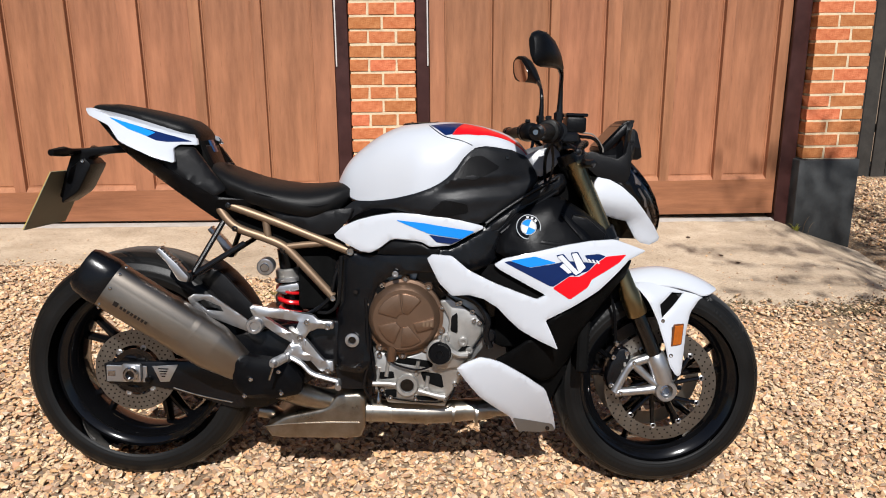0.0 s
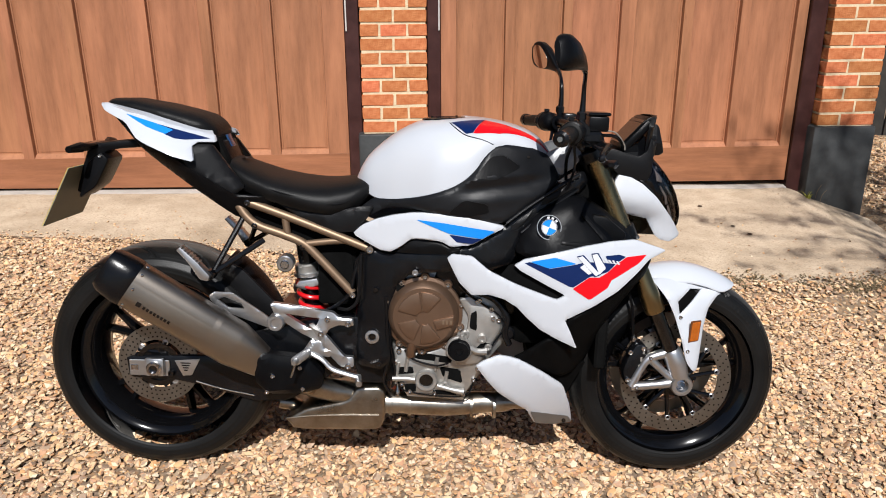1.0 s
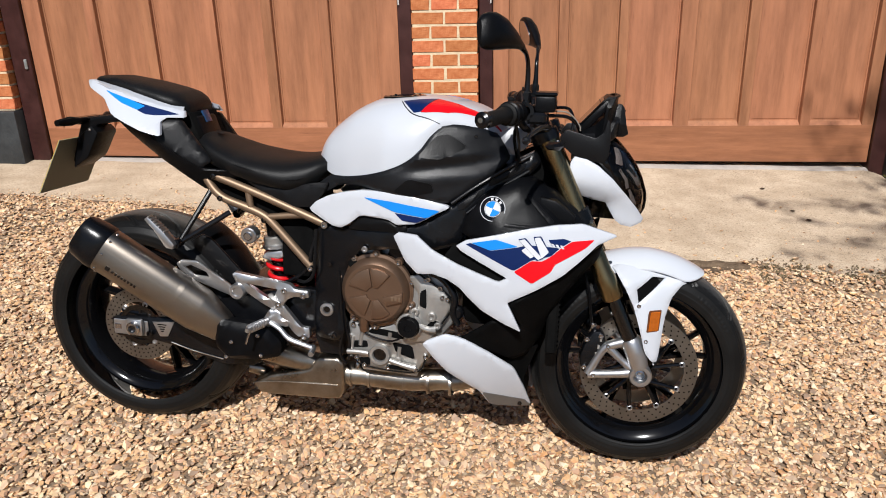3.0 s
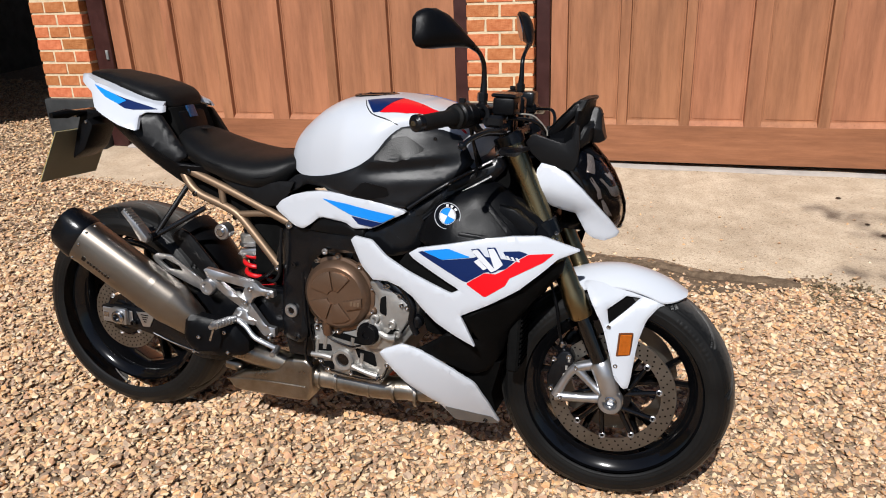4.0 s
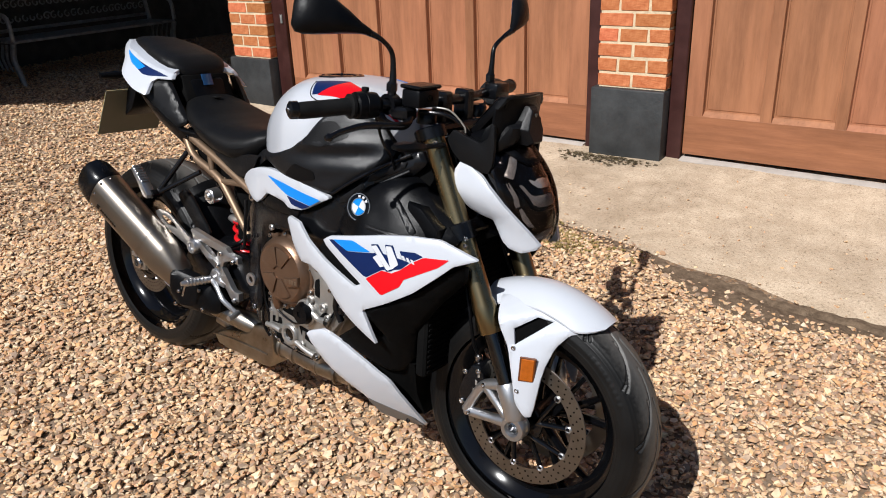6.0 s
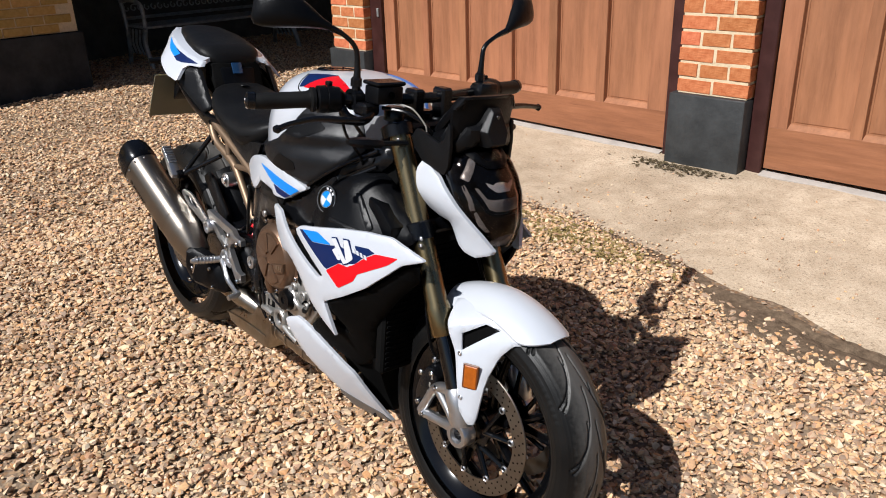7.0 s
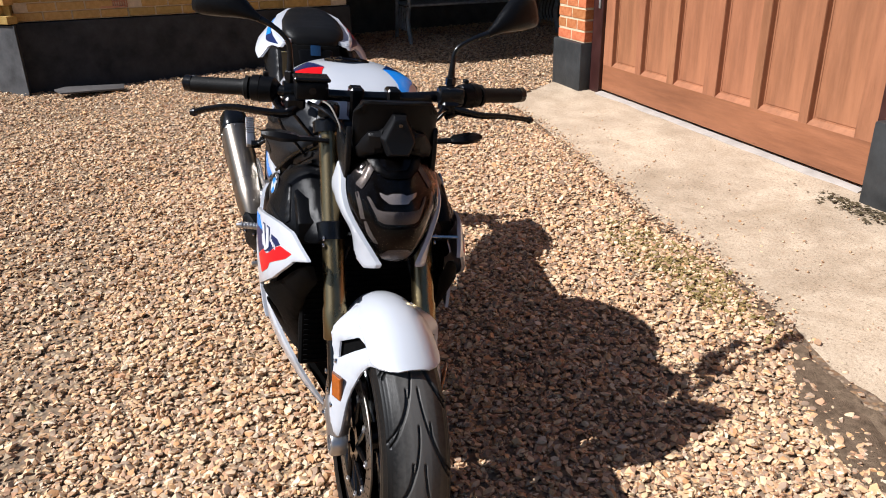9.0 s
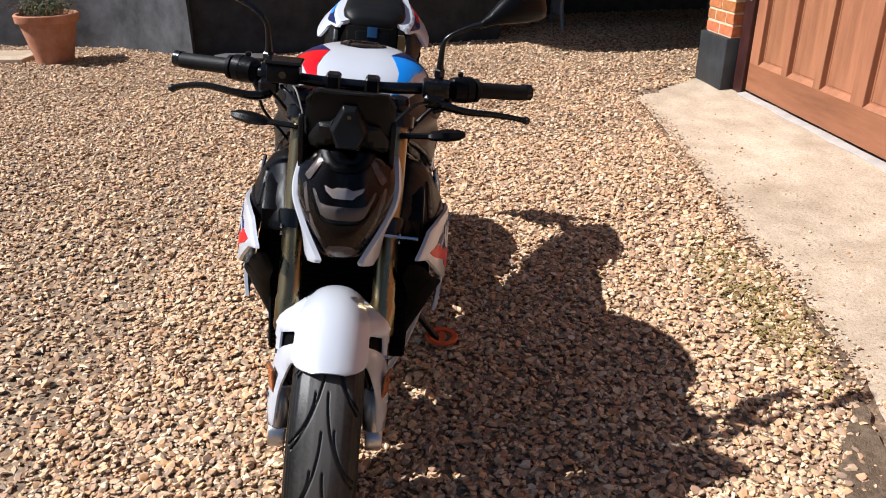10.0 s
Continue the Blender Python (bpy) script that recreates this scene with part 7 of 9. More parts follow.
# bronze rear subframe
for s in SIDES:
    sb = thing_ = P("subframe", tube([(-0.478, s * 0.115, 0.786), (-0.463, s * 0.120, 0.781), (-0.327, s * 0.126, 0.736), (-0.145, s * 0.136, 0.670)], 0.0118, 14, 5), TUBEBR, None, "bronze tubular rear subframe")
    P("lower_tube", tube([(-0.500, s * 0.115, 0.778), (-0.472, s * 0.12, 0.742), (-0.440, s * 0.122, 0.720), (-0.38, s * 0.122, 0.700), (-0.325, s * 0.124, 0.678), (-0.285, s * 0.126, 0.643), (-0.190, s * 0.132, 0.545)], 0.0118, 14, 5), TUBEBR, sb)
    P("link_tube", rod((-0.372, s * 0.122, 0.745), (-0.366, s * 0.122, 0.700), 0.010, 12), TUBEBR, sb)
    P("link_tube", tube([(-0.318, s * 0.124, 0.676), (-0.262, s * 0.127, 0.684), (-0.205, s * 0.130, 0.690)], 0.0092, 12), TUBEBR, sb)
    for q in ((-0.470, 0.783), (-0.452, 0.722), (-0.325, 0.668)):
        bolt((q[0], s * 0.131, q[1]), 0.008, 0.004, DARKMETAL, sb, s)
    P("seat_base_panel", shell([(-0.432, 0.806), (-0.36, 0.785), (-0.264, 0.762), (-0.18, 0.782), (-0.135, 0.786), (-0.150, 0.755), (-0.186, 0.716), (-0.236, 0.711), (-0.326, 0.744)], surf([(-0.43, 0.80, 0.120), (-0.26, 0.73, 0.136), (-0.15, 0.78, 0.140)]), 0.01, 0.004, 0.02, s, 0, (), 0.1, 1), GREYPL, None, "grey panel under the seat")


# ---- seats ----
def cushion(rows_, name, label, soft=0.7):
    """A padded loft: rows of x, top, edge height, half width, underside."""
    t = np.array(rows_)
    out = []
    for x in np.linspace(t[0, 0], t[-1, 0], 34):
        zt, ze, hw, zb = [float(np.interp(x, t[:, 0], t[:, k])) for k in (1, 2, 3, 4)]
        row = []
        for a in np.linspace(-90, 90, 25):
            q, c = math.sin(radians(a)), math.cos(radians(a))
            row.append((x, hw * abs(q) ** soft * (1 if q > 0 else -1), ze + (zt - ze) * c ** 0.75))
        row += [(x, hw * 0.97, ze - 0.010), (x, hw * 0.9, zb), (x, -hw * 0.9, zb), (x, -hw * 0.97, ze - 0.010)]
        out.append(row)
    return P(name, rings(out), SEAT, None, label, 40)


seat = cushion([(-0.548, 0.890, 0.868, 0.055, 0.85), (-0.535, 0.893, 0.862, 0.085, 0.84), (-0.505, 0.884, 0.850, 0.108, 0.825), (-0.478, 0.874, 0.834, 0.122, 0.81), (-0.413, 0.852, 0.814, 0.142, 0.79), (-0.351, 0.841, 0.800, 0.152, 0.775), (-0.30, 0.837, 0.786, 0.154, 0.765), (-0.255, 0.838, 0.778, 0.150, 0.758), (-0.204, 0.844, 0.786, 0.136, 0.765), (-0.17, 0.850, 0.806, 0.118, 0.785), (-0.152, 0.846, 0.820, 0.100, 0.80)], "rider_seat", "black padded rider seat")
for s in SIDES:
    P("seam", tube([(-0.53, s * 0.080, 0.868), (-0.478, s * 0.116, 0.842), (-0.413, s * 0.138, 0.823), (-0.351, s * 0.149, 0.809), (-0.255, s * 0.147, 0.788), (-0.204, s * 0.133, 0.795), (-0.16, s * 0.105, 0.82)], 0.0022, 6, 5), PLASTIC, seat)
pil = cushion([(-0.862, 1.034, 1.024, 0.034, 1.012), (-0.850, 1.040, 1.024, 0.052, 1.01), (-0.79, 1.042, 1.016, 0.078, 1.0), (-0.705, 1.029, 1.001, 0.100, 0.985), (-0.630, 1.013, 0.979, 0.106, 0.965), (-0.595, 1.003, 0.970, 0.100, 0.957), (-0.573, 0.988, 0.965, 0.086, 0.952), (-0.560, 0.972, 0.960, 0.066, 0.948)], "pillion_seat", "black padded pillion seat", 0.62)
P("badge", lathe([(0, 0.0), (0.014, 0.0), (0.013, 0.0015), (0, 0.0015)], 20, (-0.50, 0, 0.888), "Z"), GREYPL, seat)
P("tag", slab([(-0.5545, 0.950), (-0.5405, 0.918), (-0.5350, 0.920), (-0.5490, 0.952)], -0.018, 0.016, 0.001), mat("blue_gloss_spot", (0.014, 0.048, 0.12), 0.25, 0, vary=0.1, coat=0.4), pil, "small blue spot under the seat's lip")

# ---- tail ----
to = [(-0.868, 1.026), (-0.85, 1.030), (-0.783, 1.014), (-0.705, 0.994), (-0.632, 0.975), (-0.556, 0.957), (-0.549, 0.939), (-0.590, 0.940), (-0.602, 0.930), (-0.590, 0.893), (-0.640, 0.906), (-0.735, 0.944), (-0.78, 0.985), (-0.85, 1.010)]
tf = surf([(-0.868, 1.026, 0.064), (-0.85, 1.015, 0.082), (-0.783, 1.013, 0.112), (-0.70, 0.992, 0.126), (-0.63, 0.974, 0.128), (-0.556, 0.957, 0.108), (-0.550, 0.940, 0.122), (-0.60, 0.938, 0.158), (-0.592, 0.897, 0.188), (-0.64, 0.908, 0.190), (-0.715, 0.947, 0.172), (-0.775, 0.987, 0.138)])
for s in SIDES:
    tp = P("tail_panel", shell(to, tf, 0.010, 0.003, 0.012, s, 0, (), 0.1, 1), PAINT, None, "white tail panel with a blue flash")
    decal([(-0.785, 1.006), (-0.70, 0.985), (-0.652, 0.969), (-0.668, 0.959), (-0.72, 0.976)], tf, LBLUE if s < 0 else REDD, tp, s, "stripe", 0.0012)
    decal([(-0.70, 0.9845), (-0.60, 0.959), (-0.562, 0.948), (-0.62, 0.946), (-0.645, 0.949), (-0.669, 0.9585)], tf, NAVY, tp, s, "stripe", 0.0009)
    A = [(-0.866, 0.064, 1.029), (-0.783, 0.111, 1.0145), (-0.70, 0.125, 0.993), (-0.63, 0.127, 0.9745), (-0.558, 0.108, 0.958)]
    C = [(-0.858, 0.024, 1.030), (-0.783, 0.062, 1.020), (-0.70, 0.086, 1.003), (-0.63, 0.094, 0.983), (-0.570, 0.080, 0.966)]
    rows = [[(p[0], s * p[1], p[2]) for p in q] for q in (A, C, [(c[0], c[1], c[2] - 0.012) for c in C], [(a[0], a[1] - 0.004, a[2] - 0.012) for a in A])]
    b = rings([[r[i] for r in rows] for i in range(5)])
    P("tail_edge", b, PAINT, tp)
    # dark panel ahead of it, and the hollow under the pillion
    P("tail_side", shell([(-0.628, 0.925), (-0.61, 0.934), (-0.560, 0.934), (-0.538, 0.905), (-0.505, 0.86), (-0.475, 0.825), (-0.50, 0.805), (-0.56, 0.84), (-0.622, 0.884)], surf([(-0.62, 0.89, 0.172), (-0.56, 0.934, 0.130), (-0.475, 0.825, 0.132), (-0.56, 0.845, 0.152)]), 0.012, 0.005, 0.014, s, 0, (), 0.12, 1), GREYPL, None, "dark grey tail side panel")
    P("tail_side_lower", shell([(-0.60, 0.872), (-0.50, 0.806), (-0.425, 0.80), (-0.40, 0.785), (-0.44, 0.742), (-0.50, 0.735), (-0.58, 0.80), (-0.66, 0.86), (-0.74, 0.915), (-0.79, 0.965), (-0.80, 0.975), (-0.73, 0.938), (-0.66, 0.905)], surf([(-0.60, 0.868, 0.172), (-0.50, 0.806, 0.140), (-0.42, 0.795, 0.128), (-0.46, 0.745, 0.112), (-0.58, 0.80, 0.128), (-0.66, 0.885, 0.165), (-0.74, 0.925, 0.135), (-0.79, 0.968, 0.105)]), 0.02, 0.005, 0.016, s, 0, (), 0.12, 1), PLASTIC, None, "black under-tail panel")
P("tail_core", slab([(-0.862, 1.020), (-0.80, 0.945), (-0.716, 0.892), (-0.593, 0.820), (-0.518, 0.748), (-0.44, 0.735), (-0.40, 0.76), (-0.42, 0.80), (-0.505, 0.83), (-0.545, 0.935), (-0.60, 0.962), (-0.75, 1.0)], -0.062, 0.062, 0.012), PLASTIC)
# black slabs colour in the shade of the hollows below the seats
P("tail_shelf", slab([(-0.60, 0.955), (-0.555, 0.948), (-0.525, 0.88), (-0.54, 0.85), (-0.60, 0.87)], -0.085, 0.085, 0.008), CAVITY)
P("under_seat_fill", slab([(-0.52, 0.80), (-0.43, 0.80), (-0.20, 0.745), (-0.18, 0.62), (-0.24, 0.60), (-0.30, 0.66), (-0.42, 0.70), (-0.47, 0.72)], -0.098, 0.098, 0.008), CAVITY)

# plate carrier
pc = P("plate_carrier", slab([(-0.74, 0.938), (-0.752, 0.912), (-0.84, 0.905), (-0.88, 0.895), (-0.905, 0.84), (-0.955, 0.775), (-0.968, 0.785), (-0.945, 0.86), (-0.925, 0.915), (-0.85, 0.925)], -0.03, 0.03, 0.006, 0.1, 1), PLASTIC, None, "black number plate carrier")
P("carrier_wing", slab([(-0.925, 0.865), (-0.885, 0.895), (-0.865, 0.875), (-0.905, 0.80), (-0.955, 0.765)], -0.05, 0.05, 0.006, 0.1, 1), PLASTIC, pc)
for s in SIDES:
    P("rear_signal", tube([(-0.905, s * 0.03, 0.912), (-0.912, s * 0.06, 0.912), (-0.920, s * 0.09, 0.911), (-0.928, s * 0.14, 0.909)], [0.006, 0.007, 0.014, 0.009], 10, curve=False), PLASTIC, pc)
    bolt((-0.888, s * 0.05, 0.885), 0.005, 0.004, CHROME, pc, s)
P("tail_lamp", box(-0.945, -0.91, -0.06, 0.06, 0.898, 0.918, 0.005), GLOSS, pc)
pm = Matrix.Translation((-0.985, 0, 0.778)) @ pose(0, 0, 0, 0, 27, 0)
b = box(-0.0012, 0.0012, -0.114, 0.114, -0.089, 0.089, 0.0)
b.transform(pm)
pl = P("number_plate", b, PLATE, pc, "grey back of a number plate")
b = box(-0.0024, -0.0013, -0.1135, 0.1135, -0.0885, 0.0885, 0.0)
b.transform(pm)
P("plate_front", b, YELLOW, pl, "yellow plate front")
for k in range(3):
    for r in range(2):
        b = box(-0.0032, -0.0025, -0.085 + k * 0.06, -0.04 + k * 0.06, -0.065 + r * 0.075, -0.01 + r * 0.075, 0.0)
        b.transform(pm)
        P("character_bar", b, SATIN, pl)

# ---- side fairings ----
po = [(0.062, 0.668), (0.075, 0.680), (0.126, 0.679), (0.170, 0.645), (0.235, 0.616), (0.344, 0.578), (0.366, 0.590), (0.246, 0.652), (0.233, 0.664), (0.258, 0.680), (0.335, 0.698), (0.411, 0.716), (0.480, 0.727), (0.546, 0.730), (0.635, 0.699), (0.585, 0.678), (0.555, 0.648), (0.504, 0.602), (0.440, 0.562), (0.369, 0.524), (0.386, 0.49), (0.407, 0.444), (0.355, 0.468), (0.305, 0.496), (0.270, 0.527), (0.245, 0.553), (0.210, 0.573), (0.172, 0.581), (0.129, 0.575), (0.095, 0.606)]
pf = surf([(0.061, 0.67, 0.212), (0.126, 0.678, 0.220), (0.17, 0.61, 0.230), (0.24, 0.58, 0.239), (0.30, 0.60, 0.252), (0.35, 0.585, 0.256), (0.26, 0.675, 0.247), (0.34, 0.66, 0.252), (0.41, 0.716, 0.226), (0.40, 0.65, 0.253), (0.546, 0.73, 0.198), (0.50, 0.68, 0.226), (0.635, 0.699, 0.172), (0.58, 0.675, 0.192), (0.50, 0.60, 0.226), (0.45, 0.61, 0.244), (0.42, 0.56, 0.250), (0.378, 0.52, 0.249), (0.395, 0.447, 0.238), (0.305, 0.494, 0.240), (0.09, 0.62, 0.218)])
for s in SIDES:
    sp = P("side_fairing", shell(po, pf, 0.008, 0.0022, 0.014, s, 0, (), 0.07, 1), PAINT, None, "white radiator side fairing with blue and red stripes")
    decal([(0.272, 0.6755), (0.334, 0.688), (0.390, 0.673), (0.320, 0.660)], pf, LBLUE, sp, s)
    decal([(0.258, 0.671), (0.2705, 0.6750), (0.319, 0.6585), (0.390, 0.6715), (0.414, 0.678), (0.470, 0.674), (0.492, 0.672), (0.472, 0.652), (0.424, 0.640), (0.381, 0.611)], pf, NAVY, sp, s, "stripe", 0.0010)
    decal([(0.382, 0.609), (0.424, 0.6385), (0.452, 0.638), (0.472, 0.651), (0.496, 0.672), (0.521, 0.688), (0.577, 0.692), (0.556, 0.672), (0.478, 0.628), (0.474, 0.612), (0.428, 0.580)], pf, REDD, sp, s, "stripe", 0.0012)
    decal([(0.463, 0.692), (0.500, 0.695), (0.519, 0.689), (0.494, 0.6735), (0.474, 0.6755)], pf, NAVY, sp, s, "stripe", 0.0010)
    # slanting badge strokes: pale bands on dark ones
    for grow, m_, lf in ((0.0028, NAVY, 0.0019), (0.0, WHITED, 0.0026)):
        g = grow
        decal([(0.391 - g, 0.689 + g), (0.404 + g, 0.693 + g), (0.450 + g, 0.648 - g), (0.440 - g, 0.642 - g)], pf, m_, sp, s, "badge_stroke", lf)
        decal([(0.428 - g, 0.696 + g), (0.442 + g, 0.698 + g), (0.466 + g, 0.662 - g), (0.449, 0.646 - g)], pf, m_, sp, s, "badge_stroke", lf)
        decal([(0.398 - g, 0.664 - g), (0.408, 0.672 + g), (0.430 + g, 0.650 - g), (0.421, 0.646 - g)], pf, m_, sp, s, "badge_stroke", lf - 0.0003)
    for k in range(4):
        x = 0.459 + 0.011 * k
        decal([(x, 0.685 - 0.002 * k), (x + 0.0055, 0.685 - 0.002 * k), (x + 0.012, 0.676 - 0.002 * k), (x + 0.0065, 0.676 - 0.002 * k)], pf, WHITED, sp, s, "badge_bar", 0.0022)
    # black backing gives the fairing slot its shade
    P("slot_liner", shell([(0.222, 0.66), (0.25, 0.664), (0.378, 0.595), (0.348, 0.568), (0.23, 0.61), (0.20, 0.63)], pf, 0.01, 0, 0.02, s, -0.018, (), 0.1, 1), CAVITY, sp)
    P("under_panel", shell([(0.371, 0.518), (0.440, 0.556), (0.504, 0.596), (0.560, 0.645), (0.600, 0.676), (0.590, 0.630), (0.535, 0.565), (0.475, 0.48), (0.455, 0.40), (0.420, 0.345), (0.385, 0.330), (0.30, 0.375), (0.245, 0.398), (0.300, 0.440), (0.335, 0.468), (0.408, 0.440)], surf([(0.384, 0.516, 0.240), (0.504, 0.596, 0.216), (0.60, 0.676, 0.172), (0.535, 0.565, 0.172), (0.475, 0.48, 0.168), (0.44, 0.37, 0.142), (0.39, 0.33, 0.15), (0.25, 0.398, 0.205), (0.33, 0.46, 0.222), (0.398, 0.444, 0.226)]), 0.012, 0.006, 0.016, s, 0, (), 0.1, 1), MATTBLACK, None, "black inner fairing")
    P("radiator_shroud", rings([[(x0, s * 0.09, z), (x1, s * 0.09, z), (x1, s * y1, z), (x0, s * y1, z)] for z, x0, x1, y1 in ((0.37, 0.345, 0.375, 0.135), (0.45, 0.35, 0.385, 0.198), (0.53, 0.36, 0.40, 0.212), (0.60, 0.37, 0.42, 0.205), (0.68, 0.38, 0.44, 0.19))]), MATTBLACK, None, "black radiator shroud")
    # shoulder beside the tank head with the round badge
    shf = surf([(0.245, 0.70, 0.204), (0.265, 0.76, 0.192), (0.318, 0.757, 0.208), (0.33, 0.72, 0.226), (0.35, 0.68, 0.236), (0.36, 0.83, 0.158), (0.38, 0.80, 0.186), (0.38, 0.75, 0.206), (0.412, 0.773, 0.190), (0.467, 0.727, 0.192), (0.46, 0.80, 0.146), (0.50, 0.76, 0.152), (0.545, 0.74, 0.132), (0.562, 0.715, 0.135), (0.48, 0.70, 0.196)], 2e-4)
    sh = P("shoulder", shell([(0.236, 0.690), (0.250, 0.740), (0.280, 0.778), (0.320, 0.806), (0.37, 0.828), (0.41, 0.832), (0.47, 0.798), (0.535, 0.748), (0.562, 0.722), (0.545, 0.700), (0.45, 0.690), (0.35, 0.665), (0.27, 0.675)], shf, 0.03, 0.010, 0.012, s, 0, (), 0.12, 1), PLASTIC, None, "dark shoulder panel beside the tank")
    P("shoulder_ridge", shell([(0.400, 0.792), (0.412, 0.792), (0.474, 0.730), (0.466, 0.720)], shf, 0.008, 0.002, 0.012, s, 0.006, (), 0.1, 1), GREYPL, sh)
    P("shoulder_ridge", shell([(0.350, 0.718), (0.352, 0.726), (0.462, 0.718), (0.462, 0.708)], shf, 0.008, 0.002, 0.012, s, 0.004, (), 0.1, 1), GREYPL, sh)
    P("front_duct", slab([(0.418, 0.700), (0.435, 0.790), (0.475, 0.782), (0.525, 0.742), (0.520, 0.690)], min(s * 0.135, s * 0.178), max(s * 0.135, s * 0.178), 0.008), PLASTIC, sh)
    em = P("badge", lathe([(0.0, s * 0.0), (0.031, s * 0.0), (0.031, s * 0.004), (0.029, s * 0.006), (0.0205, s * 0.0064), (0.0205, s * 0.0052), (0.0, s * 0.0052)], 40, (0, 0, 0)), GLOSS, None, "round black-rimmed badge, quartered blue and white")
    for k in range(4):
        pts = [(0, 0)] + [(0.0188 * math.cos(a), 0.0188 * math.sin(a)) for a in np.linspace(k * math.pi / 2 - 0.35, (k + 1) * math.pi / 2 - 0.35, 9)]
        P("quarter", slab(pts, min(s * 0.005, s * 0.0066), max(s * 0.005, s * 0.0066), 0), LBLUE if k % 2 else WHITED, em)
    P("badge_ring", lathe([(0.0302, s * 0.004), (0.0318, s * 0.004), (0.0318, s * 0.0072), (0.0302, s * 0.0072)], 40, (0, 0, 0), closed=True), ALU, em)
    for a in (0.75, 1.22, 1.69):
        P("badge_bar", slab([(r * math.cos(a + d), r * math.sin(a + d)) for r, d in ((0.0222, -0.13), (0.0278, -0.13), (0.0278, 0.13), (0.0222, 0.13))], min(s * 0.0060, s * 0.0069), max(s * 0.0060, s * 0.0069), 0), WHITED, em)
    P("badge_ring", lathe([(0.0195, s * 0.005), (0.0208, s * 0.005), (0.0208, s * 0.0072), (0.0195, s * 0.0072)], 36, (0, 0, 0), closed=True), ALU, em)
    em.matrix_basis = Matrix.Translation((0.318, s * 0.2065, 0.757)) @ pose(0, 0, 0, 14 * s, 0, 0) @ pose(0, 0, 0, 0, 0, -6 * s)
    # belly pan
    bp_ = P("belly_pan", shell([(0.148, 0.380), (0.160, 0.392), (0.207, 0.413), (0.236, 0.408), (0.267, 0.397), (0.33, 0.358), (0.390, 0.312), (0.420, 0.235), (0.440, 0.158), (0.39, 0.160), (0.325, 0.172), (0.298, 0.228), (0.255, 0.262), (0.213, 0.296), (0.175, 0.342)],
                           bpf := surf([(0.15, 0.38, 0.224), (0.207, 0.413, 0.224), (0.267, 0.397, 0.216), (0.33, 0.35, 0.197), (0.39, 0.311, 0.166), (0.44, 0.158, 0.066), (0.38, 0.2, 0.118), (0.325, 0.172, 0.112), (0.298, 0.228, 0.156), (0.213, 0.296, 0.202), (0.28, 0.31, 0.194)]), 0.008, 0.005, 0.014, s, 0, (), 0.1, 1), PAINT, None, "white belly pan")
    P("lower_lip", shell([(0.306, 0.226), (0.350, 0.214), (0.422, 0.190), (0.438, 0.160), (0.39, 0.162), (0.328, 0.174)], bpf, 0.003, 0.0, 0.012, s, 0.0015, (), 0.1, 1), mat("silver_lip", (0.20, 0.20, 0.20), 0.35, 0.5), bp_)
    bolt((0.409, s * 0.104, 0.180), 0.006, 0.004, DARKMETAL, bp_, s)
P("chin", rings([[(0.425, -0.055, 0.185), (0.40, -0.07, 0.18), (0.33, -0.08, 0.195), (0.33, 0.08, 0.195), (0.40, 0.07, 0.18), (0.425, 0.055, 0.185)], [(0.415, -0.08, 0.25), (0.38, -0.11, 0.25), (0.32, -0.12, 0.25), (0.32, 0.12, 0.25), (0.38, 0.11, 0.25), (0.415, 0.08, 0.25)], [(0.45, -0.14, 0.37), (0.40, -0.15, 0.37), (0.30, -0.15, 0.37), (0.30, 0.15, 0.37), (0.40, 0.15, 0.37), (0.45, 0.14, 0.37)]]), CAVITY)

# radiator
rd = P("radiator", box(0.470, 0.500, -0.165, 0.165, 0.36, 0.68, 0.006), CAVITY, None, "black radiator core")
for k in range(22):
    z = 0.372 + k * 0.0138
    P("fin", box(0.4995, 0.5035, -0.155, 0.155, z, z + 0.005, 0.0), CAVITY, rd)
# black fill behind the panels, shade put in as solid blocks
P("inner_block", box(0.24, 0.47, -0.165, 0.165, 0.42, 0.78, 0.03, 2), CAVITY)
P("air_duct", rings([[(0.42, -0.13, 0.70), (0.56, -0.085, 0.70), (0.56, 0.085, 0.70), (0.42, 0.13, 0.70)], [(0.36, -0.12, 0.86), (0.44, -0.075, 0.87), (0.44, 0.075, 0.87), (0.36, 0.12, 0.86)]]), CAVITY)

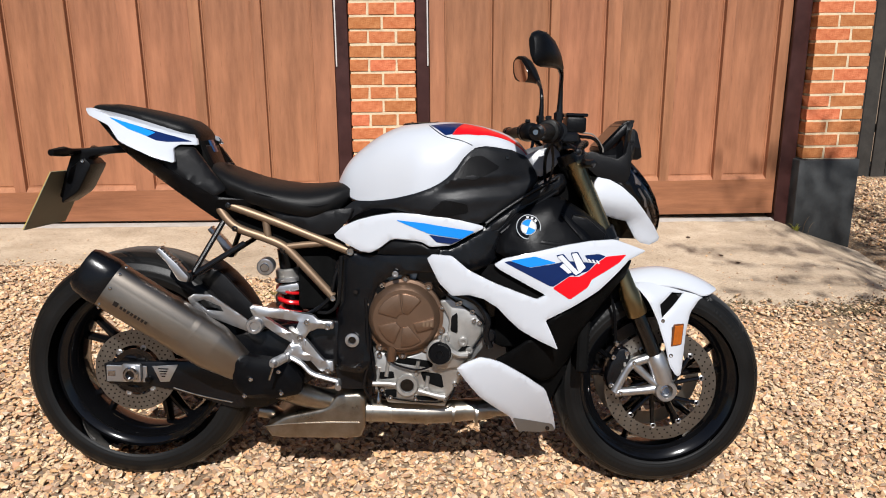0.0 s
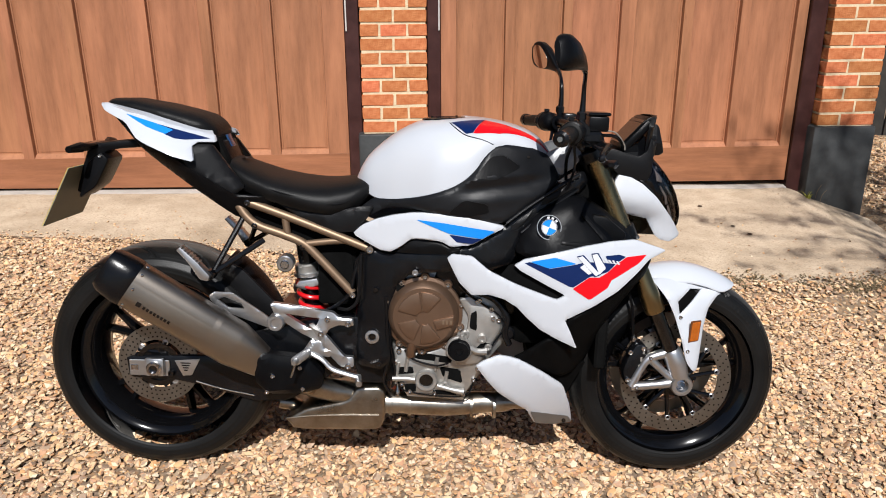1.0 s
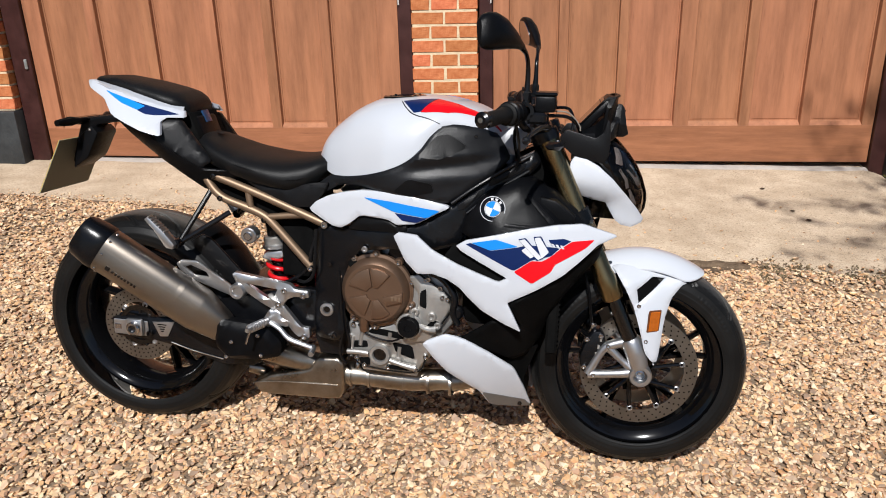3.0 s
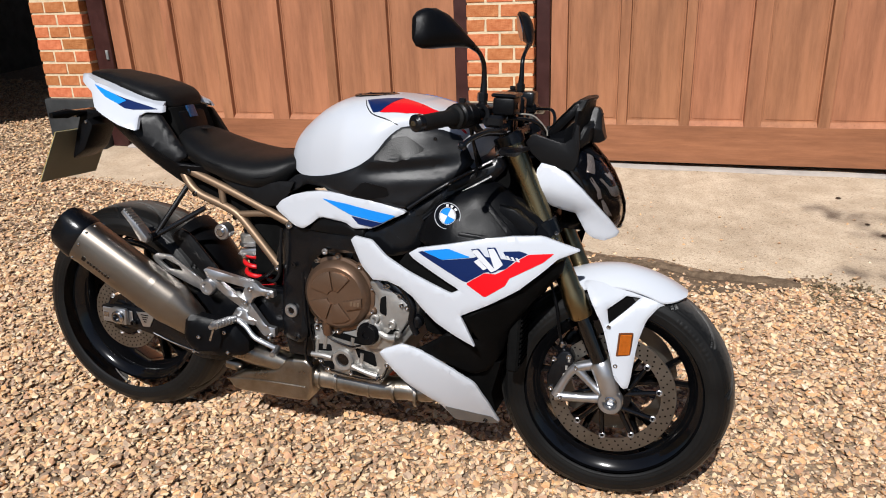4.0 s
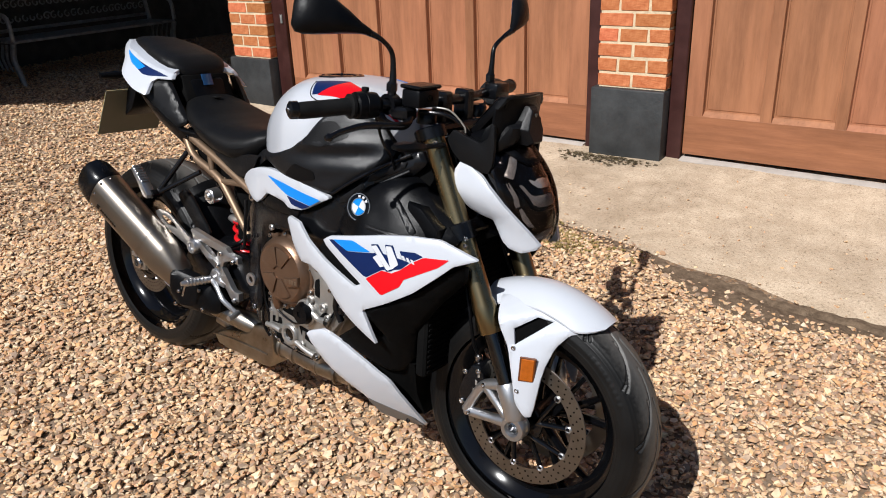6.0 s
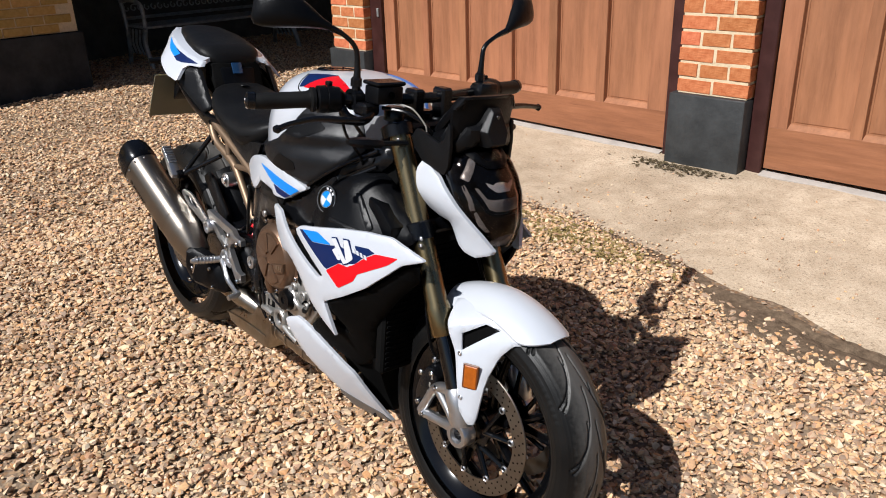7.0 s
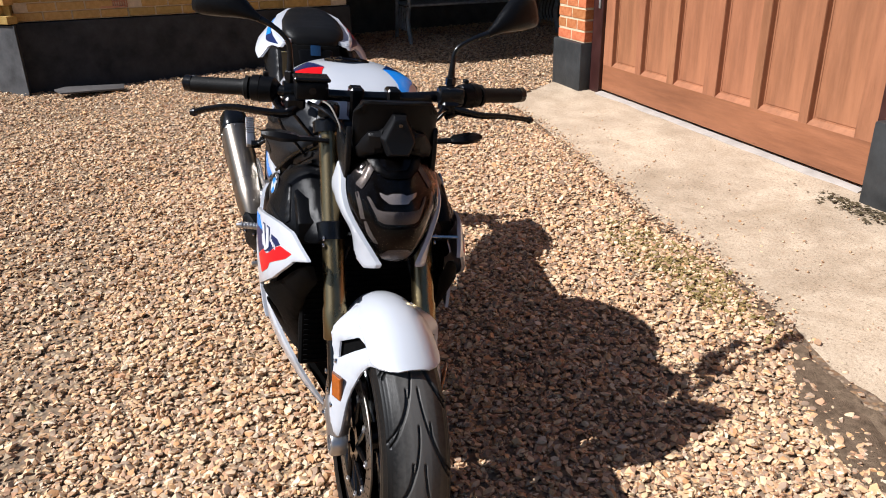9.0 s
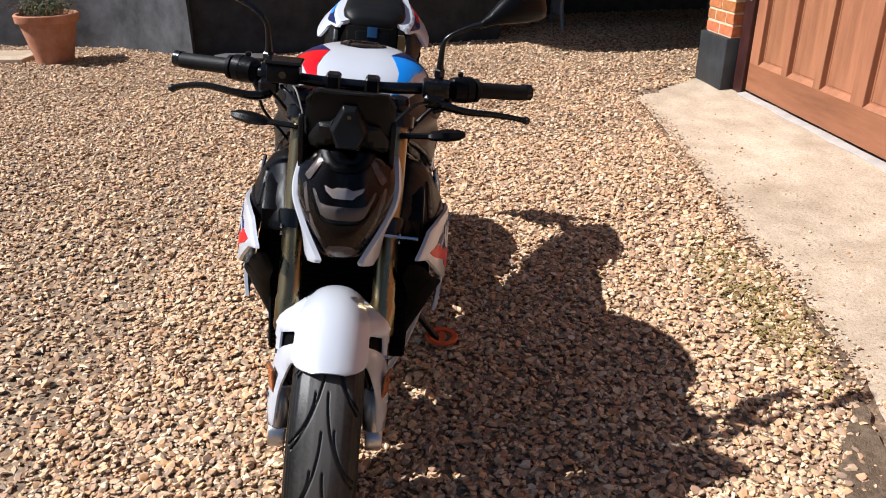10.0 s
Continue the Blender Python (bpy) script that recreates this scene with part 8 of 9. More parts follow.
# ---- engine ----
eng = P("engine", slab([(-0.085, 0.42), (-0.065, 0.30), (-0.02, 0.268), (0.124, 0.262), (0.165, 0.32), (0.20, 0.40), (0.245, 0.52), (0.20, 0.60), (0.10, 0.63), (-0.06, 0.62), (-0.09, 0.55)], -0.132, 0.132, 0.012), CAST, None, "bare cast aluminium engine")
P("cylinder_block", slab([(0.02, 0.56), (0.25, 0.50), (0.31, 0.64), (0.26, 0.72), (0.06, 0.70)], -0.15, 0.15, 0.012), SATIN, eng)
for s in SIDES:
    cs = P("crankcase_side", slab([(-0.078, 0.41), (-0.06, 0.30), (-0.025, 0.272), (0.118, 0.266), (0.15, 0.315), (0.175, 0.365), (0.225, 0.43), (0.236, 0.50), (0.19, 0.560), (0.12, 0.585), (0.09, 0.42), (0.0, 0.385)], min(s * 0.134, s * 0.158), max(s * 0.134, s * 0.158), 0.006, 0.12, 1), CAST, eng)
    cv = P("clutch_cover", lathe([(0.0, s * 0.0), (0.104, s * 0.0), (0.106, s * 0.004), (0.104, s * 0.012), (0.096, s * 0.014), (0.090, s * 0.028), (0.080, s * 0.036), (0.0, s * 0.038)], 64, (0.004, s * 0.150, 0.500)), BRONZE, eng, "bronze-coloured round engine cover")
    for k in range(10):
        a = 2 * math.pi * k / 10 + 0.3
        P("lug", lathe([(0, s * 0.0), (0.0125, s * 0.0), (0.0125, s * 0.010), (0.0105, s * 0.013), (0, s * 0.013)], 14, (0.004 + 0.104 * math.cos(a), s * 0.150, 0.500 + 0.104 * math.sin(a))), BRONZE, cv)
        bolt((0.004 + 0.105 * math.cos(a), s * 0.163, 0.500 + 0.105 * math.sin(a)), 0.0062, 0.006, CHROME, cv, s)
    for a0, a1, r0, r1 in ((100, 165, 0.018, 0.070), (50, 95, 0.018, 0.070), (-95, -50, 0.020, 0.072), (-165, -110, 0.020, 0.068)):
        pts = [(0.004 + r1 * math.cos(radians(a)), 0.5 + r1 * math.sin(radians(a))) for a in np.linspace(a0, a1, 9)] + [(0.004 + r0 * math.cos(radians(a)), 0.5 + r0 * math.sin(radians(a))) for a in np.linspace(a1, a0, 4)]
        P("raised_sector", slab(pts, min(s * 0.184, s * 0.1925), max(s * 0.184, s * 0.1925), 0.002), BRONZE, cv)
    P("raised_tab", slab([(0.030, 0.492), (0.085, 0.508), (0.085, 0.482), (0.040, 0.468)], min(s * 0.184, s * 0.195), max(s * 0.184, s * 0.195), 0.003), BRONZE, cv)
    for k in range(3):
        P("letter_bar", box(0.054 + 0.010 * k, 0.061 + 0.010 * k, min(s * 0.195, s * 0.1965), max(s * 0.195, s * 0.1965), 0.485, 0.496, 0.0005), TUBEBR, cv)
    P("cover_foot", tube([(-0.022, s * 0.176, 0.455), (-0.026, s * 0.172, 0.415), (-0.028, s * 0.162, 0.385)], [0.010, 0.013, 0.014], 12), BRONZE, cv)
    P("front_case", slab([(0.095, 0.55), (0.135, 0.56), (0.205, 0.505), (0.215, 0.47), (0.19, 0.425), (0.16, 0.37), (0.10, 0.36), (0.08, 0.39), (0.118, 0.44), (0.125, 0.50)], min(s * 0.158, s * 0.172), max(s * 0.158, s * 0.172), 0.006, 0.12, 1), CAST, eng)
    oc = P("oil_filler", lathe([(0.0, s * 0.0), (0.030, s * 0.0), (0.031, s * 0.016), (0.027, s * 0.022), (0.026, s * 0.030), (0.010, s * 0.031), (0.009, s * 0.027), (0.0, s * 0.027)], 30, (0.102, s * 0.172, 0.412)), PLASTIC, eng, "black filler cap")
    P("collar", lathe([(0.030, s * 0.0), (0.036, s * 0.0), (0.036, s * 0.010), (0.033, s * 0.013), (0.030, s * 0.013)], 30, (0.102, s * 0.172, 0.412), closed=True), CAST, oc)
    P("round_boss", lathe([(0.016, s * 0.0), (0.030, s * 0.0), (0.031, s * 0.008), (0.028, s * 0.012), (0.020, s * 0.012), (0.018, s * 0.004)], 32, (0.016, s * 0.156, 0.312), closed=True), CAST, eng)
    P("boss_core", lathe([(0, s * 0.0), (0.018, s * 0.0), (0.018, s * 0.004), (0, s * 0.005)], 24, (0.016, s * 0.157, 0.312)), DARKMETAL, eng)
    for q, r in (((0.116, 0.452), 0.012), ((0.163, 0.442), 0.013), ((0.180, 0.418), 0.010), ((0.232, 0.462), 0.014), ((-0.060, 0.395), 0.007), ((0.068, 0.300), 0.010), ((-0.05, 0.300), 0.007), ((0.112, 0.285), 0.006), ((0.19, 0.50), 0.006), ((0.145, 0.545), 0.006)):
        bolt((q[0], s * (0.158 if q[0] < 0.09 or q[1] < 0.36 else 0.172), q[1]), r, 0.009, CAST if r > 0.009 else CHROME, eng, s)
    for z0, z1, x in ((0.385, 0.335, -0.035), (0.38, 0.34, 0.045), (0.34, 0.285, 0.072), (0.36, 0.30, -0.062)):
        P("rib", rod((x, s * 0.157, z0), (x - 0.006, s * 0.157, z1), 0.006, 10), CAST, eng)
    # thin dark plates on the casting, painted in as shaded recesses
    for o_ in ([(-0.020, 0.374), (0.082, 0.362), (0.086, 0.380), (-0.005, 0.392)], [(0.050, 0.352), (0.108, 0.346), (0.116, 0.305), (0.062, 0.322)], [(-0.066, 0.346), (-0.022, 0.350), (-0.018, 0.330), (-0.066, 0.326)], [(-0.045, 0.298), (-0.012, 0.300), (-0.012, 0.276), (-0.040, 0.278)], [(0.035, 0.284), (0.10, 0.280), (0.10, 0.270), (0.035, 0.272)]):
        P("recess_shade", slab(o_, min(s * 0.1575, s * 0.1592), max(s * 0.1575, s * 0.1592), 0.0006, 0.12, 1), CAVITY, eng)
    for o_ in ([(0.138, 0.402), (0.166, 0.398), (0.186, 0.428), (0.165, 0.432)], [(0.128, 0.470), (0.148, 0.462), (0.146, 0.520), (0.130, 0.510)]):
        P("recess_shade", slab(o_, min(s * 0.1715, s * 0.1732), max(s * 0.1715, s * 0.1732), 0.0006, 0.12, 1), CAVITY, eng)
    P("water_pipe", tube([(-0.076, s * 0.166, 0.316), (-0.04, s * 0.168, 0.318), (-0.015, s * 0.168, 0.316)], 0.0075, 12, 4), CAST, eng)
    P("water_pipe", tube([(0.046, s * 0.166, 0.300), (0.085, s * 0.167, 0.290), (0.118, s * 0.164, 0.283)], [0.0075, 0.0075, 0.010], 12, 4), CAST, eng)
    P("seam", tube([(0.095, s * 0.1585, 0.585), (0.125, s * 0.1725, 0.56), (0.205, s * 0.1725, 0.508), (0.217, s * 0.1725, 0.47), (0.19, s * 0.1725, 0.423)], 0.0028, 6, 5), SATIN, eng)
    P("seam", tube([(-0.078, s * 0.1585, 0.40), (-0.062, s * 0.1585, 0.305), (-0.025, s * 0.1585, 0.274), (0.116, s * 0.1585, 0.268), (0.148, s * 0.1585, 0.315)], 0.0024, 6, 5), SATIN, eng)
    for q in ((-0.070, 0.36), (-0.060, 0.315), (-0.028, 0.279), (0.04, 0.275), (0.118, 0.276), (0.145, 0.318), (0.155, 0.35)):
        bolt((q[0], s * 0.158, q[1]), 0.0065, 0.007, CHROME, eng, s)
    for q in ((0.205, 0.495), (0.185, 0.525), (0.152, 0.548)):
        bolt((q[0], s * 0.172, q[1]), 0.0068, 0.007, CHROME, eng, s)
    P("bracket_arm", tube([(0.106, s * 0.178, 0.449), (0.120, s * 0.180, 0.425), (0.150, s * 0.180, 0.408), (0.176, s * 0.178, 0.408)], [0.012, 0.008, 0.008, 0.011], 10, 5), CAST, eng)
    P("wire", tube([(-0.098, s * 0.17, 0.55), (-0.092, s * 0.172, 0.46), (-0.088, s * 0.17, 0.38), (-0.10, s * 0.16, 0.31), (-0.085, s * 0.15, 0.27)], 0.0045, 8, 6), SATIN)
    P("lower_bracket", slab([(-0.19, 0.36), (-0.07, 0.36), (-0.075, 0.30), (-0.10, 0.283), (-0.17, 0.283)], min(s * 0.02, s * 0.125), max(s * 0.02, s * 0.125), 0.006), SATIN)
    # flat dark disc painted as the shade of a sight hole
    P("sight_oval", lathe([(0, s * 0.0), (0.013, s * 0.0), (0.013, s * 0.002), (0, s * 0.002)], 20, (-0.058, s * 0.1655, 0.572)), CAVITY, cv)
    P("sump", slab([(-0.05, 0.285), (-0.035, 0.258), (0.12, 0.252), (0.13, 0.285)], min(s * 0.04, s * 0.152), max(s * 0.04, s * 0.152), 0.005), CAST, eng)
    P("coolant_hose", tube([(0.13, s * 0.172, 0.575), (0.19, s * 0.182, 0.555), (0.225, s * 0.188, 0.51), (0.222, s * 0.186, 0.465), (0.235, s * 0.18, 0.43)], 0.009, 12, 6), SATIN)
    P("wire", tube([(-0.045, s * 0.165, 0.40), (-0.02, s * 0.17, 0.375), (0.04, s * 0.172, 0.36), (0.075, s * 0.178, 0.37)], 0.003, 6, 6), SATIN)
    P("wire", tube([(-0.085, s * 0.168, 0.48), (-0.082, s * 0.168, 0.40), (-0.07, s * 0.165, 0.34), (-0.075, s * 0.16, 0.29)], 0.0035, 6, 6), SATIN)
    P("engine_mount", lathe([(0, s * 0.0), (0.018, s * 0.0), (0.018, s * 0.018), (0.012, s * 0.024), (0, s * 0.024)], 20, (0.232, s * 0.165, 0.462)), SATIN, eng)

# ---- exhaust ----
b = bmesh.new()
ex = P("exhaust_box", slab([(-0.378, 0.172), (-0.352, 0.140), (-0.112, 0.146), (-0.098, 0.180), (-0.098, 0.262), (-0.115, 0.276), (-0.176, 0.272), (-0.205, 0.232), (-0.318, 0.206)], -0.135, 0.06, 0.012, 0.12, 1, 3), STEEL, None, "polished steel exhaust box under the engine")
P("weld_seam", tube([(-0.375, -0.1365, 0.174), (-0.30, -0.1365, 0.184), (-0.20, -0.1365, 0.190), (-0.115, -0.1365, 0.192)], 0.0028, 6, 5), STEEL, ex)
P("collector_pipe", tube([(-0.11, -0.085, 0.212), (-0.05, -0.087, 0.212), (0.02, -0.088, 0.212), (0.10, -0.088, 0.214), (0.18, -0.085, 0.220), (0.25, -0.08, 0.226), (0.29, -0.06, 0.26)], [0.034, 0.031, 0.034, 0.034, 0.031, 0.029, 0.025], 22, 5), STEEL, ex)
for x in (-0.085, -0.03, 0.07, 0.145, 0.21):
    P("band", lathe([(0.031, -0.004), (0.0365, -0.004), (0.0365, 0.004), (0.031, 0.004)], 28, (x, -0.0875, 0.2125), "X", closed=True), STEEL, ex)
for s in (-0.105, -0.035, 0.035, 0.105):
    P("header_pipe", tube([(0.24, s * 0.6 - 0.03, 0.225), (0.32, s * 0.8 - 0.02, 0.24), (0.375, s, 0.32), (0.365, s, 0.44), (0.30, s, 0.54)], 0.019, 14, 6), STEEL, ex)
P("sensor", lathe([(0, 0), (0.008, 0), (0.008, 0.016), (0.005, 0.022), (0.004, 0.04), (0, 0.04)], 12, (-0.065, -0.10, 0.238), "Z"), CHROME, ex)
P("link_pipe", tube([(-0.18, -0.09, 0.235), (-0.26, -0.125, 0.262), (-0.33, -0.165, 0.300), (-0.40, -0.19, 0.345), (-0.43, -0.202, 0.372)], [0.032, 0.032, 0.031, 0.030, 0.032], 20, 6), STEEL, ex)
P("link_pipe", tube([(-0.35, -0.06, 0.18), (-0.37, -0.085, 0.198), (-0.40, -0.09, 0.205)], [0.018, 0.02, 0.02], 14, 5), STEEL, ex)
P("heat_guard", shell([(-0.430, 0.410), (-0.395, 0.402), (-0.30, 0.378), (-0.262, 0.33), (-0.266, 0.290), (-0.32, 0.282), (-0.40, 0.290), (-0.432, 0.330)], surf([(-0.43, 0.40, 0.252), (-0.30, 0.37, 0.210), (-0.27, 0.30, 0.196), (-0.42, 0.31, 0.252), (-0.35, 0.34, 0.235)]), 0.03, 0.012, 0.018, -1, 0, (), 0.14, 1), PLASTIC, ex, "black plastic heat guard")
for q in ((-0.385, 0.345, 0.242), (-0.312, 0.300, 0.214), (-0.40, 0.302, 0.246), (-0.318, 0.36, 0.218)):
    bolt((q[0], -q[2], q[1]), 0.006, 0.006, CHROME, ex)

# muffler
mf0, mf1 = Vector((-0.418, -0.206, 0.368)), Vector((-0.792, -0.268, 0.628))
md = (mf1 - mf0).normalized()
mu = Vector((0, 0, 1)) - md * md.z
mu.normalize()
ms = md.cross(mu)


def muffler_ring(d, hu, hl, hs, shift=0.0, squash=0.72):
    o = mf0 + md * d
    out = []
    for a in np.linspace(0, 2 * math.pi, 40, endpoint=False):
        c, q = math.cos(a), math.sin(a)
        cc, qq = abs(c) ** squash * (1 if c > 0 else -1), abs(q) ** squash * (1 if q > 0 else -1)
        out.append(o + ms * (hs * cc) + mu * ((hu if qq > 0 else hl) * qq + shift))
    return out


mf = P("muffler", rings([muffler_ring(0.0, 0.036, 0.040, 0.034), muffler_ring(0.006, 0.040, 0.042, 0.037), muffler_ring(0.085, 0.062, 0.056, 0.047), muffler_ring(0.092, 0.063, 0.057, 0.048), muffler_ring(0.40, 0.062, 0.060, 0.050), muffler_ring(0.402, 0.060, 0.058, 0.049)]), TITAN, None, "brushed titanium silencer with a black end cap", 28)
P("end_cap", rings([muffler_ring(0.388, 0.0625, 0.0605, 0.0505), muffler_ring(0.393, 0.0645, 0.0625, 0.0525), muffler_ring(0.410, 0.0640, 0.062, 0.0525), muffler_ring(0.452, 0.056, 0.060, 0.047, 0.004), muffler_ring(0.466, 0.048, 0.052, 0.039, 0.006), muffler_ring(0.460, 0.036, 0.040, 0.030, 0.006), muffler_ring(0.43, 0.034, 0.038, 0.028, 0.004)]), SATIN, mf, "glossy black end cap", 28)
P("outlet", rings([muffler_ring(0.4305, 0.033, 0.036, 0.027, 0.004), muffler_ring(0.432, 0.033, 0.036, 0.027, 0.004)]), CAVITY, mf)
for k in range(9):
    a = 2 * math.pi * k / 9 + 0.3
    p = mf0 + md * 0.378 + ms * (0.0505 * abs(math.cos(a)) ** 0.72 * (1 if math.cos(a) > 0 else -1)) + mu * (0.0615 * abs(math.sin(a)) ** 0.72 * (1 if math.sin(a) > 0 else -1))
    P("rivet", lathe([(0.0, -0.003), (0.003, -0.0022), (0.0042, 0), (0.003, 0.0022), (0.0, 0.003)], 10, p), CHROME, mf)
for k in range(9):
    d0 = 0.352 - 0.0098 * k - (0.009 if k else 0)
    p, q = mf0 + md * d0, mf0 + md * (d0 - (0.0062 if k else 0.012))
    b = bmesh.new()
    off = -ms if ms.y > 0 else ms
    h0, h1 = (-0.002, 0.0055) if k else (-0.003, 0.009)
    vs = []
    for o_, h_ in ((p, h0), (q, h0), (q, h1), (p, h1)):
        for e_ in (0.0496, 0.0504):
            vs.append(b.verts.new(o_ + off * e_ + mu * (h_ - 0.022)))
    for f_ in ((0, 2, 4, 6), (1, 7, 5, 3), (0, 1, 3, 2), (2, 3, 5, 4), (4, 5, 7, 6), (6, 7, 1, 0)):
        b.faces.new([vs[i] for i in f_])
    bmesh.ops.recalc_face_normals(b, faces=b.faces)
    P("letter_bar", b, DARKMETAL, mf)
P("clamp_band", rings([muffler_ring(0.15, 0.0645, 0.0585, 0.0495), muffler_ring(0.165, 0.0645, 0.0585, 0.0495)], True, False), TITAN, mf)

# silencer bracket, a pierced plate
P("silencer_bracket", shell([(-0.560, 0.545), (-0.545, 0.555), (-0.500, 0.553), (-0.418, 0.492), (-0.395, 0.470), (-0.405, 0.452), (-0.430, 0.462), (-0.520, 0.500), (-0.555, 0.530)], surf([(-0.55, 0.55, 0.196), (-0.40, 0.46, 0.176)]), 0.005, 0.001, 0.016, -1, 0, [[(-0.538, 0.534), (-0.520, 0.541), (-0.478, 0.522), (-0.470, 0.508), (-0.512, 0.512)]], 0.1, 1), ALU, None, "pierced aluminium silencer bracket")

# ---- swingarm, hugger, shock ----
for s in SIDES:
    sa = P("swingarm", slab([(-0.812, 0.348), (-0.805, 0.286), (-0.68, 0.282), (-0.60, 0.268), (-0.46, 0.226), (-0.36, 0.232), (-0.22, 0.330), (-0.12, 0.40), (-0.11, 0.46), (-0.18, 0.485), (-0.30, 0.47), (-0.42, 0.445), (-0.48, 0.425), (-0.50, 0.385), (-0.54, 0.358), (-0.64, 0.356)], min(s * 0.108, s * 0.146), max(s * 0.108, s * 0.146), 0.008, 0.1, 1), SATIN, None, "satin black aluminium swingarm")
    P("axle_plate", box(-0.800, -0.690, min(s * 0.147, s * 0.152), max(s * 0.147, s * 0.152), 0.296, 0.342, 0.002), ALU, sa)
    P("axle_block", box(-0.752, -0.700, min(s * 0.153, s * 0.168), max(s * 0.153, s * 0.168), 0.300, 0.352, 0.006, 2), ALU, sa)
    P("axle_nut", lathe([(0.010, s * 0.167), (0.0205, s * 0.167), (0.0205, s * 0.176), (0.017, s * 0.180), (0.012, s * 0.180), (0.010, s * 0.170)], 24, (RA.x, 0, RA.z), closed=True), CHROME, sa)
    P("axle_end", lathe([(0, s * 0.160), (0.0105, s * 0.160), (0.0105, s * 0.170), (0, s * 0.170)], 16, (RA.x, 0, RA.z)), DARKMETAL, sa)
    bolt((-0.685, s * 0.150, 0.306), 0.009, 0.010, DARKMETAL, sa, s)
    P("slider_mark", box(-0.795, -0.775, min(s * 0.152, s * 0.1535), max(s * 0.152, s * 0.1535), 0.312, 0.328, 0.001), CHROME, sa)
    tri_ = P("label_plate", slab([(-0.676, 0.342), (-0.606, 0.348), (-0.630, 0.300), (-0.655, 0.298)], min(s * 0.147, s * 0.1495), max(s * 0.147, s * 0.1495), 0.0008), ALU, sa, "small bare metal label")
    for k in range(4):
        P("label_bar", box(-0.660 + 0.003 * k, -0.632 - 0.003 * k, min(s * 0.1496, s * 0.1502), max(s * 0.1496, s * 0.1502), 0.334 - 0.007 * k, 0.337 - 0.007 * k, 0), SATIN, tri_)
    P("chamfer_line", tube([(-0.62, s * 0.147, 0.282), (-0.55, s * 0.147, 0.262), (-0.46, s * 0.147, 0.245)], 0.002, 6, 4), CHROME, sa)
P("swingarm_bridge", box(-0.42, -0.30, -0.12, 0.12, 0.36, 0.47, 0.012, 2), SATIN)


def arch(a0, a1, r, hw, t, c, drop=0.03):
    rows = []
    for a in np.linspace(a0, a1, 22):
        row = []
        for q in np.linspace(-1, 1, 13):
            rr = r - drop * abs(q) ** 2.2
            row.append((c.x + rr * math.cos(radians(a)), hw * q, c.z + rr * math.sin(radians(a))))
        for q in np.linspace(1, -1, 13):
            rr = r - t - drop * abs(q) ** 2.2
            row.append((c.x + rr * math.cos(radians(a)), (hw - t) * q, c.z + rr * math.sin(radians(a))))
        rows.append(row)
    return rings(rows)


hg = P("hugger", arch(14, 58, 0.347, 0.104, 0.005, RA, 0.05), PLASTIC, None, "black hugger over the rear tyre")
P("carbon_rib", slab([(-0.560, 0.585), (-0.520, 0.612), (-0.490, 0.600), (-0.395, 0.500), (-0.400, 0.470), (-0.440, 0.470)], -0.122, -0.108, 0.006, 0.12, 1), GREYPL, hg)
sk = P("rear_shock", rod((-0.335, -0.045, 0.66), (-0.300, -0.04, 0.40), 0.024, 20), SATIN, None, "rear shock absorber with a red spring")
coil = []
for k in range(84):
    a = 2 * math.pi * k / 18
    t = k / 83
    c = Vector((-0.322, -0.044, 0.565)).lerp(Vector((-0.303, -0.041, 0.43)), t)
    coil.append(c + Vector((0.036 * math.cos(a), 0.036 * math.sin(a), 0)))
P("spring", tube(coil, 0.0068, 10, 2), SPRING, sk, "red coil spring")
P("reservoir", rod((-0.372, -0.10, 0.622), (-0.372, -0.135, 0.620), 0.023, 24, bevel=0.003), ALU, sk)
P("adjuster", rod((-0.372, -0.135, 0.620), (-0.372, -0.142, 0.620), 0.012, 18, bevel=0.002), CHROME, sk)
P("shock_bracket", slab([(-0.356, 0.545), (-0.345, 0.560), (-0.295, 0.570), (-0.285, 0.552), (-0.33, 0.535)], -0.085, -0.06, 0.004), ALU, sk)
P("collar", rod((-0.327, -0.045, 0.606), (-0.322, -0.044, 0.572), 0.037, 28, bevel=0.004), CAST, sk)
P("preload_ring", rod((-0.323, -0.044, 0.582), (-0.3215, -0.044, 0.570), 0.043, 28, bevel=0.002), ALU, sk)
P("brake_hose", tube([(-0.165, -0.125, 0.655), (-0.185, -0.132, 0.60), (-0.20, -0.134, 0.54), (-0.25, -0.138, 0.50), (-0.30, -0.14, 0.485)], 0.006, 10, 6), SATIN)
# plain black box added as the darkness behind the shock
P("shock_dark_fill", box(-0.29, -0.19, -0.10, 0.10, 0.50, 0.66, 0.012, 2), CAVITY)

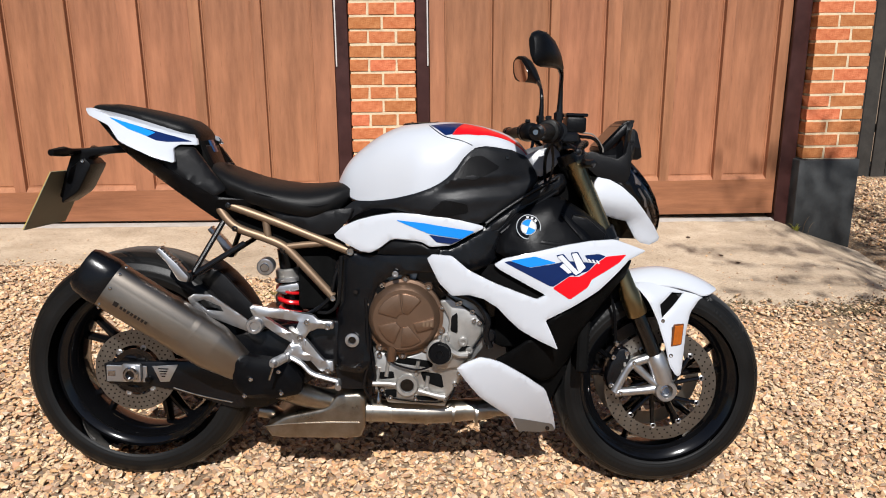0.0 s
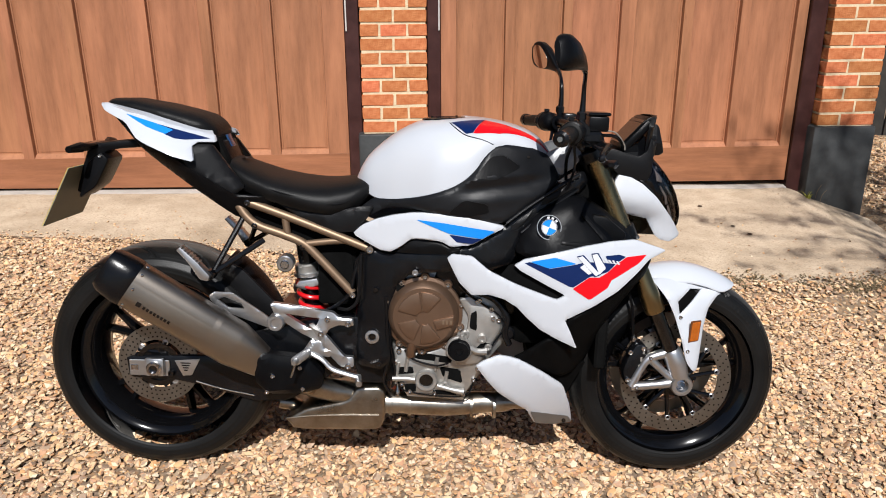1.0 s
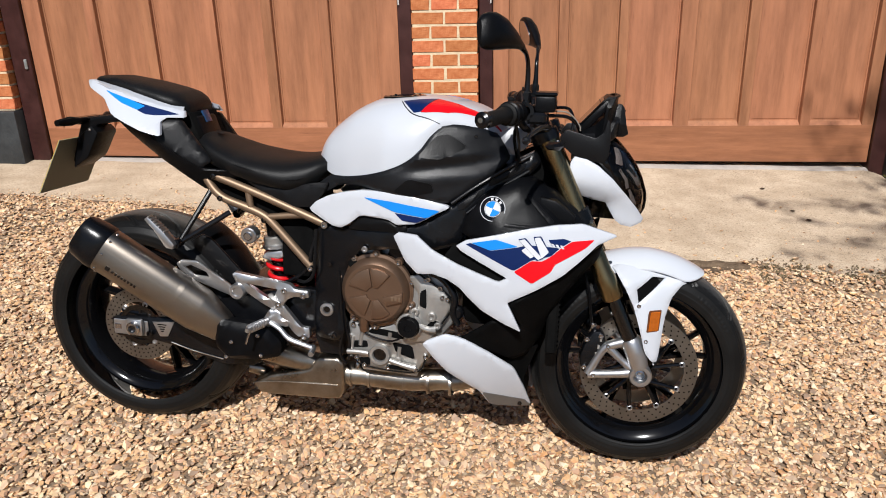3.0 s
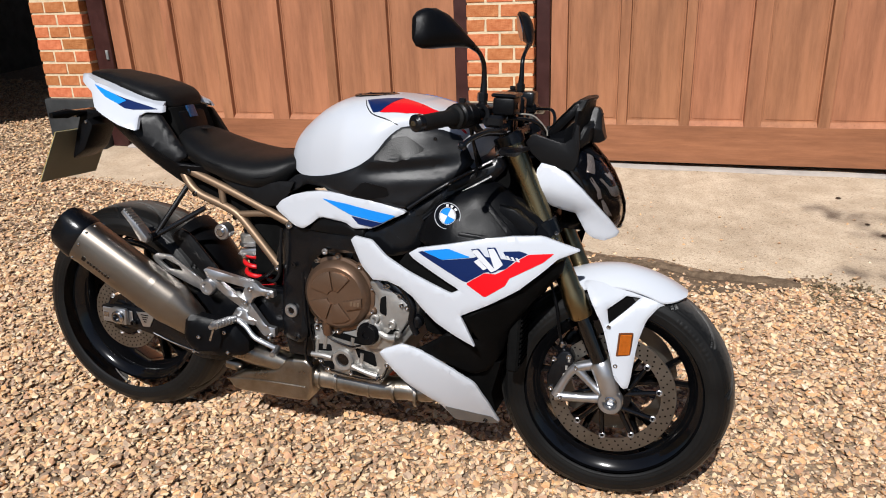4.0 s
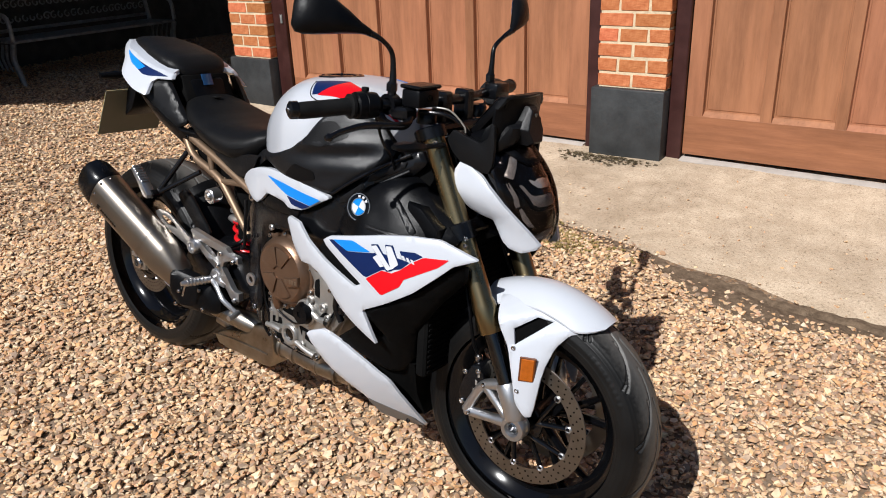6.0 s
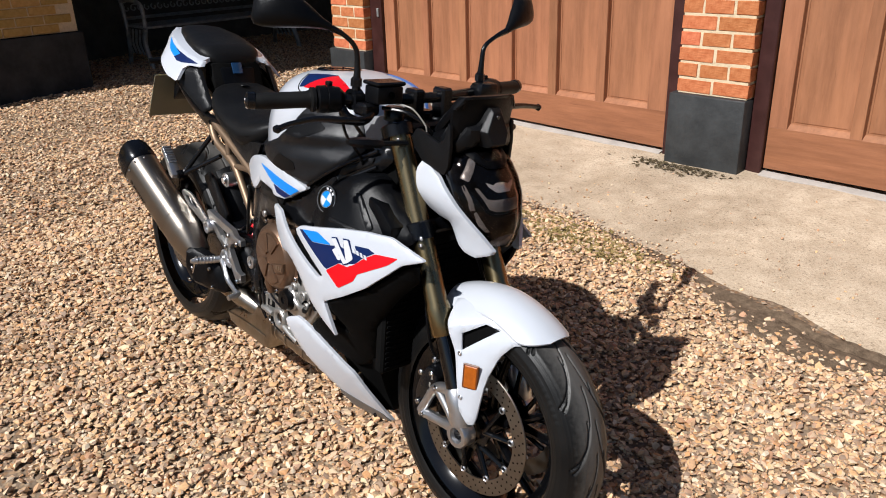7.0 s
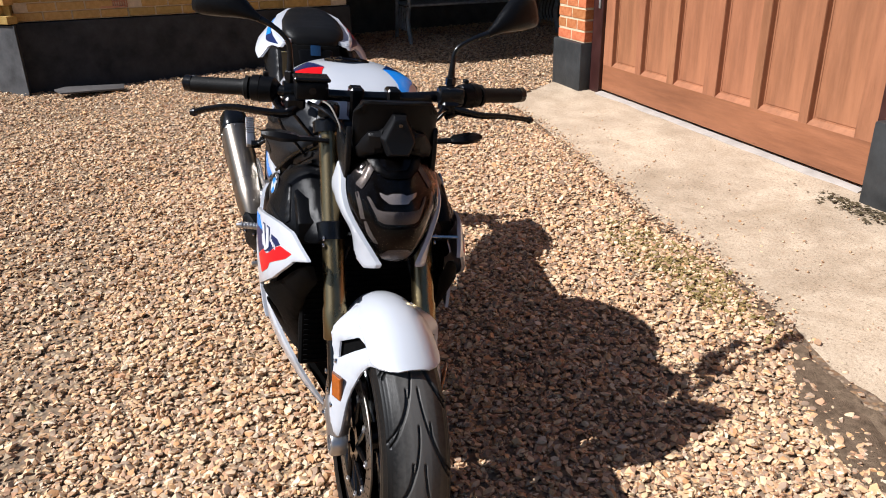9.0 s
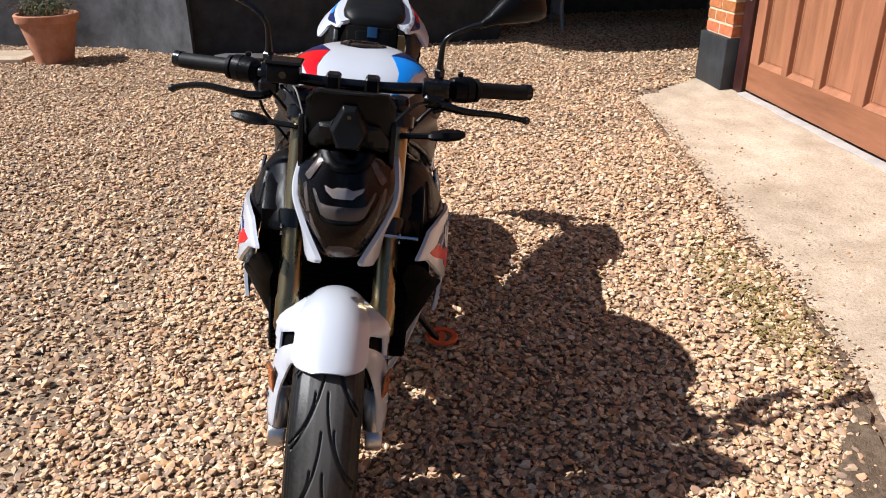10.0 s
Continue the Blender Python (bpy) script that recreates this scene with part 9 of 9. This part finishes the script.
# ---- foot controls ----
for s in SIDES:
    def plate(o_, y, d, holes=()):
        return shell(o_, lambda Q: np.full(len(Q), y), d, 0.0035, 0.03, s, 0, holes, 0.1, 1)
    rs = P("rearset", plate([(-0.404, 0.520), (-0.395, 0.526), (-0.30, 0.512), (-0.236, 0.504), (-0.222, 0.490), (-0.183, 0.488), (-0.181, 0.468), (-0.222, 0.469), (-0.246, 0.458), (-0.262, 0.430), (-0.284, 0.424), (-0.328, 0.447), (-0.390, 0.490)], 0.184, 0.016, [[(-0.366, 0.497), (-0.302, 0.457), (-0.284, 0.458), (-0.272, 0.486)]]), ALU, None, "bare aluminium foot-peg bracket")
    P("strut", plate([(-0.288, 0.434), (-0.258, 0.444), (-0.206, 0.381), (-0.181, 0.380), (-0.180, 0.353), (-0.216, 0.352), (-0.262, 0.404)], 0.186, 0.016), ALU, rs)
    P("strut", plate([(-0.295, 0.428), (-0.268, 0.420), (-0.260, 0.404), (-0.236, 0.394), (-0.244, 0.380), (-0.285, 0.384), (-0.310, 0.366), (-0.324, 0.380)], 0.190, 0.014), ALU, rs)
    P("heel_guard", plate([(-0.300, 0.470), (-0.288, 0.474), (-0.262, 0.446), (-0.262, 0.432), (-0.272, 0.430)], 0.190, 0.006), CAST, rs)
    P("knob", lathe([(0, s * 0.16), (0.021, s * 0.16), (0.0235, s * 0.165), (0.0235, s * 0.188), (0.020, s * 0.194), (0.013, s * 0.194), (0.011, s * 0.189), (0, s * 0.189)], 24, (-0.388, 0, 0.472)), ALU, rs)
    for q in ((-0.196, 0.474), (-0.250, 0.486), (-0.268, 0.445), (-0.195, 0.356)):
        bolt((q[0], s * 0.186, q[1]), 0.0075, 0.006, CHROME, rs, s)
    pg = P("foot_peg", tube([(-0.302, s * 0.190, 0.392), (-0.308, s * 0.205, 0.392), (-0.322, s * 0.262, 0.394), (-0.324, s * 0.275, 0.394)], [0.012, 0.0115, 0.0095, 0.006], 12, curve=False), ALU, rs, "ribbed aluminium foot peg")
    for k in range(6):
        c = Vector((-0.308, s * 0.208, 0.393)).lerp(Vector((-0.321, s * 0.258, 0.395)), k / 5)
        P("rib", lathe([(0.008, -0.002), (0.0128, -0.0012), (0.0128, 0.0012), (0.008, 0.002)], 12, c, closed=True), ALU, pg)
    P("feeler", rod((-0.322, s * 0.262, 0.388), (-0.333, s * 0.266, 0.352), 0.003, 8), CHROME, pg)
    pd = P("pedal", tube([(-0.295, s * 0.188, 0.392), (-0.262, s * 0.196, 0.376), (-0.235, s * 0.200, 0.352), (-0.195, s * 0.203, 0.340), (-0.166, s * 0.206, 0.334)], [0.009, 0.007, 0.0075, 0.007, 0.007], 10, 5, flat=0.7), ALU, None, "bare aluminium foot pedal")
    P("pedal_tip", tube([(-0.166, s * 0.195, 0.332), (-0.163, s * 0.212, 0.327), (-0.160, s * 0.235, 0.325)], [0.008, 0.009, 0.008], 10, 4), ALU, pd)
    # passenger peg on its struts
    ph = P("peg_hanger", rod((-0.550, s * 0.192, 0.603), (-0.484, s * 0.118, 0.742), 0.0075, 10), SATIN, None, "black passenger foot-peg hanger")
    P("strut", rod((-0.550, s * 0.192, 0.603), (-0.430, s * 0.120, 0.682), 0.0075, 10), SATIN, ph)
    P("joint", lathe([(0, -0.016), (0.013, -0.016), (0.014, 0), (0.013, 0.016), (0, 0.016)], 16, (-0.552, s * 0.198, 0.603)), SATIN, ph)
    pp = P("passenger_peg", slab([(-0.630, 0.672), (-0.618, 0.680), (-0.575, 0.640), (-0.545, 0.606), (-0.550, 0.592), (-0.572, 0.596), (-0.600, 0.640)], min(s * 0.200, s * 0.230), max(s * 0.200, s * 0.230), 0.003, 0.1, 1), ALU, ph, "folded aluminium passenger peg")
    for k in range(7):
        c = Vector((-0.617, s * 0.215, 0.6795)).lerp(Vector((-0.575, s * 0.215, 0.640)), k / 6)
        P("tooth", box(-0.002, 0.002, -0.014, 0.014, -0.002, 0.003, 0.0008), ALU, pp).matrix_basis = Matrix.Translation(c) @ pose(0, 0, 0, 0, 43, 0)

# side stand and its pad
ss = P("side_stand", tube([(-0.075, 0.125, 0.26), (-0.072, 0.16, 0.215), (-0.066, 0.25, 0.11), (-0.060, 0.305, 0.048)], [0.016, 0.013, 0.011, 0.010], 12, 5), SATIN, None, "black side stand, folded out")
P("stand_foot", box(-0.095, -0.030, 0.290, 0.335, 0.036, 0.046, 0.004), SATIN, ss)
P("chain", tube([(RA.x - 0.095, 0.116, RA.z - 0.02), (RA.x, 0.116, RA.z - 0.1), (-0.40, 0.116, 0.30), (-0.14, 0.116, 0.36)], 0.008, 6, 6), DARKMETAL)
P("chain", tube([(RA.x - 0.095, 0.116, RA.z + 0.02), (RA.x, 0.116, RA.z + 0.1), (-0.40, 0.116, 0.44), (-0.14, 0.116, 0.46)], 0.008, 6, 6), DARKMETAL)

# the orange pad under the stand is a thing of its own
pad_c = BIKE @ Vector((-0.062, 0.312, 0.030))
pad = thing("stand_pad", "orange ring-shaped plastic pad under the side stand", "stand pad", m=Matrix.Translation((pad_c.x, pad_c.y, pad_c.z - 0.012)) @ pose(0, 0, 0, -3, 2, 0))
pad.location.z = float(ground_z(np.array(pad_c.x), np.array(pad_c.y))) + 0.016
part("ring", lathe([(0.034, 0.001), (0.038, 0.0), (0.050, 0.0), (0.053, 0.003), (0.053, 0.009), (0.050, 0.012), (0.038, 0.012), (0.034, 0.010)], 40, axis="Z", closed=True), ORANGE, pad)
part("web", box(-0.036, 0.036, -0.010, 0.010, 0.001, 0.005, 0.001), ORANGE, pad)
